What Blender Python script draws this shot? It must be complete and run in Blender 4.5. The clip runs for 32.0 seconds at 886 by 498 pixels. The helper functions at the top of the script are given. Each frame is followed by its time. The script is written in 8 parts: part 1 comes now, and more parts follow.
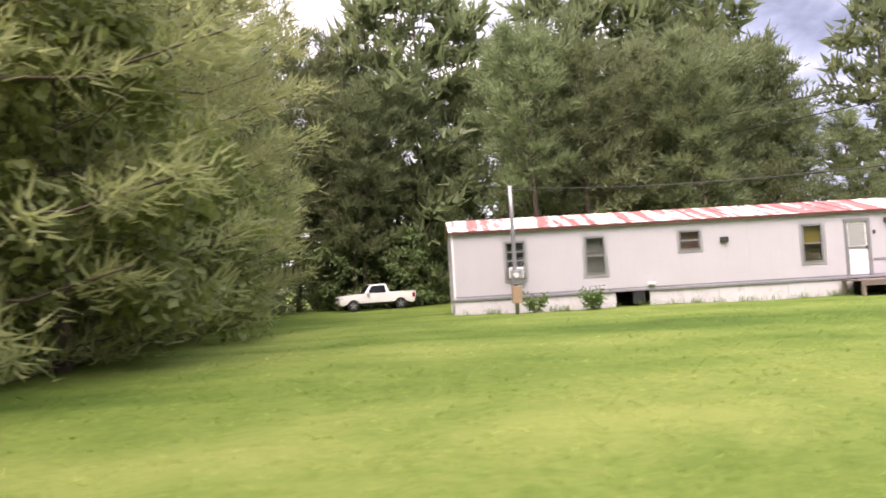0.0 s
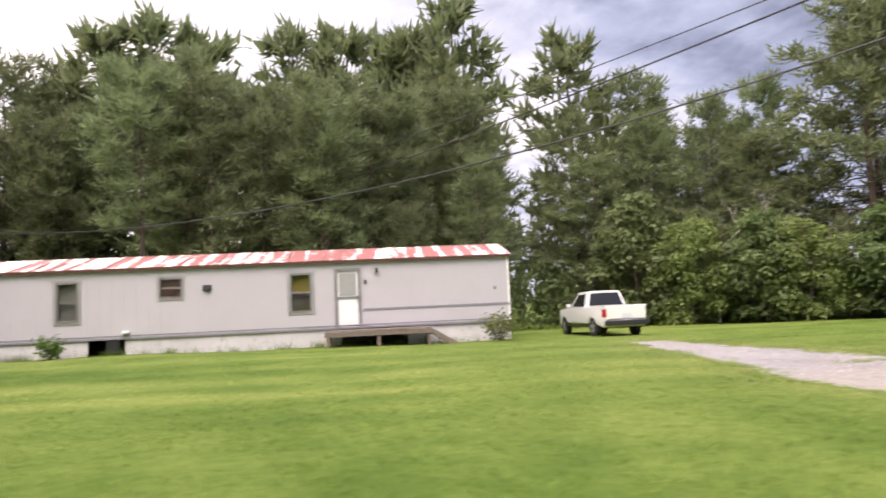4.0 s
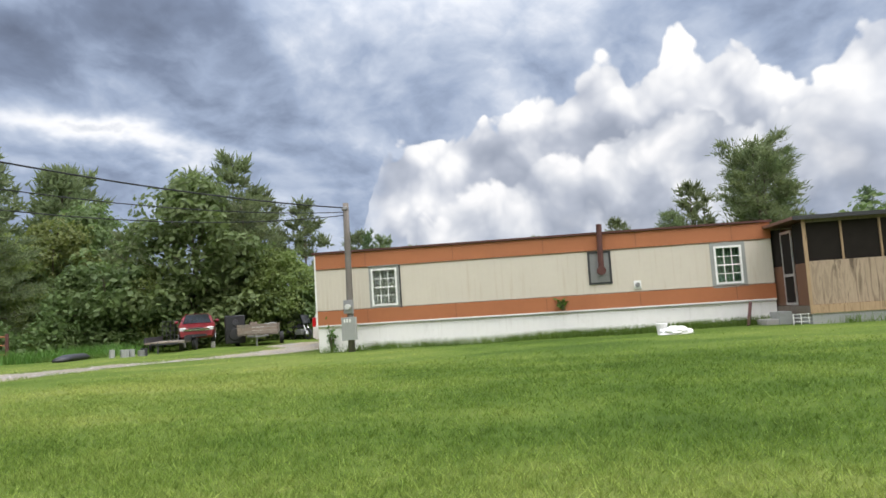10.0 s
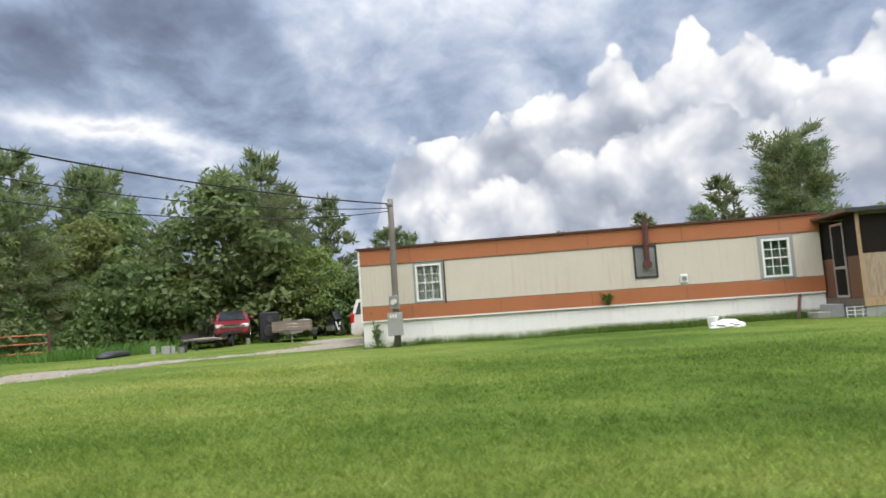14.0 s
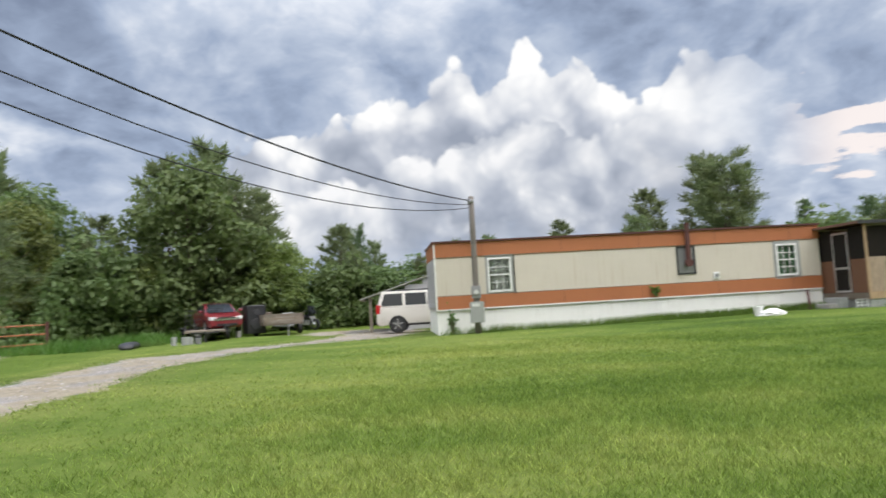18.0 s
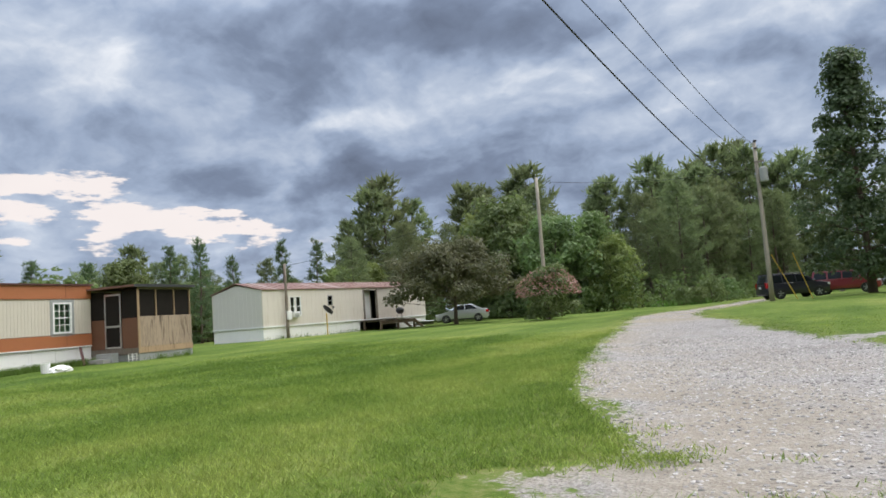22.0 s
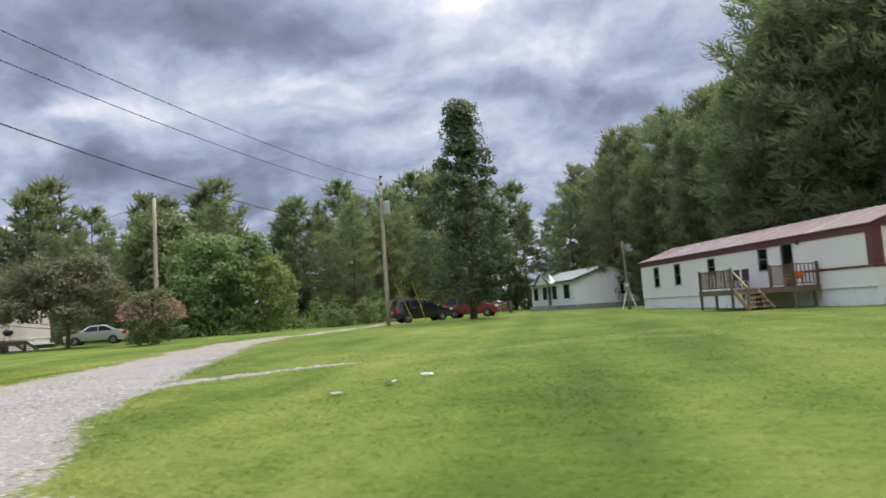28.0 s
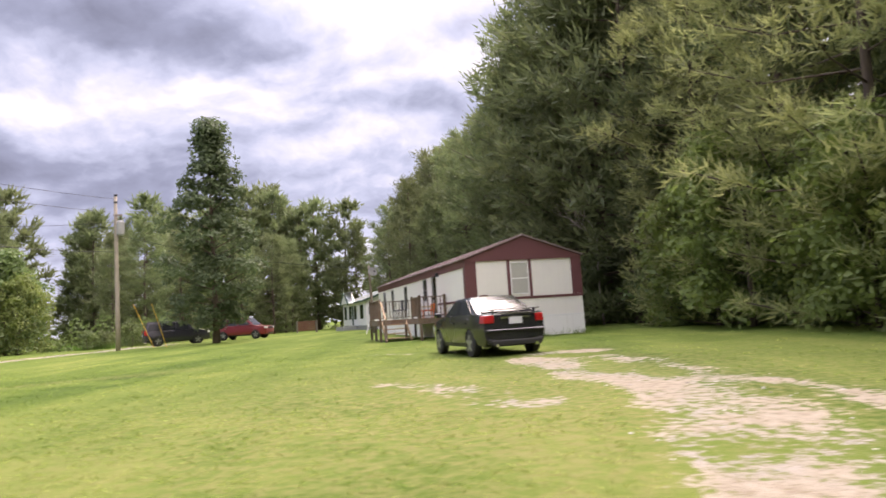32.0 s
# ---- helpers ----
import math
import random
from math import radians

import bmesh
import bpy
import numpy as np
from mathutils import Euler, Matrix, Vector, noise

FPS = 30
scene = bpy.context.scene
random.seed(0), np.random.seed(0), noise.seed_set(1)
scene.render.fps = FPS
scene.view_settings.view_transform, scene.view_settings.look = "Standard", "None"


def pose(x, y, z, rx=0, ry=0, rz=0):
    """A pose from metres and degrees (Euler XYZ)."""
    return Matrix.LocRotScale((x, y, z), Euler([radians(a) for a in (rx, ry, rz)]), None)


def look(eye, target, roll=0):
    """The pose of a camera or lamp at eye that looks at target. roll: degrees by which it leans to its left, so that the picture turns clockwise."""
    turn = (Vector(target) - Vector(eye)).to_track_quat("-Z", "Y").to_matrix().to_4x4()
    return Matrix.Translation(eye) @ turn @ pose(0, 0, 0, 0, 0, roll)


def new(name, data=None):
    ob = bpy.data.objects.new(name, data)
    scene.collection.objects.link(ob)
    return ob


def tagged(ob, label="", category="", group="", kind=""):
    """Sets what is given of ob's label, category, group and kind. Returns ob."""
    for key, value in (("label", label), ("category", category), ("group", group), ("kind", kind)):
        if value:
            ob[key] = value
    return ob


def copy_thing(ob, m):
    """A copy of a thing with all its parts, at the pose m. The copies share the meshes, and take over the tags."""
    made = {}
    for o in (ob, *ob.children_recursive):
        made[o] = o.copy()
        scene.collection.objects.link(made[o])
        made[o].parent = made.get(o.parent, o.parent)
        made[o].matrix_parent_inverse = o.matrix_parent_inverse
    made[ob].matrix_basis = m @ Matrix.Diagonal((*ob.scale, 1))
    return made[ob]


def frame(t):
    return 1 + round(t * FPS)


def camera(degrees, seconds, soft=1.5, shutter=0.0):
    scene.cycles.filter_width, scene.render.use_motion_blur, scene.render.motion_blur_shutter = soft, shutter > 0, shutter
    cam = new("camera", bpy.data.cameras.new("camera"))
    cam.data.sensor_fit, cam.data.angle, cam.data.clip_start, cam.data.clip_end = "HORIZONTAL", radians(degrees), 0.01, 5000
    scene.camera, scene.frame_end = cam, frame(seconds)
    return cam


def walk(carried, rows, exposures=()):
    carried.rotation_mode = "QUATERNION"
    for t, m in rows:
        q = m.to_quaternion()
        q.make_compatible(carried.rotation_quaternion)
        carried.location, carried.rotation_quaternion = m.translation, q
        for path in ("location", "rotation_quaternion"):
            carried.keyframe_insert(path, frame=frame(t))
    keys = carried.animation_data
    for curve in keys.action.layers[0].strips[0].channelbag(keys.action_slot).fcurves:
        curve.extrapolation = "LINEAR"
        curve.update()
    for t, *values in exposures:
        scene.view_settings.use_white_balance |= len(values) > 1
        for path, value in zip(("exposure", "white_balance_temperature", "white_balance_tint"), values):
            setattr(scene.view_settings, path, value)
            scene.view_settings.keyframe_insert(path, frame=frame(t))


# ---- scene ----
import collections

cam = camera(65.2, 32.0, soft=1.6, shutter=0.4)
PATH = [
    (0, (-17.04, -0.39, 1.569), (-16.289, 9.567, 2.048), -3.30),
    (0.5, (-15.13, -0.43, 1.547), (-14.282, 9.520, 2.126), -2.75),
    (1, (-13.30, -0.50, 1.527), (-12.280, 9.430, 2.075), -2.74),
    (1.5, (-11.47, -0.67, 1.512), (-10.353, 9.251, 2.129), -3.07),
    (2, (-9.52, -0.88, 1.502), (-8.475, 9.055, 2.035), -2.25),
    (2.5, (-7.46, -1.04, 1.497), (-6.607, 8.909, 1.975), -3.09),
    (4.5, (1.28, -1.99, 1.406), (3.659, 7.671, 2.446), -2.39),
    (5, (3.16, -2.66, 1.377), (6.944, 6.526, 2.553), -3.11),
    (5.5, (4.72, -3.59, 1.379), (10.045, 4.784, 2.602), -3.53),
    (6, (6.02, -4.81, 1.381), (12.747, 2.460, 2.766), -3.38),
    (6.5, (7.08, -6.12, 1.381), (14.868, 0.015, 2.717), -3.52),
    (7, (7.98, -7.77, 1.388), (16.649, -2.974, 2.766), -4.04),
    (7.5, (8.53, -9.31, 1.370), (17.801, -5.791, 2.660), -3.77),
    (8, (8.88, -10.66, 1.364), (18.443, -7.919, 2.414), -3.96),
    (8.5, (9.11, -11.63, 1.352), (18.769, -9.231, 2.331), -3.96),
    (9, (9.32, -12.32, 1.339), (19.015, -10.037, 2.279), -3.91),
    (9.5, (9.43, -12.65, 1.341), (19.141, -10.438, 2.208), -3.88),
    (10, (9.43, -12.69, 1.342), (19.148, -10.489, 2.218), -3.56),
    (10.5, (9.41, -12.68, 1.334), (19.128, -10.499, 2.264), -3.73),
    (11, (9.42, -12.66, 1.335), (19.138, -10.484, 2.266), -3.71),
    (11.5, (9.40, -12.65, 1.339), (19.124, -10.466, 2.174), -3.63),
    (12, (9.39, -12.63, 1.339), (19.119, -10.439, 2.125), -3.57),
    (12.5, (9.38, -12.59, 1.340), (19.101, -10.397, 2.150), -3.65),
    (13, (9.36, -12.45, 1.345), (19.080, -10.243, 2.155), -3.75),
    (13.5, (9.27, -12.20, 1.348), (18.971, -9.909, 2.170), -3.82),
    (14, (9.15, -11.71, 1.354), (18.823, -9.325, 2.195), -3.89),
    (14.5, (8.97, -11.03, 1.356), (18.606, -8.499, 2.217), -3.94),
    (15, (8.71, -10.11, 1.363), (18.298, -7.409, 2.246), -3.88),
    (15.5, (8.35, -9.02, 1.379), (17.901, -6.202, 2.289), -3.81),
    (17.5, (6.69, -4.87, 1.392), (16.573, -3.506, 2.113), -3.47),
    (18, (6.36, -3.97, 1.380), (16.329, -3.891, 2.130), -3.32),
    (18.5, (6.18, -3.12, 1.379), (16.020, -4.695, 2.217), -2.91),
    (19, (6.01, -2.28, 1.380), (15.357, -5.706, 2.278), -2.55),
    (19.5, (6.03, -1.48, 1.374), (14.472, -6.744, 2.371), -3.15),
    (20, (6.21, -0.71, 1.375), (13.477, -7.511, 2.377), -3.81),
    (20.5, (6.52, -0.19, 1.359), (12.629, -8.046, 2.338), -3.96),
    (21, (6.85, 0.16, 1.336), (11.996, -8.364, 2.295), -4.09),
    (21.5, (7.09, 0.32, 1.313), (11.731, -8.483, 2.248), -4.14),
    (22, (7.11, 0.35, 1.294), (11.649, -8.516, 2.211), -4.31),
    (22.5, (7.08, 0.36, 1.291), (11.622, -8.510, 2.122), -4.29),
    (23, (7.06, 0.35, 1.290), (11.631, -8.511, 2.066), -4.25),
    (23.5, (7.05, 0.31, 1.308), (11.662, -8.531, 2.046), -4.16),
    (24, (6.89, 0.22, 1.333), (11.556, -8.594, 2.022), -4.07),
    (24.5, (6.54, 0.06, 1.358), (11.189, -8.760, 2.083), -4.06),
    (26.5, (2.47, -0.83, 1.415), (5.241, -10.387, 2.424), -2.51),
    (27, (1.07, -1.10, 1.434), (3.165, -10.826, 2.411), -2.77),
    (27.5, (-0.31, -1.38, 1.439), (1.303, -11.206, 2.311), -3.29),
    (28, (-1.70, -1.60, 1.441), (-0.389, -11.475, 2.289), -3.79),
    (28.5, (-3.13, -1.84, 1.442), (-2.054, -11.746, 2.280), -4.01),
    (29, (-4.60, -1.98, 1.452), (-3.701, -11.904, 2.274), -4.13),
    (29.5, (-6.23, -2.26, 1.474), (-5.462, -12.173, 2.494), -4.09),
    (30, (-7.74, -2.41, 1.491), (-7.083, -12.321, 2.611), -3.69),
    (30.5, (-9.11, -2.42, 1.498), (-8.581, -12.336, 2.688), -4.11),
    (31, (-10.65, -2.58, 1.501), (-10.254, -12.513, 2.537), -4.30),
    (31.5, (-12.17, -2.68, 1.505), (-11.931, -12.631, 2.432), -3.63),
    (32, (-13.77, -2.77, 1.524), (-13.716, -12.724, 2.459), -3.65),
]
EXPOSURES = [(0, 1.0, 7050, 31), (2.5, 0.68, 7000, 27), (5, 0.5, 7000, 24), (7.5, 0.14, 6500, 11), (16, 0.14, 6500, 11), (20, 0.02, 6450, 10), (24, 0.10, 6450, 10), (27, 0.12, 6550, 12), (29, 0.4, 6800, 17), (32, 0.8, 7300, 28)]
walk(cam, [(t, look(eye, target, roll)) for t, eye, target, roll in PATH], exposures=EXPOSURES)

# ---- sky and light ----
world = bpy.data.worlds.new("sky")
scene.world = world
world.use_nodes = True


class Nodes:
    """A short hand for node trees: n(type, inputs, attributes) makes one node."""

    def __init__(self, tree):
        self.tree = tree
        tree.nodes.clear()

    def __call__(self, kind, ins=None, **attrs):
        node = self.tree.nodes.new("ShaderNode" + kind)
        if "operation" in attrs:
            node.operation = attrs["operation"]
        if "use_clamp" in attrs:
            node.use_clamp = attrs["use_clamp"]
        if "data_type" in attrs:
            node.data_type = attrs["data_type"]
        if "blend_type" in attrs:
            node.blend_type = attrs["blend_type"]
        if "interpolation_type" in attrs:
            node.interpolation_type = attrs["interpolation_type"]
        if "attribute_name" in attrs:
            node.attribute_name = attrs["attribute_name"]
        if "feature" in attrs:
            node.feature = attrs["feature"]
        for key, value in (ins or {}).items():
            socket = node.inputs[key]
            if isinstance(value, bpy.types.NodeSocket):
                self.tree.links.new(value, socket)
            else:
                socket.default_value = value
        return node

    def math(self, op, a, b=0.0, c=0.0, clamp=False):
        node = self("Math", operation=op, use_clamp=clamp)
        for i, v in enumerate((a, b, c)):
            if isinstance(v, bpy.types.NodeSocket):
                self.tree.links.new(v, node.inputs[i])
            else:
                node.inputs[i].default_value = v
        return node.outputs[0]

    def ramp(self, fac, stops, mode="LINEAR"):
        node = self("ValToRGB", {"Fac": fac})
        node.color_ramp.interpolation = mode
        el = node.color_ramp.elements
        while len(el) < len(stops):
            el.new(0.5)
        for e, (p, c) in zip(el, stops):
            e.position = p
            e.color = (*c, 1) if len(c) == 3 else c
        return node.outputs[0]

    def mix(self, fac, a, b, blend="MIX"):
        node = self("Mix", data_type="RGBA", blend_type=blend)
        for key, v in ((0, fac), (6, a), (7, b)):
            if isinstance(v, bpy.types.NodeSocket):
                self.tree.links.new(v, node.inputs[key])
            else:
                node.inputs[key].default_value = (*v, 1) if isinstance(v, tuple) and len(v) == 3 else v
        return node.outputs[2]

    def noise(self, vector, scale, detail=4.0, rough=0.55, **more):
        return self("TexNoise", {"Vector": vector, "Scale": scale, "Detail": detail, "Roughness": rough, **more}).outputs[0]

    def step(self, v, lo, hi):
        node = self("MapRange", {"Value": v, "From Min": lo, "From Max": hi}, interpolation_type="SMOOTHSTEP")
        return node.outputs[0]


SUN_AZ, SUN_EL = 256.0, 58.0      # degrees from +x towards +y; height
ZENITH = 3.1


# masses in the deck: bearing, height, half width, half height (radians), lighter or darker by, lean
MASSES = [(0.68, 0.39, 0.24, 0.055, -0.40, -0.18), (0.86, 0.44, 0.15, 0.025, 0.22), (0.30, 0.44, 0.22, 0.07, 0.26), (0.66, 0.255, 0.17, 0.018, 0.42, 0.19),
          (1.48, 0.38, 0.22, 0.10, 0.18), (1.16, 0.43, 0.16, 0.05, -0.22), (1.36, 0.24, 0.30, 0.05, 0.22), (-0.60, 0.34, 0.17, 0.07, 0.24), (-0.86, 0.36, 0.11, 0.08, -0.20),
          (-0.97, 0.29, 0.09, 0.016, 0.24), (-0.92, 0.20, 0.20, 0.035, -0.20), (-1.04, 0.335, 0.07, 0.022, 0.20), (-1.24, 0.33, 0.06, 0.022, 0.20), (-1.16, 0.41, 0.20, 0.055, -0.30),
          (-1.25, 0.20, 0.40, 0.05, -0.13), (-1.49, 0.46, 0.14, 0.065, 0.50), (-1.56, 0.35, 0.16, 0.03, 0.12), (-0.25, 0.46, 0.4, 0.06, -0.06)]


def build_sky():
    n = Nodes(world.node_tree)
    way = n("TexCoord").outputs["Generated"]
    x, y, z = n("SeparateXYZ", {"Vector": way}).outputs
    az = n.math("ARCTAN2", y, x)
    el = n.math("ARCSINE", z)
    sun = (math.cos(radians(SUN_AZ)) * math.cos(radians(SUN_EL)), math.sin(radians(SUN_AZ)) * math.cos(radians(SUN_EL)), math.sin(radians(SUN_EL)))

    def moved(vector, by):
        return n("VectorMath", {0: vector, 1: by}, operation="ADD").outputs[0]

    def scaled(v, k, add=0.0):
        return n.math("MULTIPLY_ADD", v, k, add)
    # the layered deck, seen from below: broad light and dark masses, torn by finer cloud
    flat = n.math("ADD", n.math("MAXIMUM", z, 0.0), 0.42)
    deck = n("CombineXYZ", {"X": n.math("DIVIDE", x, flat), "Y": n.math("DIVIDE", y, flat), "Z": 0.3}).outputs[0]
    torn = n("TexNoise", {"Vector": deck, "Scale": 2.6, "Detail": 5.0, "Roughness": 0.55}).outputs["Color"]
    bent = n("VectorMath", {0: deck, 1: n("VectorMath", {0: torn, "Scale": 0.20}, operation="SCALE").outputs[0]}, operation="ADD").outputs[0]
    low = n.noise(bent, 1.7, 5.0, 0.5)
    high = n.noise(bent, 4.2, 6.0, 0.52)
    lee = n.noise(moved(bent, (sun[0] * 0.09, sun[1] * 0.09, 0.0)), 4.2, 6.0, 0.52)
    relief = n.math("SUBTRACT", high, lee)
    wx, wy, _ = n("SeparateXYZ", {"Vector": torn}).outputs
    az_t = n.math("ADD", az, scaled(wx, 0.30, -0.15))
    el_t = n.math("ADD", el, scaled(wy, 0.16, -0.08))
    thick = n.math("ADD", n.math("ADD", scaled(low, 0.42), scaled(high, 0.62)), scaled(relief, 0.75, -0.02))

    def mass(total, a0, e0, wide, tall, by, lean=0.0):
        """A lighter or darker mass of cloud about a bearing and a height."""
        u = scaled(az_t, 1.0 / wide, -a0 / wide)
        v = scaled(n.math("SUBTRACT", el_t, scaled(az_t, lean, e0 - a0 * lean)), 1.0 / tall)
        r2 = n.math("ADD", n.math("MULTIPLY", u, u), n.math("MULTIPLY", v, v))
        return n.math("MULTIPLY_ADD", n.math("EXPONENT", scaled(r2, -1.0)), by, total)
    for blot in MASSES:
        thick = mass(thick, *blot)
    layer = n.ramp(thick, [(0.02, (0.115, 0.14, 0.20)), (0.30, (0.205, 0.255, 0.36)), (0.48, (0.335, 0.41, 0.55)), (0.64, (0.50, 0.57, 0.69)), (0.84, (0.82, 0.85, 0.90)), (1.0, (0.97, 0.97, 0.98))])

    def billow(at, scale):
        a = n("TexVoronoi", {"Vector": at, "Scale": scale, "Detail": 0.0, "Smoothness": 0.35}, feature="SMOOTH_F1").outputs["Distance"]
        b = n("TexVoronoi", {"Vector": at, "Scale": scale * 2.3, "Detail": 1.0, "Roughness": 0.5, "Lacunarity": 2.2, "Smoothness": 0.3}, feature="SMOOTH_F1").outputs["Distance"]
        c = n.noise(at, scale * 3.0, 6.0, 0.6)
        return n.math("ADD", scaled(n.math("POWER", a, 1.6), -0.75, 0.75), n.math("ADD", scaled(b, -0.38, 0.30), scaled(c, 0.22, -0.11)))

    def heap_of(lo, hi, marks, scale, seed, foot, rough, soft):
        """A heaped cloud: crest height by bearing, billows on its edge, lit from the sun's side."""
        curve = n("FloatCurve", {"Factor": 1.0, "Value": n("MapRange", {"Value": az, "From Min": lo, "From Max": hi}).outputs[0]})
        pts = curve.mapping.curves[0].points
        while len(pts) < len(marks):
            pts.new(0.5, 0.5)
        for p, (m_az, m_el) in zip(pts, marks):
            p.location = ((m_az - lo) / (hi - lo), m_el)
            p.handle_type = "AUTO"
        curve.mapping.update()
        top = curve.outputs[0]
        warp = n("TexNoise", {"Vector": way, "Scale": scale * 0.7, "Detail": 2.0}).outputs["Color"]
        at = n("VectorMath", {0: moved(way, (seed, seed * 0.7, 0.0)), 1: n("VectorMath", {0: warp, "Scale": 0.05}, operation="SCALE").outputs[0]}, operation="ADD").outputs[0]
        h0 = billow(at, scale)
        near_lump, far_lump = (n("TexVoronoi", {"Vector": v, "Scale": scale * 0.75, "Detail": 1.0, "Roughness": 0.4, "Smoothness": 0.6}, feature="SMOOTH_F1").outputs["Distance"] for v in (at, moved(at, (0.0, -0.02, 0.035))))
        depth = n.math("ADD", n.math("SUBTRACT", top, el), scaled(h0, rough, -rough * 0.45))
        mask = n.math("MULTIPLY", n.step(depth, 0.0, soft), n.step(n.math("ADD", el, scaled(h0, 0.10, -0.06)), foot, foot + 0.07))
        mask = n.math("MULTIPLY", mask, n.step(top, 0.03, 0.10))
        broad = n.noise(at, scale * 0.5, 4.0, 0.55)
        lit = n.math("ADD", n.math("ADD", scaled(n.math("SUBTRACT", far_lump, near_lump), 0.9), scaled(h0, 1.0, 0.22)), n.math("ADD", scaled(n.math("MINIMUM", n.math("MAXIMUM", depth, 0.0), 0.12), -4.2), scaled(broad, 0.9, -0.36)))
        return mask, lit
    col = layer
    m1, l1 = heap_of(-0.6, 0.6, [(-0.6, 0.10), (-0.42, 0.285), (-0.366, 0.299), (-0.30, 0.27), (-0.257, 0.262), (-0.21, 0.308), (-0.185, 0.318), (-0.155, 0.312), (-0.126, 0.352), (-0.095, 0.312), (-0.068, 0.305), (-0.031, 0.333), (0.028, 0.30), (0.078, 0.286), (0.137, 0.27), (0.206, 0.246), (0.272, 0.25), (0.312, 0.205), (0.330, 0.13), (0.36, 0.03), (0.6, 0.0)], 13.0, 0.11, 0.05, 0.070, 0.010)
    m1 = n.math("MULTIPLY", m1, n.math("MULTIPLY", n.step(az, -0.50, -0.30), n.step(n.math("ADD", az, scaled(high, 0.16, -0.08)), 0.36, 0.28)))
    col = n.mix(m1, col, n.ramp(l1, [(0.05, (0.31, 0.35, 0.43)), (0.36, (0.46, 0.50, 0.58)), (0.62, (0.70, 0.725, 0.77)), (0.90, (0.97, 0.97, 0.96))]))
    m3, l3 = heap_of(-0.5, 0.5, [(-0.5, 0.10), (-0.329, 0.249), (-0.264, 0.245), (-0.215, 0.228), (-0.161, 0.250), (-0.10, 0.240), (-0.03, 0.226), (0.028, 0.203), (0.068, 0.206), (0.118, 0.188), (0.178, 0.165), (0.204, 0.150), (0.255, 0.125), (0.31, 0.05), (0.5, 0.0)], 15.0, 0.53, 0.03, 0.070, 0.016)
    m3 = n.math("MULTIPLY", m3, n.step(az, -0.40, -0.22))
    col = n.mix(scaled(m3, 0.92), col, n.ramp(l3, [(0.05, (0.31, 0.35, 0.43)), (0.36, (0.43, 0.47, 0.55)), (0.66, (0.64, 0.67, 0.72)), (0.98, (0.94, 0.94, 0.94))]))
    # a pale clearing low in the south-east, crossed by thin grey bars
    streak = n.noise(n("Mapping", {"Vector": way, "Scale": (1.0, 1.0, 3.6)}).outputs[0], 8.0, 6.0, 0.55)
    half = n("MapRange", {"Value": az, "From Min": -0.95, "From Max": -0.62, "To Min": 0.012, "To Max": 0.050}).outputs[0]
    off = n.math("DIVIDE", n.math("ABSOLUTE", n.math("SUBTRACT", n.math("SUBTRACT", el, 0.260), scaled(az, 0.157))), half)
    gap = n.step(n.math("ADD", n.math("SUBTRACT", 1.0, off), scaled(streak, 6.0, -2.95)), 0.42, 0.72)
    gap = n.math("MULTIPLY", gap, n.math("MULTIPLY", n.step(az, -0.96, -0.86), n.step(az, -0.44, -0.54)))
    col = n.mix(scaled(gap, 0.95), col, (0.93, 0.85, 0.82))
    # haze low down
    col = n.mix(scaled(n.step(el, 0.14, 0.0), 0.30), col, (0.60, 0.64, 0.70))
    # thinner and brighter deck towards the sun and the north
    dot = n("VectorMath", {0: way, 1: sun}, operation="DOT_PRODUCT").outputs["Value"]
    veil = n.math("MULTIPLY", n.step(dot, 0.78, 1.0), scaled(low, 1.5, 0.05), clamp=True)
    col = n.mix(veil, col, (1.35, 1.33, 1.30))
    north = n.math("MULTIPLY", n.step(n("VectorMath", {0: way, 1: (-0.75, 0.62, 0.2)}, operation="DOT_PRODUCT").outputs["Value"], 0.25, 0.9), scaled(high, 1.3, 0.05), clamp=True)
    col = n.mix(north, col, (1.05, 1.06, 1.08))
    # the west is out of view: extra brightness added to light west-facing walls
    west = n.math("MULTIPLY", n.step(n("VectorMath", {0: way, 1: (-0.96, 0.0, 0.28)}, operation="DOT_PRODUCT").outputs["Value"], 0.30, 1.0), scaled(high, 1.2, 0.1), clamp=True)
    col = n.mix(west, col, (1.9, 1.88, 1.84))
    # an overcast sky is brightest overhead
    over = scaled(n.step(z, 0.34, 1.0), ZENITH - 1.0, 1.0)
    col = n.mix(1.0, col, n("CombineXYZ", {"X": over, "Y": over, "Z": over}).outputs[0], "MULTIPLY")
    # clear sky behind the deck
    nish = n("TexSky")
    nish.sky_type, nish.sun_disc = "NISHITA", False
    nish.sun_elevation, nish.sun_rotation = radians(SUN_EL), radians(90 - SUN_AZ)
    nish.air_density, nish.dust_density = 1.2, 1.5
    clear = n.mix(1.0, nish.outputs[0], (0.09, 0.09, 0.09), "MULTIPLY")
    hole = n.math("MULTIPLY", n.step(thick, 0.92, 1.05), n.math("SUBTRACT", 1.0, m1))
    col = n.mix(scaled(hole, 0.4), col, clear)
    col = n.mix(n.step(z, -0.06, 0.0), (0.10, 0.13, 0.07), col)
    bg = n("Background", {"Color": col, "Strength": 1.0})
    n("OutputWorld", {"Surface": bg.outputs[0]})
    world.cycles.sampling_method = "MANUAL"
    world.cycles.sample_map_resolution = 1024


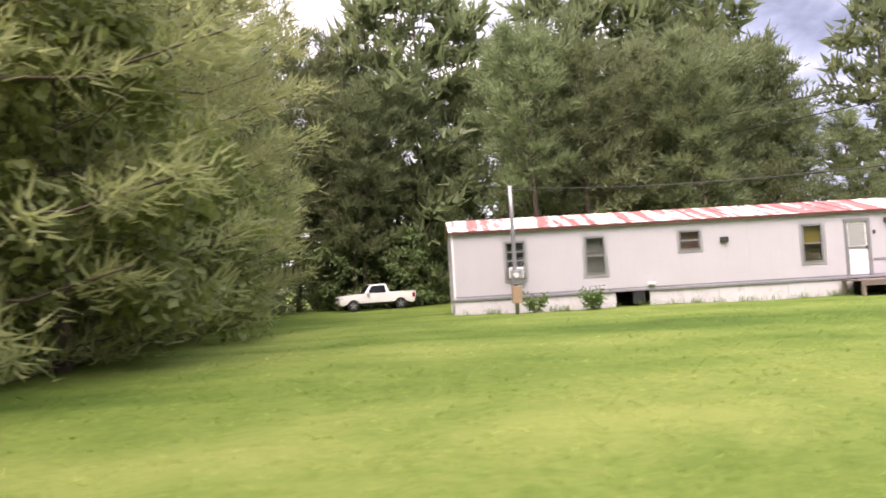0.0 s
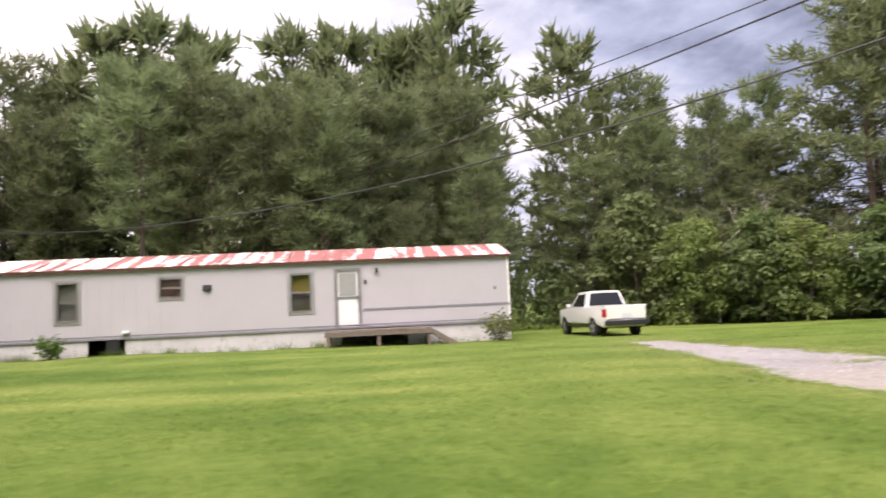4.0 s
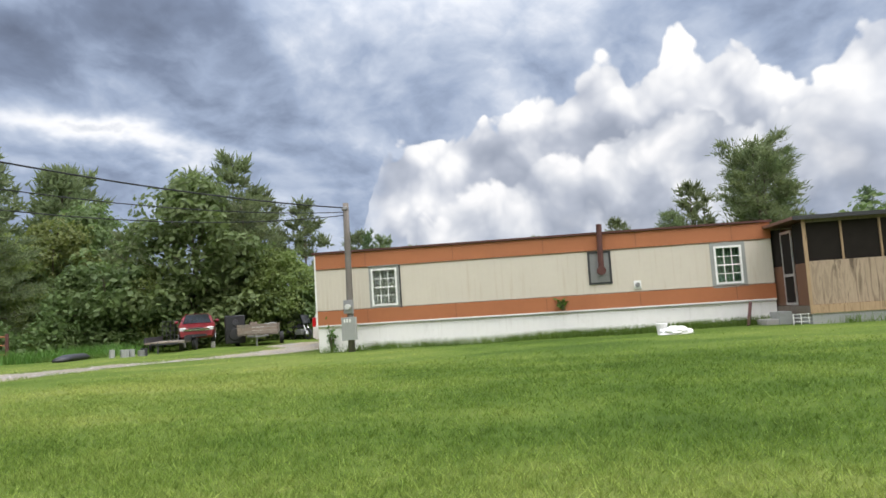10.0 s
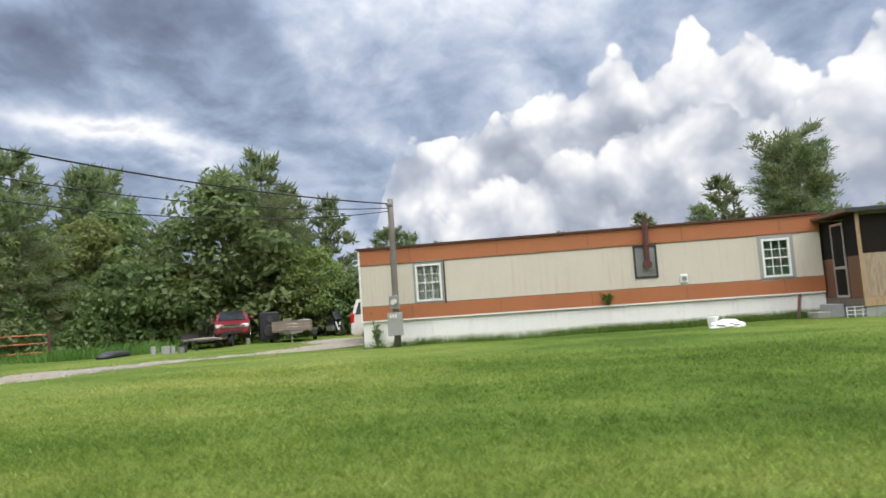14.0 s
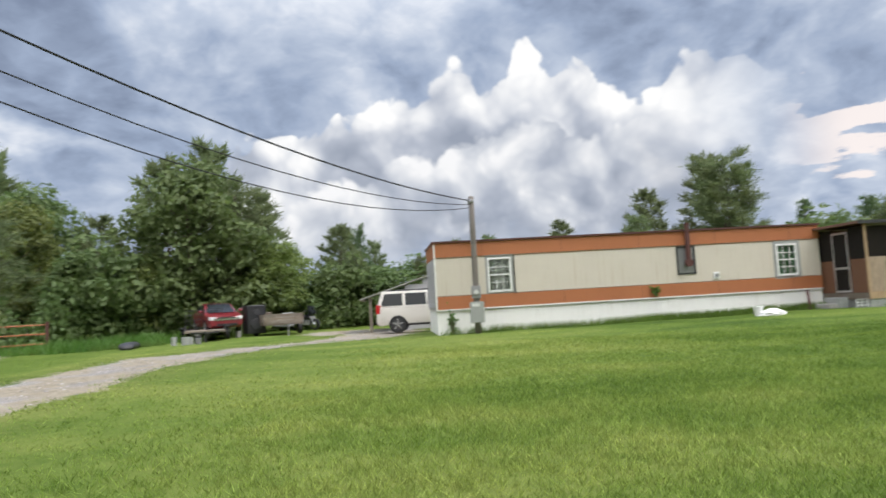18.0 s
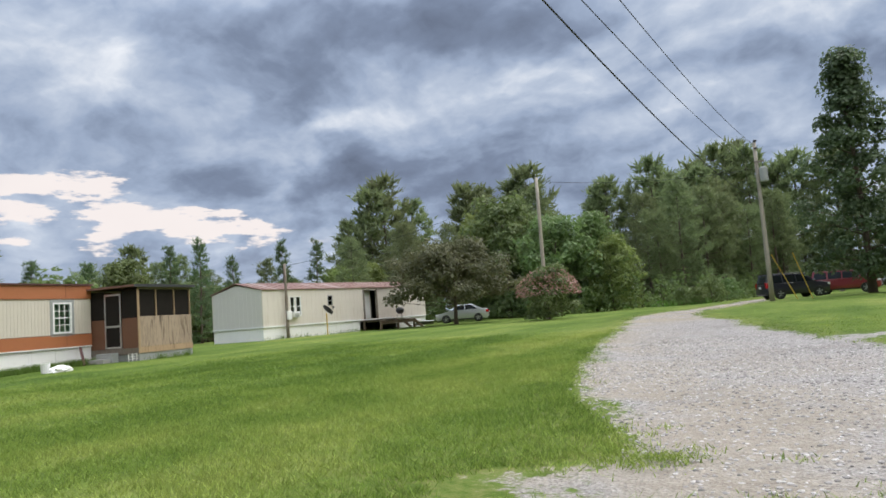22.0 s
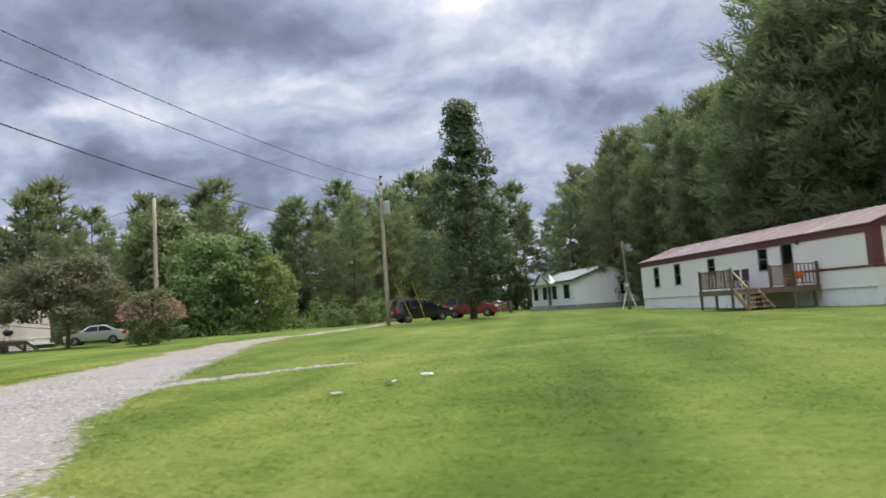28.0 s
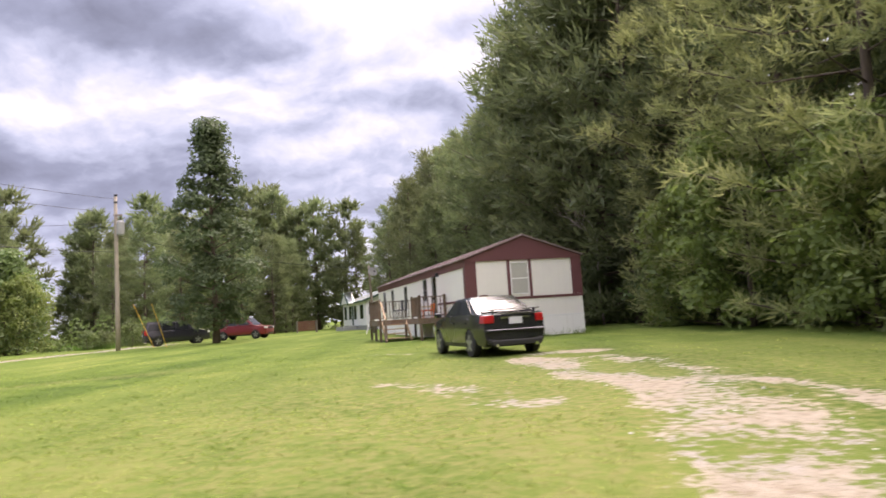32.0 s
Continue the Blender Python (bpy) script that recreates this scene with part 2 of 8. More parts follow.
build_sky()
sun_data = bpy.data.lights.new("sun", "SUN")
sun_data.energy, sun_data.angle, sun_data.color = 1.9, radians(30), (1.0, 0.95, 0.87)
sun_ob = new("sun", sun_data)
sun_ob.matrix_world = look((0, 0, 60), (-60 * math.cos(radians(SUN_AZ)) / math.tan(radians(SUN_EL)), -60 * math.sin(radians(SUN_AZ)) / math.tan(radians(SUN_EL)), 0))

# ---- materials ----


def surface(name, base, rough=0.6, metal=0.0, grain=20.0, vary=0.12, stain=0.0, stain_col=(0.12, 0.10, 0.08), bump=0.1, bump_scale=60.0, coat=0.0, spec=0.5, streak=0.0, per_piece=0.0, stretch=(1, 1, 1)):
    """A plain surface with grain, blotches, stains and fine relief."""
    mat = bpy.data.materials.new(name)
    mat.use_nodes = True
    n = Nodes(mat.node_tree)
    co = n("TexCoord").outputs["Object"]
    if stretch != (1, 1, 1):
        co = n("Mapping", {"Vector": co, "Scale": stretch}).outputs[0]
    fine, broad = n.noise(co, grain, 5.0), n.noise(co, grain * 0.06 + 0.4, 4.0)
    shade = n.math("ADD", n.math("MULTIPLY", n.math("SUBTRACT", fine, 0.5), vary), n.math("MULTIPLY", n.math("SUBTRACT", broad, 0.5), vary * 2.0))
    if per_piece:
        shade = n.math("ADD", shade, n.math("MULTIPLY", n.math("SUBTRACT", n("NewGeometry").outputs["Random Per Island"], 0.5), per_piece))
    col = n("HueSaturation", {"Color": (*base, 1), "Value": n.math("ADD", shade, 1.0)}).outputs[0]
    if stain:
        blot = n.step(n.math("MULTIPLY_ADD", n.noise(co, 2.3, 6.0, 0.65), 0.7, n.math("MULTIPLY", n.noise(co, 11.0, 4.0), 0.3)), 0.52, 0.68)
        col = n.mix(n.math("MULTIPLY", blot, stain), col, stain_col)
    if streak:
        runs = n.noise(n("Mapping", {"Vector": co, "Scale": (9.0, 9.0, 0.35)}).outputs[0], 1.0, 5.0, 0.7)
        col = n.mix(n.math("MULTIPLY", n.step(runs, 0.52, 0.75), streak), col, stain_col)
    rg = n.math("MULTIPLY_ADD", broad, 0.25, rough - 0.12, clamp=True)
    b = n("Bump", {"Strength": bump, "Distance": 0.02, "Height": n.noise(co, bump_scale, 4.0)})
    p = n("BsdfPrincipled", {"Base Color": col, "Roughness": rg, "Metallic": metal, "Normal": b.outputs[0], "Coat Weight": coat, "Coat Roughness": 0.08, "Specular IOR Level": spec})
    n("OutputMaterial", {"Surface": p.outputs[0]})
    return mat


def foliage(name, dark, light, hue_vary=0.03, thin=0.35):
    """Leaves or needles: colour varies from tree to tree and from leaf to leaf, and some light passes through."""
    mat = bpy.data.materials.new(name)
    mat.use_nodes = True
    n = Nodes(mat.node_tree)
    isle = n("NewGeometry").outputs["Random Per Island"]
    tree = n("ObjectInfo").outputs["Random"]
    co = n("TexCoord").outputs["Object"]
    patch = n.noise(co, 0.5, 3.0)
    f = n.math("ADD", n.math("MULTIPLY", isle, 0.45), n.math("MULTIPLY_ADD", patch, 0.9, -0.2), clamp=True)
    col = n.mix(f, dark, light)
    col = n("HueSaturation", {"Color": col, "Hue": n.math("MULTIPLY_ADD", tree, hue_vary, 0.5 - hue_vary / 2), "Value": n.math("MULTIPLY_ADD", tree, 0.35, 0.82)}).outputs[0]
    d = n("BsdfPrincipled", {"Base Color": col, "Roughness": 0.55, "Specular IOR Level": 0.35})
    t = n("BsdfTranslucent", {"Color": n("HueSaturation", {"Color": col, "Saturation": 1.1, "Value": 1.25}).outputs[0]})
    m = n("MixShader", {0: thin, 1: d.outputs[0], 2: t.outputs[0]})
    n("OutputMaterial", {"Surface": m.outputs[0]})
    return mat


def glass_pane(name, tint=(0.9, 0.95, 0.95)):
    mat = bpy.data.materials.new(name)
    mat.use_nodes = True
    n = Nodes(mat.node_tree)
    clear = n("BsdfTransparent", {"Color": (*tint, 1)})
    gloss = n("BsdfGlossy", {"Color": (0.9, 0.9, 0.9, 1), "Roughness": 0.05})
    fr = n("Fresnel", {"IOR": 1.45}).outputs[0]
    m = n("MixShader", {0: n.math("MULTIPLY_ADD", fr, 1.0, 0.05, clamp=True), 1: clear.outputs[0], 2: gloss.outputs[0]})
    n("OutputMaterial", {"Surface": m.outputs[0]})
    return mat


# paler (+) or darker (-) stretches of the lawn: x, y, half widths, by
GRASS_PATCHES = [(-15.0, 8.5, 7.0, 2.5, 0.06), (-12.0, 14.0, 4.0, 1.6, -0.08), (21.0, -4.0, 6.0, 3.6, 0.10), (21.5, -12.5, 6.0, 3.4, -0.09), (11.3, -9.5, 0.9, 4.5, 0.07), (13.8, -20.0, 1.2, 5.0, 0.08), (-4.0, -20.6, 4.5, 0.8, 0.10), (-11.5, -9.5, 4.5, 3.2, 0.08), (22.0, -20.0, 6.0, 4.0, -0.05)]


def lawn_colour(n, co):
    """Mown grass: fine mottling, broad soft mowing bands, and yellower patches."""
    n1, n2, n3 = n.noise(co, 0.11, 4.0), n.noise(co, 0.7, 5.0), n.noise(co, 7.0, 5.0, 0.7)
    south = n.noise(n("Mapping", {"Vector": co, "Scale": (0.62, 0.05, 1.0), "Rotation": (0.0, 0.0, 0.12)}).outputs[0], 1.0, 2.0, 0.5)
    north = n.noise(n("Mapping", {"Vector": co, "Scale": (0.05, 0.55, 1.0)}).outputs[0], 1.0, 2.0, 0.5)
    side = n.step(n("SeparateXYZ", {"Vector": co}).outputs[1], 1.0, 7.0)
    band = n.math("ADD", n.math("MULTIPLY", side, north), n.math("MULTIPLY", n.math("SUBTRACT", 1.0, side), south))
    f = n.math("ADD", n.math("ADD", n.math("MULTIPLY", n2, 0.30), n.math("MULTIPLY", n3, 0.30)), n.math("ADD", n.math("MULTIPLY", n1, 0.35), n.math("MULTIPLY", band, 0.40)))
    px, py, _ = n("SeparateXYZ", {"Vector": n("VectorMath", {0: co, 1: n("VectorMath", {0: n("TexNoise", {"Vector": co, "Scale": 0.25, "Detail": 3.0}).outputs["Color"], "Scale": 5.0}, operation="SCALE").outputs[0]}, operation="ADD").outputs[0]}).outputs
    for gx, gy, rx, ry, by in GRASS_PATCHES:
        u, v = n.math("MULTIPLY_ADD", px, 1 / rx, -(gx + 2.5) / rx), n.math("MULTIPLY_ADD", py, 1 / ry, -(gy + 2.5) / ry)
        f = n.math("MULTIPLY_ADD", n.math("EXPONENT", n.math("MULTIPLY", n.math("MULTIPLY_ADD", u, u, n.math("MULTIPLY", v, v)), -1.0)), by, f)
    col = n.ramp(f, [(0.46, (0.042, 0.076, 0.013)), (0.60, (0.070, 0.115, 0.018)), (0.70, (0.110, 0.156, 0.030)), (0.84, (0.178, 0.208, 0.052))])
    return col, n1, n2, n3


def ground_material():
    mat = bpy.data.materials.new("lawn_and_gravel")
    mat.use_nodes = True
    n = Nodes(mat.node_tree)
    co = n("NewGeometry").outputs["Position"]
    gravel, dirt, dry = (n("Attribute", attribute_name=a).outputs["Fac"] for a in ("gravel", "dirt", "dry"))
    lawn, n1, n2, n3 = lawn_colour(n, co)
    n4 = n.noise(co, 60.0, 4.0, 0.7)
    lawn = n.mix(n.math("MULTIPLY", n.step(n4, 0.45, 0.75), 0.40), lawn, (0.018, 0.040, 0.008))
    lawn = n.mix(n.math("MULTIPLY", dry, n.step(n3, 0.38, 0.66)), lawn, (0.19, 0.18, 0.07))
    # crushed stone
    cell = n("TexVoronoi", {"Vector": co, "Scale": 34.0})
    grit = n("TexVoronoi", {"Vector": co, "Scale": 95.0})
    stone = n.ramp(cell.outputs["Color"], [(0.0, (0.125, 0.115, 0.11)), (0.45, (0.295, 0.275, 0.262)), (0.8, (0.41, 0.39, 0.375)), (1.0, (0.60, 0.58, 0.56))])
    stone = n.mix(0.45, stone, n.ramp(grit.outputs["Color"], [(0.0, (0.09, 0.085, 0.08)), (0.5, (0.25, 0.235, 0.225)), (1.0, (0.50, 0.48, 0.46))]))
    stone = n.mix(n.math("MULTIPLY", n.step(n2, 0.45, 0.70), 0.35), stone, (0.26, 0.225, 0.20))
    stone = n.mix(n.math("MULTIPLY", n.step(n.noise(co, 0.45, 4.0, 0.6), 0.50, 0.68), 0.40), stone, (0.16, 0.145, 0.135))
    clay = n.mix(n.step(n3, 0.35, 0.65), (0.25, 0.21, 0.155), (0.36, 0.315, 0.245))
    stone = n.mix(n.math("MULTIPLY", dirt, n.step(n.math("ADD", n2, n.math("MULTIPLY", n1, 0.5)), 0.55, 0.8)), stone, clay)
    edge = n.math("ADD", gravel, n.math("ADD", n.math("MULTIPLY_ADD", n2, 0.9, -0.45), n.math("MULTIPLY_ADD", n3, 0.8, -0.4)))
    g = n.step(edge, 0.45, 0.58)
    col = n.mix(g, lawn, stone)
    h_lawn = n.math("ADD", n.math("MULTIPLY", n4, 0.5), n3)
    h = n.math("ADD", n.math("MULTIPLY", n.math("SUBTRACT", 1.0, g), h_lawn), n.math("MULTIPLY", g, n.math("MULTIPLY", cell.outputs["Distance"], 1.6)))
    b = n("Bump", {"Strength": 0.55, "Distance": 0.04, "Height": h})
    p = n("BsdfPrincipled", {"Base Color": col, "Roughness": 0.9, "Normal": b.outputs[0], "Specular IOR Level": 0.08})
    n("OutputMaterial", {"Surface": p.outputs[0]})
    return mat


def grass_material(name, pale):
    """Grass blades coloured like the lawn that they grow from, paler or duller blade by blade."""
    mat = bpy.data.materials.new(name)
    mat.use_nodes = True
    n = Nodes(mat.node_tree)
    col, _, _, _ = lawn_colour(n, n("NewGeometry").outputs["Position"])
    isle = n("NewGeometry").outputs["Random Per Island"]
    col = n.mix(n.math("MULTIPLY", n.step(isle, 0.72, 1.0), pale), col, (0.24, 0.25, 0.10))
    col = n("HueSaturation", {"Color": col, "Value": n.math("MULTIPLY_ADD", n.math("POWER", isle, 1.2), 1.4, 1.12)}).outputs[0]
    d = n("BsdfPrincipled", {"Base Color": col, "Roughness": 0.6, "Specular IOR Level": 0.12})
    t = n("BsdfTranslucent", {"Color": col})
    m = n("MixShader", {0: 0.5, 1: d.outputs[0], 2: t.outputs[0]})
    n("OutputMaterial", {"Surface": m.outputs[0]})
    return mat


def roof_material(name, base, rust, amount, panel, cover=0.5):
    """Painted sheet metal with rust that runs down the slope, sheet by sheet."""
    mat = bpy.data.materials.new(name)
    mat.use_nodes = True
    n = Nodes(mat.node_tree)
    co = n("TexCoord").outputs["Object"]
    across = n.noise(n("Mapping", {"Vector": co, "Scale": (panel, 0.22, 0.22)}).outputs[0], 1.0, 3.0, 0.6)
    spots = n.noise(co, 3.0, 6.0, 0.7)
    f = n.math("MULTIPLY_ADD", spots, 0.35, n.math("MULTIPLY", across, 0.75))
    along = n("SeparateXYZ", {"Vector": co}).outputs[0]
    f = n.math("MULTIPLY_ADD", n.step(along, 2.0, 16.0), 0.05, f)
    rusty = n.mix(n.noise(co, 14.0, 4.0), rust, tuple(c * 0.55 for c in rust))
    col = n.mix(n.math("MULTIPLY", n.step(f, cover, cover + 0.07), amount), base, rusty)
    p = n("BsdfPrincipled", {"Base Color": col, "Roughness": 0.5, "Metallic": 0.1})
    n("OutputMaterial", {"Surface": p.outputs[0]})
    return mat


def wood_material(name, light, dark, scale=1.0, axis=(12.0, 12.0, 0.8), grey=0.0):
    mat = bpy.data.materials.new(name)
    mat.use_nodes = True
    n = Nodes(mat.node_tree)
    co = n("TexCoord").outputs["Object"]
    rnd = n("ObjectInfo").outputs["Random"]
    off = n("CombineXYZ", {"X": n.math("MULTIPLY", rnd, 7.0), "Y": n.math("MULTIPLY", rnd, 3.0), "Z": n.math("MULTIPLY", rnd, 11.0)}).outputs[0]
    moved = n("VectorMath", {0: co, 1: off}, operation="ADD").outputs[0]
    g = n.noise(n("Mapping", {"Vector": moved, "Scale": axis}).outputs[0], scale, 6.0, 0.6, Distortion=1.4)
    col = n.ramp(g, [(0.30, dark), (0.50, light), (0.62, tuple(0.6 * a + 0.4 * b for a, b in zip(light, dark))), (0.75, light)])
    col = n.mix(n.math("MULTIPLY", n.step(n.noise(moved, 1.6, 4.0), 0.45, 0.7), grey), col, (0.20, 0.19, 0.17))
    col = n("HueSaturation", {"Color": col, "Value": n.math("MULTIPLY_ADD", rnd, 0.3, 0.85)}).outputs[0]
    b = n("Bump", {"Strength": 0.3, "Distance": 0.01, "Height": g})
    p = n("BsdfPrincipled", {"Base Color": col, "Roughness": 0.8, "Normal": b.outputs[0]})
    n("OutputMaterial", {"Surface": p.outputs[0]})
    return mat


M = {
    "ground": ground_material(),
    "white_siding": surface("white_siding", (0.45, 0.438, 0.46), 0.55, grain=9, vary=0.06, streak=0.12, stain_col=(0.33, 0.28, 0.26), bump=0.04),
    "cream_siding": surface("cream_siding", (0.59, 0.54, 0.465), 0.55, grain=9, vary=0.07, streak=0.35, stain_col=(0.38, 0.27, 0.16), bump=0.04),
    "orange_paint": surface("orange_paint", (0.38, 0.135, 0.055), 0.6, grain=8, vary=0.12, streak=0.15, stain_col=(0.30, 0.10, 0.045), bump=0.05),
    "white_skirt": surface("white_skirt", (0.84, 0.83, 0.81), 0.6, grain=7, vary=0.06, stain=0.14, stain_col=(0.42, 0.39, 0.33), streak=0.18, bump=0.1),
    "grey_siding": surface("grey_siding", (0.60, 0.575, 0.545), 0.55, grain=7, vary=0.05, streak=0.1, stain_col=(0.25, 0.23, 0.2), bump=0.04),
    "tan_siding": surface("tan_siding", (0.64, 0.585, 0.52), 0.55, grain=7, vary=0.08, streak=0.55, stain_col=(0.36, 0.25, 0.15), bump=0.05),
    "d_siding": surface("pale_siding", (0.80, 0.77, 0.73), 0.5, grain=7, vary=0.05, streak=0.1, stain_col=(0.4, 0.34, 0.28), bump=0.04),
    "maroon": surface("maroon_paint", (0.135, 0.048, 0.052), 0.55, grain=8, vary=0.12, bump=0.05),
    "green_trim": surface("green_trim", (0.045, 0.10, 0.075), 0.55, grain=8, vary=0.1),
    "blue_trim": surface("grey_trim", (0.22, 0.215, 0.25), 0.5, grain=8, vary=0.1),
    "white_trim": surface("white_trim", (0.78, 0.78, 0.77), 0.45, grain=10, vary=0.05, stain=0.15, bump=0.04),
    "grey_metal": surface("weathered_metal", (0.30, 0.30, 0.31), 0.45, metal=0.6, grain=14, vary=0.15, stain=0.25),
    "alu": surface("bare_aluminium", (0.50, 0.49, 0.49), 0.4, metal=0.8, grain=14, vary=0.1),
    "dark_metal": surface("dark_metal", (0.05, 0.05, 0.055), 0.5, metal=0.3, grain=20, vary=0.2),
    "rust_pipe": surface("rusted_pipe", (0.085, 0.03, 0.025), 0.7, grain=25, vary=0.3, stain=0.4, stain_col=(0.03, 0.015, 0.015)),
    "black": surface("black_rubber", (0.018, 0.018, 0.02), 0.7, grain=30, vary=0.2),
    "black_plastic": surface("black_plastic", (0.022, 0.022, 0.025), 0.4, grain=30, vary=0.15),
    "inside": surface("dim_lining", (0.10, 0.085, 0.07), 0.9, grain=5, vary=0.2),
    "curtain": surface("faded_curtain", (0.40, 0.36, 0.33), 0.9, grain=6, vary=0.2, stretch=(6, 6, 0.4)),
    "blind": surface("pale_blind", (0.45, 0.44, 0.40), 0.7, grain=6, vary=0.1),
    "white_blind": surface("white_blind", (0.80, 0.77, 0.70), 0.7, grain=6, vary=0.1),
    "green_cloth": surface("green_curtain", (0.20, 0.36, 0.20), 0.9, grain=5, vary=0.35, stretch=(5, 5, 0.4)),
    "stained_skirt": surface("stained_skirt", (0.56, 0.55, 0.55), 0.7, grain=7, vary=0.1, stain=0.55, stain_col=(0.26, 0.25, 0.22), streak=0.3, bump=0.1),
    "pink_cloth": surface("pink_cloth", (0.50, 0.27, 0.25), 0.9, grain=6, vary=0.1),
    "yellow_cloth": surface("yellow_blind", (0.55, 0.42, 0.10), 0.9, grain=6, vary=0.1),
    "olive_cloth": surface("olive_screen", (0.15, 0.125, 0.06), 0.9, grain=30, vary=0.1),
    "screen": surface("insect_screen", (0.020, 0.017, 0.015), 0.9, grain=40, vary=0.3, spec=0.08),
    "brown_panel": surface("brown_panel", (0.145, 0.065, 0.035), 0.7, grain=9, vary=0.15, bump=0.1),
    "grey_board": surface("grey_board", (0.30, 0.31, 0.30), 0.75, grain=9, vary=0.1, stain=0.3),
    "ply": wood_material("weathered_plywood", (0.36, 0.275, 0.20), (0.10, 0.072, 0.05), 1.6, (3.0, 3.0, 0.45)),
    "lumber": wood_material("bare_lumber", (0.36, 0.25, 0.15), (0.18, 0.12, 0.07), 1.0, (14.0, 14.0, 1.2)),
    "old_wood": wood_material("grey_old_wood", (0.20, 0.16, 0.125), (0.09, 0.07, 0.055), 1.0, (10.0, 10.0, 1.0), 0.5),
    "deck_wood": wood_material("stained_deck_wood", (0.17, 0.115, 0.075), (0.075, 0.048, 0.032), 1.0, (9.0, 9.0, 1.0), 0.4),
    "pole_wood": wood_material("pole_wood", (0.33, 0.29, 0.235), (0.17, 0.145, 0.115), 1.0, (9.0, 9.0, 0.35), 0.3),
    "service_wood": wood_material("dark_pole_wood", (0.17, 0.15, 0.135), (0.085, 0.075, 0.068), 1.0, (9.0, 9.0, 0.35), 0.4),
    "yellow_plastic": surface("yellow_plastic", (0.50, 0.32, 0.035), 0.5, grain=10, vary=0.1),
    "bark": surface("pine_bark", (0.105, 0.078, 0.06), 0.9, grain=9, vary=0.4, bump=0.6, bump_scale=14, stretch=(1, 1, 0.35)),
    "pale_bark": surface("dead_branch", (0.30, 0.27, 0.235), 0.9, grain=9, vary=0.25, bump=0.3, bump_scale=20),
    "pine": foliage("pine_needles", (0.098, 0.128, 0.066), (0.225, 0.265, 0.122), 0.03, 0.45),
    "pine_blue": foliage("cedar_needles", (0.070, 0.112, 0.056), (0.155, 0.220, 0.098), 0.02, 0.45),
    "gum_leaf": foliage("gum_leaves", (0.052, 0.084, 0.042), (0.130, 0.175, 0.080), 0.02, 0.4),
    "leaf": foliage("broad_leaves", (0.080, 0.120, 0.044), (0.185, 0.240, 0.088), 0.04, 0.45),
    "leaf_light": foliage("light_leaves", (0.110, 0.155, 0.048), (0.250, 0.300, 0.095), 0.03, 0.5),
    # light green needles, brightened past their own colour as if in full sun
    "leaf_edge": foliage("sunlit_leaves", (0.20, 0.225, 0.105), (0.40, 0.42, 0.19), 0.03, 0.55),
    "leaf_red": foliage("plum_leaves", (0.060, 0.068, 0.032), (0.145, 0.138, 0.070), 0.03, 0.4),
    "grass": grass_material("grass_blades", 0.18),
    "verge": grass_material("verge_blades", 0.5),
    "weed": foliage("weed_leaves", (0.06, 0.12, 0.022), (0.17, 0.26, 0.06), 0.04, 0.45),
    "blossom": foliage("faded_blossom", (0.22, 0.12, 0.10), (0.42, 0.27, 0.22), 0.03, 0.3),
    "glass": glass_pane("window_glass"),
    "dark_glass": surface("tinted_glass", (0.012, 0.014, 0.016), 0.14, grain=3, vary=0.05, spec=0.4, bump=0.0),
    "red_roof": roof_material("rusting_white_roof", (0.78, 0.74, 0.68), (0.36, 0.075, 0.06), 0.92, 2.6, 0.53),
    "brown_roof": roof_material("rusted_roof", (0.33, 0.25, 0.22), (0.21, 0.085, 0.06), 0.8, 1.1, 0.46),
    "d_roof": roof_material("dull_ribbed_roof", (0.36, 0.31, 0.31), (0.25, 0.15, 0.14), 0.6, 1.5, 0.5),
    "b_roof": surface("flat_roof_sheet", (0.17, 0.085, 0.06), 0.6, grain=6, vary=0.2),
    "e_roof": surface("pale_green_roof", (0.26, 0.29, 0.27), 0.6, grain=6, vary=0.1),
    "tin": surface("old_tin", (0.36, 0.35, 0.33), 0.5, metal=0.3, grain=6, vary=0.15, streak=0.3),
    "white_paint": surface("white_car_paint", (0.74, 0.73, 0.70), 0.3, grain=4, vary=0.04, coat=0.6, bump=0.0, stain=0.08),
    "pearl_paint": surface("pearl_car_paint", (0.62, 0.59, 0.55), 0.3, grain=4, vary=0.04, coat=0.6, bump=0.0),
    "red_paint": surface("red_car_paint", (0.20, 0.018, 0.025), 0.3, grain=4, vary=0.06, coat=0.7, bump=0.0),
    "navy_paint": surface("dark_car_paint", (0.018, 0.017, 0.028), 0.3, grain=4, vary=0.06, coat=0.7, bump=0.0),
    "grey_paint": surface("charcoal_car_paint", (0.024, 0.025, 0.030), 0.25, metal=0.3, grain=4, vary=0.05, coat=0.8, bump=0.0),
    "silver_paint": surface("silver_car_paint", (0.50, 0.51, 0.53), 0.32, metal=0.5, grain=4, vary=0.05, coat=0.5, bump=0.0),
    "chrome": surface("chrome", (0.65, 0.65, 0.66), 0.15, metal=1.0, grain=4, vary=0.03, bump=0.0),
    "rim": surface("alloy_rim", (0.40, 0.40, 0.41), 0.3, metal=0.8, grain=10, vary=0.08),
    "red_lamp": surface("red_lamp", (0.40, 0.012, 0.015), 0.2, grain=10, vary=0.1, coat=0.5, bump=0.0),
    "clear_lamp": surface("clear_lamp", (0.62, 0.62, 0.62), 0.15, grain=10, vary=0.1, coat=0.5, bump=0.0),
    "plate": surface("number_plate", (0.55, 0.57, 0.60), 0.4, grain=10, vary=0.08),
    "white_plastic": surface("white_plastic", (0.75, 0.75, 0.74), 0.5, grain=10, vary=0.06, stain=0.1),
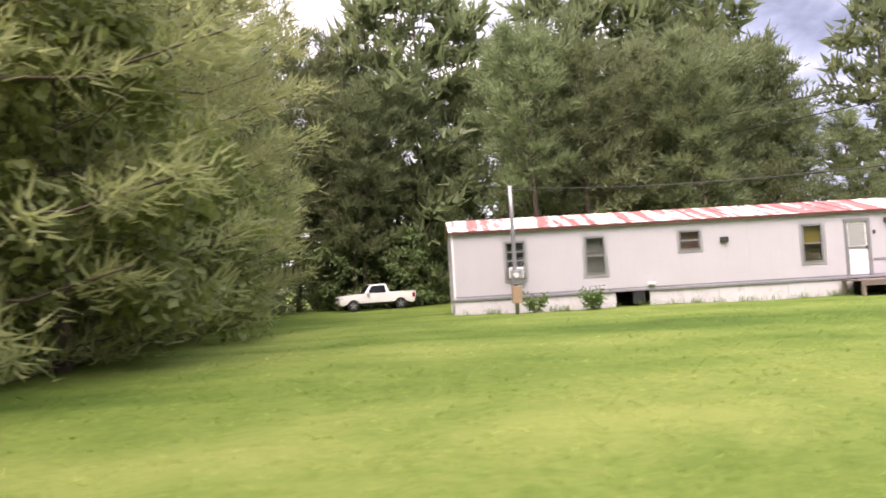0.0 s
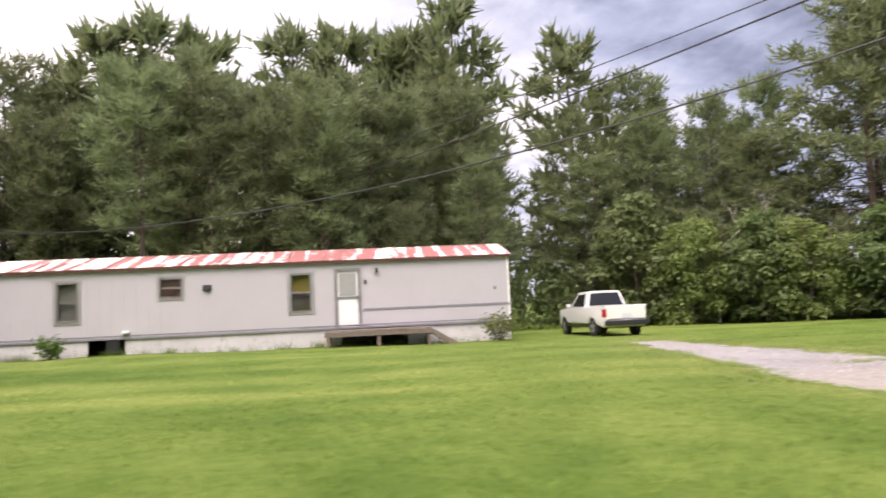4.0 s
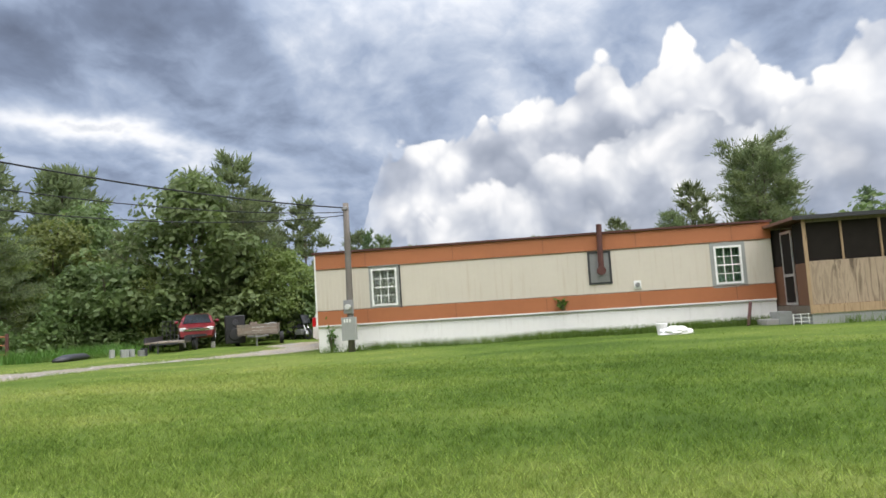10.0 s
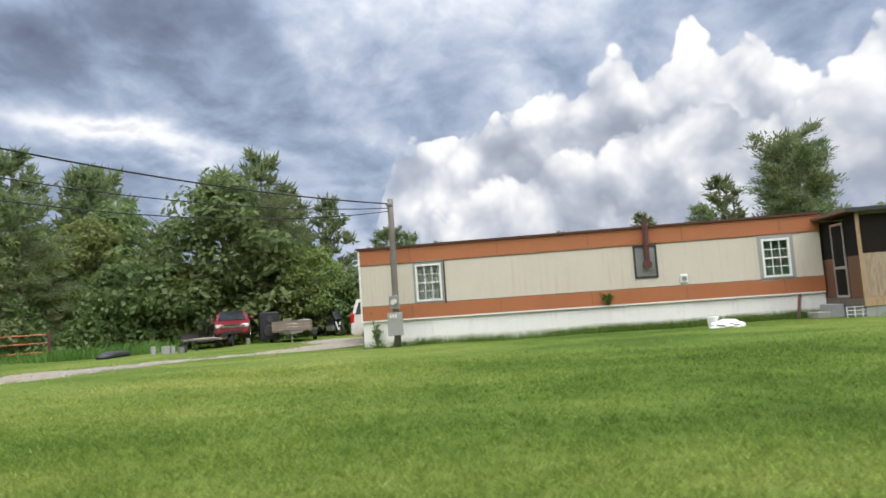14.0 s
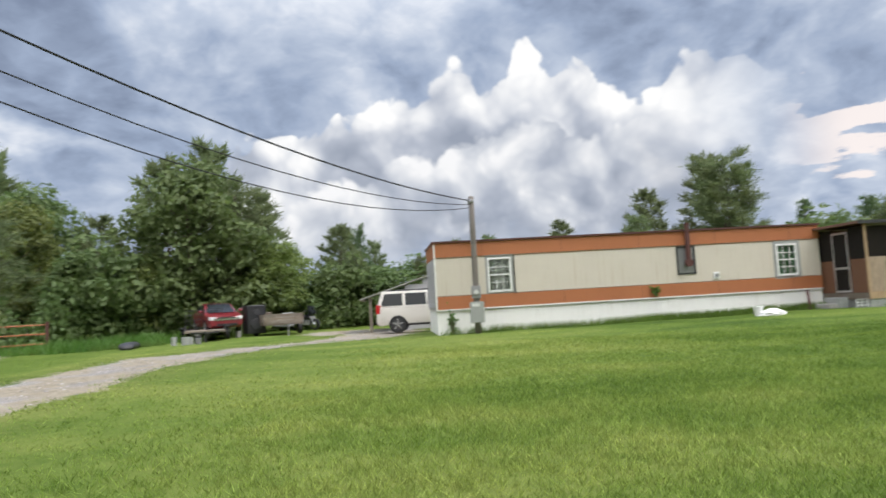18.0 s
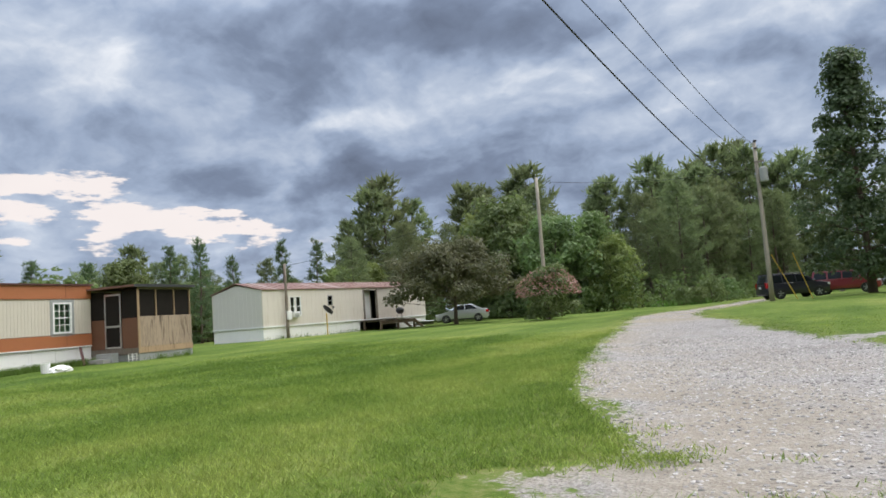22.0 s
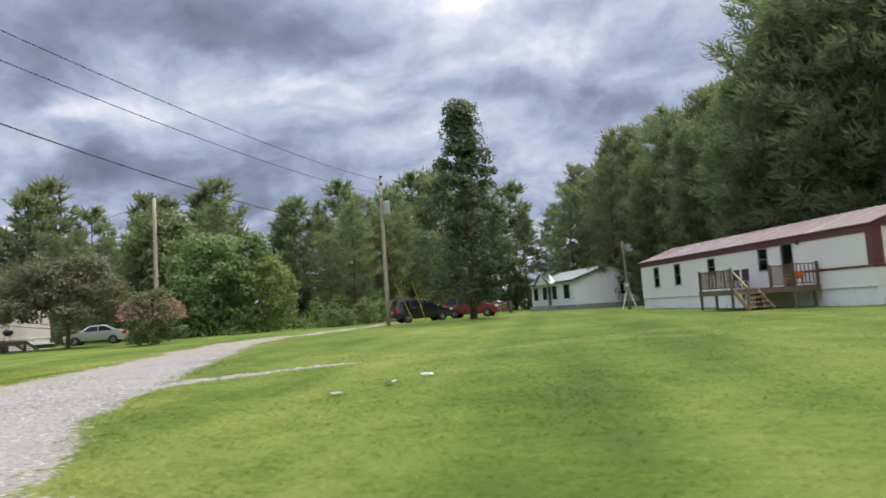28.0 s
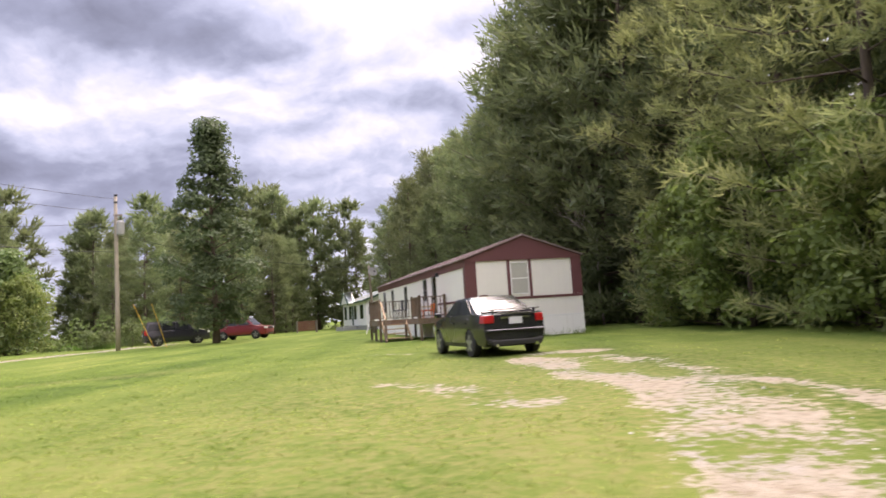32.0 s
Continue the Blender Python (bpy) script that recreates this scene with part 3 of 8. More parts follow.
    "orange_plastic": surface("orange_plastic", (0.62, 0.13, 0.02), 0.5, grain=8, vary=0.1),
    "concrete": surface("concrete_block", (0.33, 0.32, 0.30), 0.9, grain=14, vary=0.2, bump=0.4),
    "wire": surface("black_cable", (0.015, 0.015, 0.017), 0.6, grain=10, vary=0.1),
    "rock": surface("limestone", (0.34, 0.32, 0.305), 0.9, grain=18, vary=0.3, per_piece=1.1, bump=0.4),
}

# ---- building blocks ----


def part(name, bm, material, parent=None, label="", smooth=False):
    """Links a bmesh as one mesh object, under parent."""
    mesh = bpy.data.meshes.new(name)
    bm.normal_update()
    bm.to_mesh(mesh)
    bm.free()
    if smooth:
        mesh.shade_smooth()
    mesh.materials.append(M[material] if isinstance(material, str) else material)
    ob = new(name, mesh)
    if parent is not None:
        ob.parent = parent
    if label:
        ob["label"] = label
    return ob


def thing(name, m, label, category, group="", kind=""):
    ob = new(name)
    ob.empty_display_size = 0.2
    ob.matrix_basis = m
    return tagged(ob, label, category, group, kind)


def box(bm, x0, x1, y0, y1, z0, z1):
    v = [bm.verts.new((x, y, z)) for x in (x0, x1) for y in (y0, y1) for z in (z0, z1)]
    for f in ((0, 1, 3, 2), (4, 6, 7, 5), (0, 4, 5, 1), (2, 3, 7, 6), (0, 2, 6, 4), (1, 5, 7, 3)):
        bm.faces.new([v[i] for i in f])
    return v


def boxes(*specs, bevel=0.0):
    bm = bmesh.new()
    for s in specs:
        box(bm, *s)
    if bevel:
        bmesh.ops.bevel(bm, geom=bm.edges[:], offset=bevel, segments=1, affect="EDGES")
    return bm


def beam(bm, a, b, w, h=None, up=(0, 0, 1)):
    """A straight bar of rectangular section from a to b."""
    a, b = Vector(a), Vector(b)
    h = w if h is None else h
    d = (b - a).normalized()
    side = d.cross(Vector(up))
    side = (side if side.length > 1e-4 else Vector((1, 0, 0))).normalized() * (w / 2)
    top = side.cross(d).normalized() * (h / 2)
    v = [bm.verts.new(p + i * side + j * top) for p in (a, b) for i, j in ((-1, -1), (1, -1), (1, 1), (-1, 1))]
    for f in ((0, 1, 2, 3), (7, 6, 5, 4), (0, 4, 5, 1), (1, 5, 6, 2), (2, 6, 7, 3), (3, 7, 4, 0)):
        bm.faces.new([v[i] for i in f])


def tube(bm, pts, radii, sides=8, caps=True):
    """A round bar along points."""
    pts = [Vector(p) for p in pts]
    if not isinstance(radii, (list, tuple)):
        radii = [radii] * len(pts)
    rings = []
    for i, p in enumerate(pts):
        d = (pts[min(i + 1, len(pts) - 1)] - pts[max(i - 1, 0)]).normalized()
        a = d.cross(Vector((0.31, 0.17, 0.93)))
        a = (a if a.length > 1e-3 else d.cross(Vector((1, 0, 0)))).normalized()
        b = d.cross(a)
        rings.append([bm.verts.new(p + (a * math.cos(2 * math.pi * k / sides) + b * math.sin(2 * math.pi * k / sides)) * radii[i]) for k in range(sides)])
    for r, s in zip(rings, rings[1:]):
        for k in range(sides):
            bm.faces.new((r[k], r[(k + 1) % sides], s[(k + 1) % sides], s[k]))
    if caps:
        bm.faces.new(rings[0][::-1])
        bm.faces.new(rings[-1])


def prism(bm, outline, y0, y1):
    """An outline in x and z, drawn out from y0 to y1."""
    a = [bm.verts.new((x, y0, z)) for x, z in outline]
    b = [bm.verts.new((x, y1, z)) for x, z in outline]
    k = len(outline)
    bm.faces.new(a)
    bm.faces.new(b[::-1])
    for i in range(k):
        bm.faces.new((a[i], b[i], b[(i + 1) % k], a[(i + 1) % k]))


def quick_mesh(name, verts, faces, material, parent=None, smooth=False):
    mesh = bpy.data.meshes.new(name)
    mesh.from_pydata(verts, [], faces)
    mesh.materials.append(M[material])
    if smooth:
        mesh.shade_smooth()
    ob = new(name, mesh)
    if parent is not None:
        ob.parent = parent
    return ob


# ---- the lie of the land ----
KNOLLS = np.array([(9.4, -12.6, .12), (6.5, -5, .17), (7, .2, .12), (2, -1, .2), (-4, -1.8, .25), (-10, -2.2, .3), (-17, -1, .35), (-15, 24, .36), (5, 23, .28), (-5, 23.5, .34), (11.4, 5.45, .36), (30.8, -3.4, .28), (32.3, -18, .25), (30.4, -14.4, .33), (36.5, -32.2, .5), (41.6, -32.2, .32), (9, -50, .47), (-8.8, -51, .5), (-14.4, -29.9, .46), (-18.8, -31.2, .4), (-14, -20, .5), (30.4, -20.9, .4), (21.5, -41.4, .4), (42, 7, .15), (37, -2.5, .02), (8.4, 22.4, .05), (-18, 45, -0.05)])
LEVEL = 0.4


def swell(d2):
    return np.exp(-d2 / (2 * 16.0 ** 2))


LIFT = np.linalg.solve(swell(((KNOLLS[:, None, :2] - KNOLLS[None, :, :2]) ** 2).sum(-1)) + np.eye(len(KNOLLS)) * 0.15, KNOLLS[:, 2] - LEVEL)


def ground_z(x, y):
    """Height of the ground; takes numbers or arrays."""
    x, y = np.asarray(x, float), np.asarray(y, float)
    z = LEVEL + sum(w * swell((x - kx) ** 2 + (y - ky) ** 2) for (kx, ky, _), w in zip(KNOLLS, LIFT))
    return z + 0.03 * np.sin(x * 0.9 + 1.3 * np.sin(y * 0.5)) * np.sin(y * 0.7 + 0.6)


def gz(x, y):
    return float(ground_z(x, y))


# tracks: points of the middle line with half widths
ROADS = {
    "main": [(-90, 4, 1.8), (-40, 1, 1.8), (-17, -1.0, 1.8), (-8, -1.5, 1.9), (-1, -2.0, 2.2), (4, -2.0, 2.8), (7, 0.6, 2.2), (9.7, 2.0, 1.8)],
    "back": [(7, 0.6, 2.2), (9.7, 2.0, 1.8), (13, 3.2, 1.5), (17.4, 3.4, 1.3), (22, 3.8, 1.4), (26, 3.8, 1.5), (29.3, 2.1, 1.3), (33, -0.3, 1.7), (37, -1.5, 2.0), (42, 1.5, 2.5)],
    "south": [(0.6, -2.6, 2.7), (4.8, -4.7, 3.1), (7.0, -9, 2.85), (8.35, -13, 2.6), (9.75, -18.5, 2.3), (11.2, -25, 1.9), (13, -33, 1.5), (13.2, -38, 1.3), (11.8, -44, 1.3), (10.6, -52, 1.2), (10, -66, 1.1)],
    "truck": [(7.6, 2.6, 1.6), (7.0, 6.5, 1.7), (7.5, 11, 1.2), (8.0, 17, 0.7)],
    "apron": [(8.6, 5.2, 1.6), (8.8, 9, 0.9)],
    "lip": [(7.6, -4.2, 0.8), (8.9, -3.8, 0.45)],
}
TRACKS = {
    "field_a": [(15.0, 4.6, 0.35), (19.5, 7.3, 0.35), (25.4, 10.7, 0.3), (34, 15.5, 0.3)],
    "field_b": [(17.5, 5.0, 0.35), (21.5, 7.2, 0.35), (26.6, 10.0, 0.3), (35, 14.5, 0.3)],
    "stony": [(6.6, -16.2, 0.9), (4.6, -17.6, 0.45), (3.0, -18.5, 0.2)],
    "yard_a": [(-16.0, -3.0, 0.9), (-16.3, -8, 1.0), (-16.7, -11.5, 0.8), (-16.0, -14, 0.6), (-15.4, -18, 0.5)],
    "yard_b": [(-19.0, -3.0, 0.6), (-18.3, -9, 0.5), (-17.6, -13, 0.4), (-16.9, -17.5, 0.4)],
    "patch": [(-12.6, -14.6, 0.30), (-13.6, -13.6, 0.35), (-14.6, -11.2, 0.6)],
    "bare": [(-16.9, -19.2, 0.6), (-15.8, -19.3, 0.4)],
    "scuff": [(-11.3, -23.7, 0.35), (-12.6, -23.0, 0.25)],
}


def near(lines, x, y):
    """How far inside the nearest track a place lies, in metres (negative outside)."""
    best = np.full(np.shape(x), -99.0)
    for line in lines:
        for (ax, ay, aw), (bx, by, bw) in zip(line, line[1:]):
            dx, dy = bx - ax, by - ay
            t = np.clip(((x - ax) * dx + (y - ay) * dy) / (dx * dx + dy * dy), 0, 1)
            d = np.hypot(x - ax - t * dx, y - ay - t * dy)
            best = np.maximum(best, aw + (bw - aw) * t - d)
    return best


def build_ground():
    def axis(lo, hi, step):
        fine = np.arange(lo, hi + step / 2, step)
        far = np.cumsum(np.geomspace(step, 420, 22))
        return np.concatenate([lo - far[::-1], fine, hi + far])
    xs, ys = axis(-32, 50, 0.5), axis(-62, 32, 0.5)
    gx, gy = np.meshgrid(xs, ys, indexing="ij")
    road = near(ROADS.values(), gx, gy)
    track = near(TRACKS.values(), gx, gy)
    zz = ground_z(gx, gy) - 0.05 * np.clip(road + 0.3, 0, 1)
    nx, ny = gx.shape
    verts = np.stack([gx, gy, zz], -1).reshape(-1, 3)
    idx = np.arange(nx * ny).reshape(nx, ny)
    faces = np.stack([idx[:-1, :-1], idx[1:, :-1], idx[1:, 1:], idx[:-1, 1:]], -1).reshape(-1, 4)
    ob = quick_mesh("ground", verts.tolist(), faces.tolist(), "ground", smooth=True)
    tagged(ob, "mown green lawn crossed by pale gravel tracks", "ground", kind="structure")
    gravel = np.clip(np.maximum(road * 0.62, np.minimum(track * 0.9, 0.12)) + 0.45, -0.6, 1.4)
    dirt = np.clip(0.22 + 0.35 * np.sin(gx * 0.35 + gy * 0.2) + np.clip((-26 - gy) / 8, 0, 0.8) + np.clip((gx - 10) / 8, 0, 0.75), 0, 1)
    for bx, by, br in ((1.6, -5.6, 2.2), (13.4, -35.0, 4.5), (7.0, 6.4, 1.6), (5.8, 3.4, 1.0), (9.6, 1.6, 2.0), (3.0, -3.0, 2.0)):
        dirt = np.clip(dirt + 0.9 * np.exp(-((gx - bx) ** 2 + (gy - by) ** 2) / br ** 2), 0, 1)
    dirt = np.where(near([TRACKS[k] for k in ("yard_a", "yard_b", "patch", "bare", "scuff")], gx, gy) > -1.0, 1.0, dirt)
    dry = np.clip(np.exp(-((gx + 15) ** 2 / 40 + (gy + 12) ** 2 / 60)) + 0.6 * np.exp(-(road / 0.8) ** 2) + 0.7 * np.exp(-(near([[(4.0, -18.0, 0.1), (-6, -23.0, 0.1)]], gx, gy) / 0.6) ** 2) + 0.3 * np.exp(-((gx - 9) ** 2 + (gy - 9) ** 2) / 30), 0, 1)
    for name, field in (("gravel", gravel), ("dirt", dirt), ("dry", dry)):
        ob.data.attributes.new(name, "FLOAT", "POINT").data.foreach_set("value", field.reshape(-1).astype(np.float32))
    return ob


build_ground()

# ---- mobile homes ----


def cut_wall(bm, length, z0, z1, thick, holes, at=0.0):
    """A wall in the plane y = at with openings (x0, x1, z0, z1) right through it."""
    xs = sorted({0.0, length, *(h[0] for h in holes), *(h[1] for h in holes)})
    zs = sorted({z0, z1, *(h[2] for h in holes), *(h[3] for h in holes)})
    for xa, xb in zip(xs, xs[1:]):
        for za, zb in zip(zs, zs[1:]):
            mx, mz = (xa + xb) / 2, (za + zb) / 2
            if not any(h[0] < mx < h[1] and h[2] < mz < h[3] for h in holes):
                box(bm, xa, xb, at, at + thick, za, zb)
    bmesh.ops.remove_doubles(bm, verts=bm.verts[:], dist=1e-5)
    bm.verts.index_update()
    met = collections.defaultdict(list)
    for f in bm.faces:
        met[frozenset(v.index for v in f.verts)].append(f)
    bmesh.ops.delete(bm, geom=[f for same in met.values() if len(same) > 1 for f in same], context="FACES_ONLY")


def ribs(home, mat, length, z0, z1, step, holes, wide=0.03, proud=0.012, at=0.0):
    """Upright ribs of sheet siding, broken at the openings."""
    x = step
    while x < length - 0.02:
        spans = [(z0, z1)]
        for h in holes:
            if h[0] - 0.06 < x < h[1] + 0.06:
                spans = [s for a, b in spans for s in ((a, min(b, h[2] - 0.05)), (max(a, h[3] + 0.05), b)) if s[1] - s[0] > 0.05]
        for a, b in spans:
            part("siding_rib", boxes((x - wide / 2, x + wide / 2, at - proud, at + 0.002, a, b)), mat, home)
        x += step


def window(home, x0, x1, z0, z1, frame="grey_metal", behind="curtain", rails=1, bars=0, wide=0.05, trim=0.0, trim_mat="white_trim", fill=None):
    """A sash window in the wall plane y = 0: frame, rails, panes and what hangs behind them."""
    bm = boxes((x0, x0 + wide, -0.03, 0.06, z0, z1), (x1 - wide, x1, -0.03, 0.06, z0, z1), (x0 + wide, x1 - wide, -0.03, 0.06, z1 - wide, z1), (x0 + wide, x1 - wide, -0.035, 0.06, z0, z0 + wide))
    f = part("window_frame", bm, frame, home)
    if trim:
        part("window_trim", boxes((x0 - trim, x0 - 0.003, -0.02, -0.002, z0 - trim, z1 + trim), (x1 + 0.003, x1 + trim, -0.02, -0.002, z0 - trim, z1 + trim), (x0 - 0.003, x1 + 0.003, -0.02, -0.002, z1 + 0.003, z1 + trim), (x0 - 0.003, x1 + 0.003, -0.02, -0.002, z0 - trim, z0 - 0.003)), trim_mat, f)
    zs = [z0 + wide + (z1 - z0 - 2 * wide) * i / (rails + 1) for i in range(rails + 2)]
    for z in zs[1:-1]:
        part("meeting_rail", boxes((x0 + wide, x1 - wide, -0.022, 0.045, z - 0.02, z + 0.02)), frame, f)
    for za, zb in zip(zs, zs[1:]):
        pane = part("pane", boxes((x0 + wide, x1 - wide, 0.012, 0.018, za + 0.02, zb - 0.02)), "glass", f)
        pane.visible_shadow = False
    if bars:
        bm = bmesh.new()
        for i in range(1, bars + 1):
            x = x0 + wide + (x1 - x0 - 2 * wide) * i / (bars + 1)
            box(bm, x - 0.012, x + 0.012, -0.004, 0.010, z0 + wide, z1 - wide)
        for za, zb in zip(zs, zs[1:]):
            z = (za + zb) / 2
            box(bm, x0 + wide, x1 - wide, -0.003, 0.009, z - 0.012, z + 0.012)
        part("glazing_bars", bm, frame, f)
    if fill is None:
        fill = [(0.0, 1.0, behind)] if behind else []
    for a, b, mat in fill:
        za, zb = z0 + (z1 - z0) * a, z0 + (z1 - z0) * b
        bm = bmesh.new()
        k = 14
        cols = [(x0 + 0.02 + (x1 - x0 - 0.04) * i / k, 0.115 + 0.014 * (i % 2)) for i in range(k + 1)]
        lo, hi = [bm.verts.new((x, y, za)) for x, y in cols], [bm.verts.new((x, y, zb)) for x, y in cols]
        for i in range(k):
            bm.faces.new((lo[i], lo[i + 1], hi[i + 1], hi[i]))
        bmesh.ops.solidify(bm, geom=bm.faces[:], thickness=0.006)
        part("curtain", bm, mat, f)
    return f


def gable_roof(home, length, depth, eave, rise, mat, over=0.12, seam=0.6, name="roof"):
    """A low pitched sheet roof along x with raised seams."""
    bm = bmesh.new()
    prof = [(-over, eave - 0.02), (depth / 2, eave + rise), (depth + over, eave - 0.02), (depth + over, eave + 0.03), (depth / 2, eave + rise + 0.05), (-over, eave + 0.03)]
    a = [bm.verts.new((-over, y, z)) for y, z in prof]
    b = [bm.verts.new((length + over, y, z)) for y, z in prof]
    for i in range(6):
        j = (i + 1) % 6
        bm.faces.new((a[i], a[j], b[j], b[i]))
    for q in ((0, 1, 4, 5), (1, 2, 3, 4)):
        bm.faces.new([a[i] for i in q][::-1])
        bm.faces.new([b[i] for i in q])
    x = -over + seam / 2
    while x < length + over - 0.05:
        for (y0, z0), (y1, z1) in (((-over, eave + 0.03), (depth / 2, eave + rise + 0.05)), ((depth + over, eave + 0.03), (depth / 2, eave + rise + 0.05))):
            rib = bmesh.new()
            beam(rib, (x, y0, z0 + 0.008), (x, y1, z1 + 0.008), 0.035, 0.03)
            part("roof_seam", rib, mat, home)
        x += seam
    bmesh.ops.recalc_face_normals(bm, faces=bm.faces[:])
    return part(name, bm, mat, home)


def gable_end(bm, depth, eave, rise, x0, x1):
    """Triangle of wall under a pitched roof, in the plane x = x0."""
    a = [bm.verts.new((x0, y, z)) for y, z in ((0, eave), (depth, eave), (depth / 2, eave + rise - 0.03))]
    b = [bm.verts.new((x1, y, z)) for y, z in ((0, eave), (depth, eave), (depth / 2, eave + rise - 0.03))]
    bm.faces.new(a)
    bm.faces.new(b[::-1])
    for i in range(3):
        bm.faces.new((a[i], b[i], b[(i + 1) % 3], a[(i + 1) % 3]))
    bmesh.ops.recalc_face_normals(bm, faces=bm.faces[:])


def shell(home, length, depth, z0, z1, wall, holes, end_holes=(), rib=0.0, end_wall=None, rib_wide=0.03, proud=0.012):
    """Four walls, floor and ceiling of a home; the front stands in y = 0, its left end in x = 0."""
    t = 0.09
    bm = bmesh.new()
    cut_wall(bm, length, z0, z1, t, holes)
    part("front_wall", bm, wall, home)
    if rib:
        ribs(home, wall, length, z0, z1, rib, holes, rib_wide, proud)
    bm = bmesh.new()
    cut_wall(bm, length, z0, z1, t, [], depth - t)
    part("back_wall", bm, wall, home)
    for name, x in (("end_wall", 0.0), ("end_wall", length - t)):
        bm = bmesh.new()
        box(bm, x, x + t, t, depth - t, z0, z1)
        if rib and x == 0.0:
            y = 0.2
            while y < depth - 0.1:
                part("siding_rib", boxes((-proud, 0.002, y - rib_wide / 2, y + rib_wide / 2, z0, z1)), end_wall or wall, home)
                y += rib
        part(name, bm, end_wall or wall, home)
    part("floor_deck", boxes((t, length - t, t, depth - t, z0, z0 + 0.06)), "inside", home)
    part("ceiling_board", boxes((t, length - t, t, depth - t, z1 - 0.05, z1)), "inside", home)
    part("partition", boxes((t, length - t, depth * 0.45, depth * 0.45 + 0.05, z0 + 0.07, z1 - 0.06)), "inside", home)


def skirting(home, length, depth, z0, z1, mat, step=0.9, gaps=()):
    """Skirt panels under a home, each a little out of line, down to the ground."""
    rnd = random.Random(len(home.name) + int(length * 10))
    x = 0.0
    while x < length - 0.01:
        w = min(step * rnd.uniform(0.9, 1.1), length - x)
        if not any(a < x + w / 2 < b for a, b in gaps):
            y = 0.035 + rnd.uniform(0, 0.02)
            part("skirt_panel", boxes((x + 0.004, x + w - 0.004, y, y + 0.02, z0, z1)), mat, home)
        x += w
    for xx in (0.03, length - 0.05):
        part("skirt_panel", boxes((xx, xx + 0.02, 0.06, depth - 0.06, z0, z1)), mat, home)
    part("skirt_panel", boxes((0, length, depth - 0.08, depth - 0.06, z0, z1)), mat, home)


def home_pose(ax, ay, bx, by, z=0.0):
    """Pose of a home whose front runs from a to b, seen with a on the left."""
    return pose(ax, ay, z, 0, 0, math.degrees(math.atan2(by - ay, bx - ax)))


def home_a():
    """White home with a red and white rusting roof."""
    h = thing("mobile_home", home_pose(-14.9, 23.86, 5.33, 22.86), "long white mobile home with a rust-streaked red and white roof", "mobile home")
    L, D, z0, z1 = 20.25, 4.3, 0.88, 3.24
    holes = [(1.86, 2.57, 1.50, 2.86), (4.68, 5.41, 1.52, 2.88), (8.06, 8.82, 2.20, 2.90), (12.47, 13.22, 1.52, 2.89), (14.05, 14.90, 0.97, 2.97)]
    shell(h, L, D, z0, z1, "white_siding", holes, rib=0.405, rib_wide=0.02, proud=0.006)
    f = window(h, *holes[0], rails=3, fill=[(0.35, 1, "inside")], wide=0.06, trim=0.07, trim_mat="alu")
    ac = part("air_conditioner", boxes((1.95, 2.45, -0.28, 0.02, 1.56, 1.95), bevel=0.015), "white_plastic", f, "white window air conditioner")
    part("grille", boxes(*[(1.99, 2.41, -0.288, -0.281, 1.60 + 0.05 * i, 1.625 + 0.05 * i) for i in range(6)]), "grey_metal", ac)
    window(h, *holes[1], wide=0.06, trim=0.08, trim_mat="alu", fill=[(0.0, 1.0, "curtain")])
    window(h, *holes[2], wide=0.05, behind="pink_cloth", trim=0.07, trim_mat="alu")
    window(h, *holes[3], wide=0.06, trim=0.08, trim_mat="alu", fill=[(0, 0.5, "olive_cloth"), (0.5, 1, "yellow_cloth")])
    x0, x1, a, b = holes[4]
    d = part("door", boxes((x0 + 0.07, x1 - 0.07, 0.02, 0.06, a + 0.02, b - 0.07)), "white_trim", h)
    part("door_frame", boxes((x0 - 0.04, x0 + 0.07, -0.035, 0.07, a, b + 0.03), (x1 - 0.07, x1 + 0.04, -0.035, 0.07, a, b + 0.03), (x0 + 0.07, x1 - 0.07, -0.035, 0.07, b - 0.07, b + 0.03), (x0 + 0.07, x1 - 0.07, -0.01, 0.02, a + 0.96, a + 1.03)), "grey_metal", d)
    part("storm_pane", boxes((x0 + 0.13, x1 - 0.13, 0.008, 0.016, a + 1.06, b - 0.16)), "grey_board", d, "dull grey storm pane")
    part("kick_panel", boxes((x0 + 0.13, x1 - 0.13, 0.006, 0.016, a + 0.12, a + 0.9)), "white_trim", d)
    part("door_handle", boxes((x1 - 0.14, x1 - 0.10, -0.04, 0.015, a + 0.95, a + 1.05)), "dark_metal", d)
    part("trim_band", boxes((0, L, -0.022, -0.008, z0 - 0.005, z0 + 0.045)), "blue_trim", h)
    part("trim_band", boxes((15.0, L, -0.020, -0.008, 1.49, 1.56)), "blue_trim", h)
    part("corner_trim", boxes((L - 0.05, L + 0.015, -0.02, 0.05, z0 + 0.05, z1)), "white_trim", h)
    part("corner_trim", boxes((-0.015, 0.05, -0.02, 0.05, z0 + 0.05, z1)), "white_trim", h)
    part("exhaust_vent", boxes((9.52, 9.81, -0.10, 0.0, 2.42, 2.61), bevel=0.02), "dark_metal", h)
    part("wall_lamp", boxes((15.46, 15.56, -0.14, 0.0, 2.80, 2.98), bevel=0.02), "dark_metal", h)
    part("trim_band", boxes((0, L, -0.020, -0.008, z0 + 0.10, z0 + 0.13)), "blue_trim", h)
    # solid black panel in the skirting gap, in place of a dark opening
    part("access_hatch", boxes((6.30, 6.72, 0.015, 0.06, 0.42, z0 - 0.01)), "black_plastic", h, "black panel standing in for an open crawl space hatch")
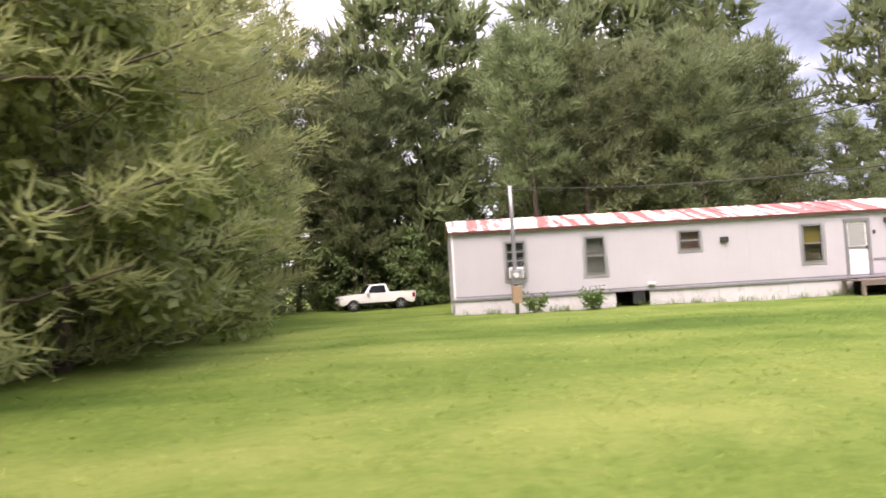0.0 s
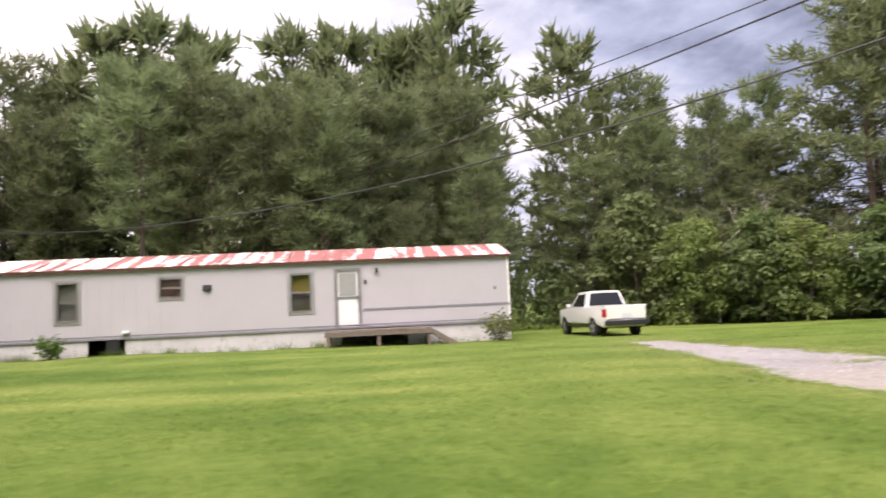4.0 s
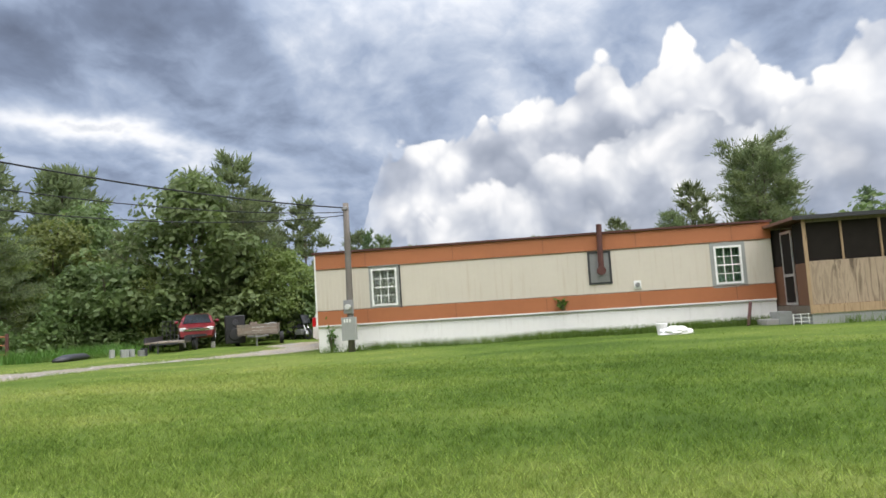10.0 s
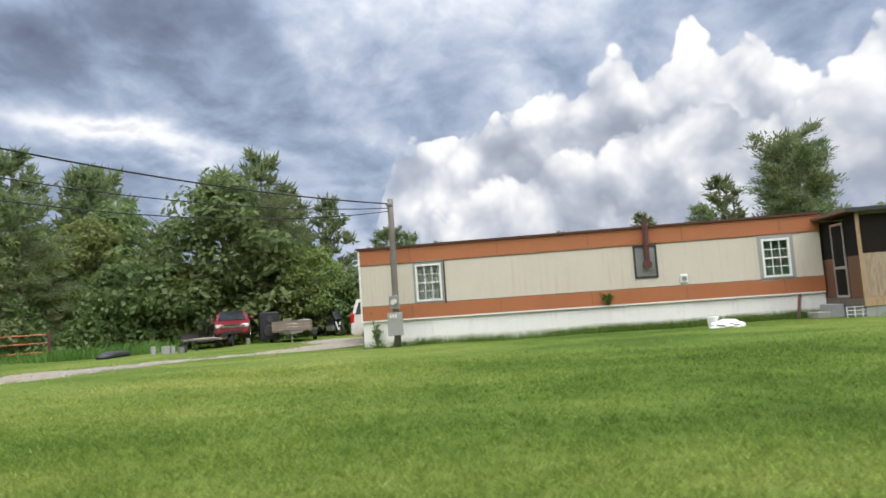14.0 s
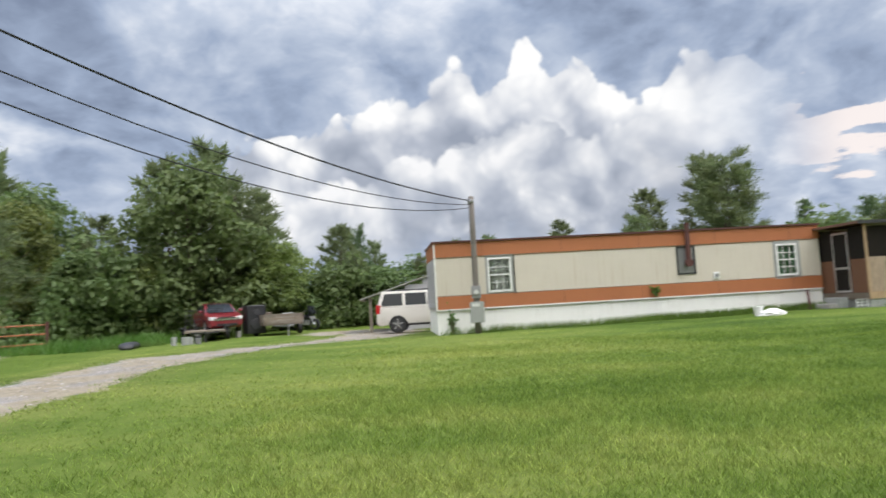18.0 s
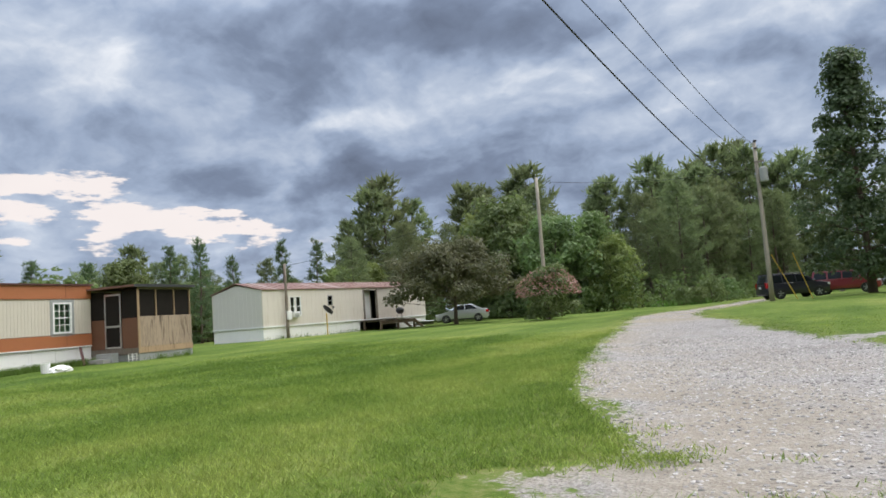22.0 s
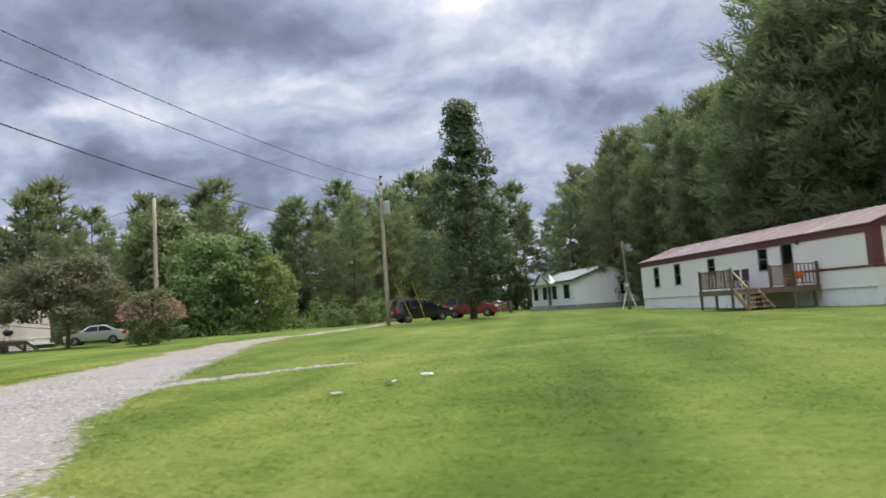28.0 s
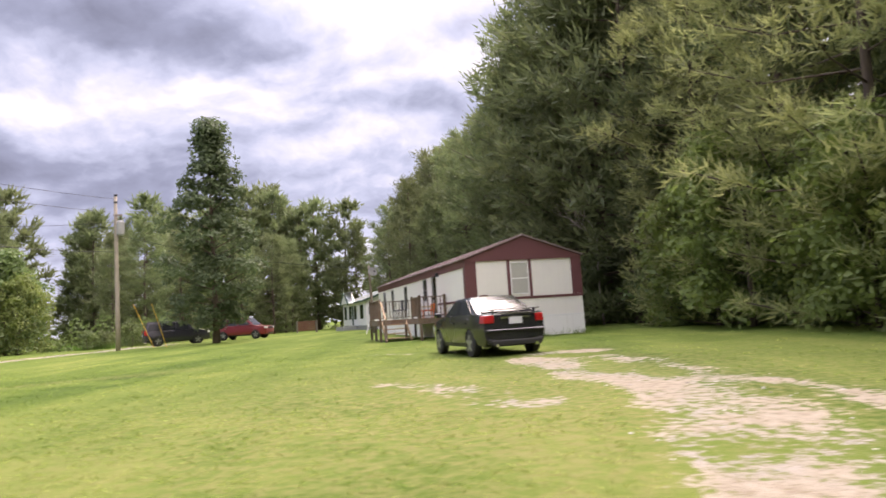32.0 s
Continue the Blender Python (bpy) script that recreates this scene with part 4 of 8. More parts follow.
    part("junction_box", boxes((15.05, 15.14, -0.04, 0.0, 2.42, 2.56), bevel=0.01), "dark_metal", h)
    part("outlet_cover", boxes((19.68, 19.78, -0.03, 0.0, 2.05, 2.16), bevel=0.01), "grey_metal", h)
    part("vent_hood", boxes((6.85, 7.08, -0.16, 0.0, 1.06, 1.16), bevel=0.02), "white_plastic", h)
    r = gable_roof(h, L, D, z1 + 0.03, 0.55, "red_roof", over=0.10, seam=0.61)
    part("gutter", boxes((-0.1, L + 0.1, -0.125, -0.09, z1 - 0.035, z1 + 0.05)), "rust_pipe", r)
    for x in (0.0, L - 0.05):
        bm = bmesh.new()
        gable_end(bm, D, z1, 0.52, x, x + 0.05)
        part("gable", bm, "white_siding", h)
    skirting(h, L, D, 0.05, z0 - 0.008, "stained_skirt", 1.2, [(6.2, 6.9), (13.8, 17.1)])
    # stoop
    s = thing("stoop", home_pose(-14.9, 23.86, 5.33, 22.86), "low weathered wooden stoop before a trailer door", "porch")
    for i in range(8):
        part("board", boxes((13.7, 17.3, -1.25 + i * 0.15, -1.115 + i * 0.15, 0.80, 0.84)), "old_wood", s)
    part("beam", boxes((13.7, 17.3, -1.27, -1.23, 0.64, 0.79)), "old_wood", s)
    for x in (13.8, 15.5, 17.2):
        for y in (-1.2, -0.12):
            part("post", boxes((x - 0.05, x + 0.05, y - 0.05, y + 0.05, 0.0, 0.795)), "old_wood", s)
    for i in range(3):
        part("tread", boxes((17.33 + i * 0.27, 17.58 + i * 0.27, -1.2, -0.2, 0.56 - i * 0.17, 0.60 - i * 0.17)), "old_wood", s)
    for y in (-1.17, -0.25):
        bm = bmesh.new()
        beam(bm, (17.3, y, 0.70), (18.25, y, 0.12), 0.04, 0.18)
        part("stringer", bm, "old_wood", s)


def home_b():
    """Cream home with orange bands, a flue and a screened porch."""
    h = thing("mobile_home", home_pose(30.87, -3.45, 32.40, -17.9), "cream mobile home with orange bands, white skirting and a flat roof", "mobile home")
    L, D, z0, z1 = 14.45, 3.7, 1.06, 3.40
    holes = [(1.87, 2.73, 1.60, 2.82), (8.92, 9.56, 1.88, 2.84), (12.73, 13.55, 1.60, 2.78)]
    shell(h, L, D, z0, z1, "cream_siding", holes, rib=0.135, rib_wide=0.05, proud=0.008, end_wall="white_siding")
    for za, zb in ((z0 - 0.01, 1.53), (2.92, z1 + 0.02)):
        bm = boxes((-0.012, L + 0.01, -0.020, -0.0085, za, zb))
        part("painted_band", bm, "orange_paint", h)
        for i in range(5):
            x = 1.7 + i * 2.9
            part("band_seam", boxes((x, x + 0.012, -0.024, -0.019, za, zb)), "brown_panel", h)
        part("painted_band", boxes((-0.026, -0.0125, -0.012, D, za, zb)) if za > 2 else boxes((-0.02, -0.0125, -0.012, 0.02, za, zb)), "orange_paint", h)
    for z in (1.545, 2.90):
        part("seam_strip", boxes((0, L, -0.022, -0.009, z - 0.008, z + 0.008)), "brown_panel", h)
    part("bottom_strip", boxes((-0.01, L, -0.03, -0.0205, z0 - 0.03, z0 + 0.015)), "white_trim", h)
    part("corner_trim", boxes((-0.03, 0.02, -0.035, -0.021, z0 - 0.02, z1)), "white_trim", h)
    bm = bmesh.new()
    for i in range(11):
        box(bm, -0.034, -0.0135, 0.12, D - 0.1, 1.16 + i * 0.155, 1.16 + i * 0.155 + 0.14)
    part("lap_siding", bm, "white_siding", h)
    r = part("roof", boxes((-0.08, L + 0.06, -0.07, D + 0.07, z1 + 0.025, z1 + 0.085)), "b_roof", h)
    part("roof_edge", boxes((-0.085, L + 0.06, -0.085, -0.071, z1 + 0.03, z1 + 0.09)), "rust_pipe", r)
    part("plumbing_vent", boxes((6.3, 6.4, 1.8, 1.9, z1 + 0.086, z1 + 0.25)), "dark_metal", r)
    window(h, *holes[0], frame="white_trim", rails=1, bars=2, wide=0.06, behind="white_blind", trim=0.07, trim_mat="grey_board")
    part("loose_flashing", boxes((2.815, 2.855, -0.05, -0.022, 1.50, 2.90)), "dark_metal", h)
    part("loose_flashing", boxes((1.80, 2.80, -0.045, -0.022, 2.895, 2.925)), "grey_metal", h)
    window(h, *holes[2], frame="white_trim", rails=1, bars=2, wide=0.06, behind="green_cloth", trim=0.11, trim_mat="grey_board")
    p = part("flue_panel", boxes((8.94, 9.54, 0.0, 0.03, 1.90, 2.82)), "grey_metal", h, "rusted sheet metal flue panel")
    part("panel_frame", boxes((8.88, 8.94, -0.03, 0.05, 1.84, 2.88), (9.54, 9.60, -0.03, 0.05, 1.84, 2.88), (8.94, 9.54, -0.03, 0.05, 2.82, 2.88), (8.94, 9.54, -0.03, 0.05, 1.84, 1.90)), "dark_metal", p)
    bm = bmesh.new()
    tube(bm, [(9.27, 0.02, 2.26), (9.27, -0.20, 2.26)], 0.085, 12)
    tube(bm, [(9.27, -0.16, 2.18), (9.275, -0.17, 2.9), (9.30, -0.16, 3.72)], 0.088, 12)
    tube(bm, [(9.27, -0.26, 2.26), (9.27, -0.10, 2.26)], 0.14, 14)
    part("flue_pipe", bm, "rust_pipe", h, "rust-brown stove pipe", smooth=False)
    v = part("dryer_vent", boxes((10.24, 10.47, -0.04, 0.0, 1.62, 1.88), bevel=0.012), "white_plastic", h)
    bm = bmesh.new()
    tube(bm, [(10.355, -0.07, 1.75), (10.355, -0.041, 1.75)], 0.075, 12)
    part("vent_cap", bm, "grey_metal", v)
    skirting(h, L, D, 0.02, z0 - 0.035, "white_skirt", 1.2)
    # lean-to behind the end of the home
    s = thing("lean_to_shed", home_pose(30.87, -3.45, 32.40, -17.9), "open white lean-to shed with a rusted tin roof", "shed")
    bm = bmesh.new()
    beam(bm, (-2.95, 11.2, 1.67), (2.4, 11.2, 3.26), 4.0, 0.05, up=(0, 0, 1))
    part("roof", bm, "tin", s)
    for i in range(9):
        z = 1.0 + i * 0.26
        x0 = max(-1.45, -2.85 + (z + 0.26 - 1.67) / 0.297)
        if x0 < 2.2:
            part("lap_board", boxes((x0, 2.3, 9.40 + 0.012 * (i % 2), 9.46, z, z + 0.25)), "white_siding", s)
    part("wall", boxes((-1.45, 2.3, 9.41, 9.46, 0.0, 1.0)), "white_siding", s)
    for y in (9.4, 12.9):
        part("post", boxes((-2.5, -2.38, y, y + 0.12, 0.0, 1.77)), "old_wood", s)
    part("rafter", boxes((-2.9, -2.7, 9.25, 13.1, 1.60, 1.66)), "old_wood", s)


def porch_b():
    """Screened porch at the end of the cream home. Local x runs along the home, y away from the viewer."""
    p = thing("screened_porch", home_pose(30.05, -18.15, 30.36, -21.05), "screened wooden porch with plywood half walls and a dark flat roof", "porch")
    W, D, f0, top = 2.92, 2.6, 0.78, 3.18
    t = 0.05
    part("foundation_board", boxes((0, W, 0, 0.04, 0.05, 0.62)), "grey_board", p)
    part("foundation_board", boxes((0.0, 0.04, 0.05, D, 0.05, 0.62)), "grey_board", p)
    part("foundation_board", boxes((W - 0.04, W, 0.05, D, 0.05, 0.62)), "grey_board", p)
    part("rim_board", boxes((-0.03, W + 0.02, -0.03, 0.005, 0.625, 0.86)), "lumber", p)
    part("rim_board", boxes((-0.045, -0.01, 0.01, D, 0.60, 0.84)), "old_wood", p)
    part("porch_floor", boxes((0.0, W, 0.01, D, 0.72, 0.77)), "old_wood", p)
    n_ply = 4
    for i in range(n_ply):
        x0, x1 = W * i / n_ply, W * (i + 1) / n_ply
        part("plywood_sheet", boxes((x0 + 0.003, x1 - 0.003, 0.0, 0.018, 0.865, 2.05)), "ply", p)
    for x in (0.02, 0.95, 1.95, W - 0.06):
        part("stud", boxes((x, x + 0.05, 0.02, 0.06, 0.78, top)), "lumber", p)
    part("corner_post", boxes((-0.045, 0.035, -0.045, 0.0, 0.86, top + 0.02)), "lumber", p)
    part("screen", boxes((0.07, W - 0.07, 0.066, 0.070, 2.05, top - 0.06)), "screen", p)
    part("header", boxes((0, W, 0.0, 0.05, top - 0.07, top + 0.02)), "old_wood", p)
    # door side, towards the yard end
    for y0, y1 in ((0.05, 0.82), (1.72, D)):
        part("side_panel", boxes((-0.012, 0.008, y0, y1, 0.85, 1.98)), "brown_panel", p)
        part("screen", boxes((0.0, 0.004, y0, y1, 2.0, top - 0.05)), "screen", p)
        part("rail", boxes((-0.02, 0.03, y0, y1, 1.95, 2.01)), "brown_panel", p)
    d = part("screen_door", boxes((-0.05, -0.015, 0.84, 0.90, 0.86, 3.0), (-0.05, -0.015, 1.62, 1.68, 0.86, 3.0), (-0.05, -0.015, 0.90, 1.62, 2.93, 3.0), (-0.05, -0.015, 0.90, 1.62, 0.86, 0.93), (-0.05, -0.015, 0.90, 1.62, 1.68, 1.76)), "alu", p, "old aluminium screen door")
    part("mesh_panel", boxes((-0.034, -0.030, 0.90, 1.62, 0.93, 2.93)), "screen", d)
    part("far_side_panel", boxes((W - 0.02, W, 0.05, D, 0.86, 1.98)), "ply", p)
    part("far_screen", boxes((W - 0.014, W - 0.01, 0.05, D, 2.0, top - 0.05)), "screen", p)
    part("back_panel", boxes((0.0, W, D - 0.03, D, 0.78, top)), "brown_panel", p)
    bm = bmesh.new()
    prism(bm, [(-0.3, top + 0.03), (W + 0.1, top + 0.02), (W + 0.1, top + 0.10), (-0.3, top + 0.11)], -0.15, D + 0.3)
    part("porch_roof", bm, "b_roof", p)
    part("drip_edge", boxes((-0.31, W + 0.11, -0.165, -0.151, top + 0.01, top + 0.12)), "dark_metal", p)
    part("scrap_batten", boxes((2.2, 2.3, 0.0715, 0.09, 2.06, 2.75), (2.5, 2.58, 0.0715, 0.09, 2.06, 2.7)), "tin", p)


def home_c():
    """Tan home with a rusted roof, grey end wall and a recessed porch."""
    h = thing("mobile_home", home_pose(36.45, -32.25, 34.20, -48.75), "stained tan mobile home with a rusted brown roof and grey end", "mobile home")
    L, D, z0, z1 = 16.6, 4.9, 1.22, 3.50
    holes = [(2.20, 2.62, 1.80, 3.05), (2.70, 3.15, 1.80, 3.05), (5.60, 6.05, 2.37, 3.05), (9.3, 10.6, 1.24, 3.35)]
    shell(h, L, D, z0, z1, "tan_siding", holes, rib=0.41, rib_wide=0.02, proud=0.006, end_wall="grey_siding")
    window(h, *holes[0], wide=0.045, behind="inside", frame="white_trim")
    window(h, *holes[1], wide=0.045, behind="inside", frame="white_trim")
    window(h, *holes[2], wide=0.045, behind="inside")
    part("recess_wall", boxes((9.3, 10.6, 0.55, 0.60, 1.25, 3.34)), "tan_siding", h)
    part("recess_window", boxes((9.36, 9.66, 0.53, 0.549, 2.0, 2.9)), "dark_glass", h)
    for xa in (9.18, 10.6):
        part("porch_jamb", boxes((xa, xa + 0.12, -0.05, 0.1, z0, 3.4)), "old_wood", h)
    part("house_door", boxes((9.78, 10.45, 0.51, 0.545, 1.3, 3.2)), "white_trim", h)
    part("trim_band", boxes((-0.03, L, -0.05, -0.01, z0 - 0.03, z0 + 0.06)), "white_trim", h)
    part("trim_band", boxes((-0.05, -0.015, 0.0, D, z0 - 0.03, z0 + 0.06)), "white_trim", h)
    ac = part("air_conditioner", boxes((2.25, 2.75, -0.32, -0.02, 1.72, 2.08), bevel=0.015), "white_plastic", h, "white window air conditioner")
    part("grille", boxes(*[(2.30, 2.70, -0.328, -0.321, 1.76 + 0.05 * i, 1.785 + 0.05 * i) for i in range(5)]), "grey_metal", ac)
    gable_roof(h, L, D, z1 + 0.02, 0.55, "brown_roof", over=0.08, seam=0.61)
    for x in (0.0, L - 0.05):
        bm = bmesh.new()
        gable_end(bm, D, z1, 0.5, x, x + 0.05)
        part("gable", bm, "grey_siding", h)
    skirting(h, L, D, 0.05, z0 - 0.035, "white_skirt", 0.8, [(9.0, 12.6)])
    s = thing("deck", home_pose(36.45, -32.25, 34.20, -48.75), "dark weathered wooden deck along a trailer", "deck")
    for i in range(11):
        part("board", boxes((8.9, 12.9, -1.75 + i * 0.155, -1.61 + i * 0.155, 1.06, 1.10)), "deck_wood", s)
    part("beam", boxes((8.9, 12.9, -1.77, -1.73, 0.82, 1.05)), "deck_wood", s)
    for x in (9.0, 10.9, 12.8):
        for y in (-1.7, -0.15):
            part("post", boxes((x - 0.06, x + 0.06, y - 0.06, y + 0.06, 0.2, 1.055)), "deck_wood", s)
    for i in range(4):
        part("tread", boxes((12.95 + i * 0.28, 13.21 + i * 0.28, -1.7, -0.5, 0.86 - i * 0.17, 0.90 - i * 0.17)), "deck_wood", s)
    for y in (-1.66, -0.55):
        bm = bmesh.new()
        beam(bm, (12.92, y, 0.98), (14.05, y, 0.30), 0.04, 0.2)
        part("stringer", bm, "deck_wood", s)


def home_d():
    """Pale home with maroon trim, ribbed roof and a railed deck."""
    h = thing("mobile_home", home_pose(-8.85, -51.0, -14.45, -29.95), "pale mobile home with maroon trim and a ribbed metal roof", "mobile home")
    L, D, z0, z1 = 21.78, 4.9, 1.22, 3.60
    z_l = 1.10
    holes = [(2.05, 2.85, 1.85, 3.18), (5.05, 5.85, 1.87, 3.2), (9.2, 10.0, 2.25, 3.2), (14.15, 14.95, 2.2, 3.3), (16.0, 16.9, 1.28, 3.38)]
    shell(h, L, D, z0, z1, "d_siding", holes, rib=0.30, rib_wide=0.018, proud=0.005)
    for i in range(4):
        window(h, *holes[i], wide=0.05, frame="grey_metal", behind="curtain" if i < 2 else "blind")
    x0, x1, a, b = holes[4]
    d = part("door", boxes((x0 + 0.05, x1 - 0.05, 0.02, 0.06, a, b - 0.05)), "dark_metal", h)
    part("door_frame", boxes((x0, x0 + 0.045, -0.03, 0.07, a, b), (x1 - 0.045, x1, -0.03, 0.07, a, b), (x0 + 0.045, x1 - 0.045, -0.03, 0.07, b - 0.045, b)), "alu", d)
    part("storm_pane", boxes((x0 + 0.12, x1 - 0.12, 0.008, 0.018, a + 0.85, b - 0.12)), "glass", d)
    part("door_handle", boxes((x0 + 0.10, x0 + 0.14, -0.04, 0.015, a + 0.95, a + 1.05)), "chrome", d)
    part("eave_band", boxes((-0.02, L + 0.02, -0.03, -0.008, z1 - 0.30, z1 + 0.02)), "maroon", h)
    part("belt_stripe", boxes((17.0, L, -0.022, -0.008, 1.93, 2.03)), "maroon", h)
    part("bottom_strip", boxes((0, L, -0.03, -0.008, z0 - 0.03, z0 + 0.02)), "white_trim", h)
    part("corner_trim", boxes((L - 0.30, L + 0.02, -0.03, -0.009, 1.95, z1 - 0.305)), "maroon", h)
    part("wall_lamp", boxes((17.3, 17.42, -0.16, -0.008, 3.22, 3.40), bevel=0.02), "dark_metal", h)
    # the gabled end towards the road
    e = L + 0.002
    ew = (1.84, 2.62, 2.12, 3.42)
    part("end_window", boxes((e, e + 0.03, ew[0], ew[0] + 0.05, ew[2], ew[3]), (e, e + 0.03, ew[1] - 0.05, ew[1], ew[2], ew[3]), (e, e + 0.03, ew[0] + 0.05, ew[1] - 0.05, ew[3] - 0.05, ew[3]), (e, e + 0.03, ew[0] + 0.05, ew[1] - 0.05, ew[2], ew[2] + 0.05), (e, e + 0.028, ew[0] + 0.05, ew[1] - 0.05, 2.74, 2.79)), "white_trim", h)
    part("end_pane", boxes((e, e + 0.012, ew[0] + 0.05, ew[1] - 0.05, ew[2] + 0.05, ew[3] - 0.05)), "blind", h, "window with a pale drawn blind")
    for y0, y1 in ((ew[0] - 0.13, ew[0] - 0.003), (ew[1] + 0.003, ew[1] + 0.13)):
        part("trim_board", boxes((e, e + 0.022, y0, y1, 2.035, z1 - 0.10)), "maroon", h)
    for y0, y1 in ((-0.025, 0.42), (D - 0.42, D + 0.02)):
        part("corner_trim", boxes((e, e + 0.024, y0, y1, 2.035, z1 - 0.10)), "maroon", h)
    part("belt_stripe", boxes((e, e + 0.02, -0.02, D + 0.02, 1.93, 2.03)), "maroon", h)
    ribs_y = 0.55
    while ribs_y < D - 0.5:
        if not ew[0] - 0.2 < ribs_y < ew[1] + 0.2:
            part("siding_rib", boxes((e - 0.002, e + 0.006, ribs_y - 0.009, ribs_y + 0.009, 2.03, 3.5)), "d_siding", h)
        ribs_y += 0.3
    bm = bmesh.new()
    gable_end(bm, D, z1 + 0.02, 0.89, L + 0.003, L + 0.05)
    box(bm, L + 0.003, L + 0.05, -0.03, D + 0.03, z1 - 0.10, z1 + 0.02)
    part("gable", bm, "maroon", h)
    bm = bmesh.new()
    gable_end(bm, D, z1, 0.85, 0.0, 0.05)
    part("gable", bm, "maroon", h)
    gable_roof(h, L, D, z1 + 0.02, 0.86, "d_roof", over=0.12, seam=0.5)
    skirting(h, L, D, 0.05, z0 - 0.035, "white_skirt", 0.9)
    part("skirt_panel", boxes((L + 0.0, L + 0.02, 0.0, D, 0.05, z0 - 0.035)), "white_skirt", h)
    part("bottom_strip", boxes((e, e + 0.02, 0, D, z0 - 0.03, z0 + 0.02)), "white_trim", h)
    part("utility_label", boxes((e, e + 0.015, 0.50, 0.85, 2.06, 2.17)), "brown_panel", h)
    # deck
    s = thing("deck", home_pose(-8.85, -51.0, -14.45, -29.95), "brown railed wooden deck with steps before a trailer door", "deck")
    dz, x0, x1, y0 = 1.40, 13.0, 18.6, -2.6
    xs, ys = 16.0, -1.26
    for i in range(17):
        part("board", boxes((x0, xs if y0 + i * 0.15 < ys - 0.02 else x1, y0 + i * 0.15, y0 + 0.138 + i * 0.15, dz - 0.04, dz)), "deck_wood", s)
    part("rim_board", boxes((x0, xs, y0 - 0.04, y0 - 0.002, dz - 0.24, dz)), "deck_wood", s)
    part("rim_board", boxes((xs + 0.042, x1, ys - 0.04, ys - 0.002, dz - 0.24, dz)), "deck_wood", s)
    part("rim_board", boxes((xs + 0.002, xs + 0.04, y0, ys - 0.042, dz - 0.24, dz)), "deck_wood", s)
    part("rim_board", boxes((x1 + 0.002, x1 + 0.04, ys, -0.05, dz - 0.24, dz)), "deck_wood", s)
    part("rim_board", boxes((x0 - 0.04, x0 - 0.002, y0, -0.05, dz - 0.24, dz)), "deck_wood", s)
    for x, ends in ((x0 + 0.06, (y0 + 0.05, -0.3)), (14.5, (y0 + 0.05, -0.3)), (xs - 0.06, (y0 + 0.05, ys - 0.1)), (x1 - 0.06, (ys + 0.06, -0.3))):
        for y in ends:
            part("post", boxes((x - 0.05, x + 0.05, y - 0.05, y + 0.05, 0.25, dz - 0.045)), "deck_wood", s)

    def rail(a, b):
        (ax, ay), (bx, by) = a, b
        n = max(2, int(math.hypot(bx - ax, by - ay) / 0.16))
        for z in (dz + 0.10, dz + 0.92):
            bm = bmesh.new()
            beam(bm, (ax, ay, z), (bx, by, z), 0.09, 0.04)
            part("handrail", bm, "deck_wood", s)
        for i in range(1, n):
            x, y = ax + (bx - ax) * i / n, ay + (by - ay) * i / n
            part("baluster", boxes((x - 0.02, x + 0.02, y - 0.02, y + 0.02, dz + 0.12, dz + 0.90)), "deck_wood", s)
        for x, y in (a, b):
            part("rail_post", boxes((x - 0.048, x + 0.048, y - 0.048, y + 0.048, dz + 0.001, dz + 1.0)), "deck_wood", s)
    rail((x0 + 0.05, -0.1), (x0 + 0.05, y0 + 0.05))
    rail((x0 + 0.05, y0 + 0.05), (xs - 0.05, y0 + 0.05))
    rail((xs + 0.9, ys + 0.05), (x1 - 0.05, ys + 0.05))
    rail((x1 - 0.05, ys + 0.05), (x1 - 0.05, -0.1))
    for i in range(4):
        part("tread", boxes((xs + 0.07 + i * 0.28, xs + 0.34 + i * 0.28, y0 + 0.13, ys - 0.13, dz - 0.23 - i * 0.2, dz - 0.19 - i * 0.2)), "lumber", s)
    for y in (y0 + 0.10, ys - 0.10):
        bm = bmesh.new()
        beam(bm, (xs + 0.05, y, dz - 0.12), (xs + 1.25, y, dz - 1.0), 0.04, 0.22, up=(0, 0, 1))
        part("stringer", bm, "lumber", s)
    part("newel", boxes((xs + 1.11, xs + 1.2, y0 + 0.05, y0 + 0.14, 0.3, dz + 0.05)), "deck_wood", s)
    bm = bmesh.new()
    beam(bm, (xs + 0.02, y0 + 0.10, dz + 0.85), (xs + 1.2, y0 + 0.10, dz + 0.03), 0.08, 0.04)
    part("stair_rail", bm, "lumber", s)


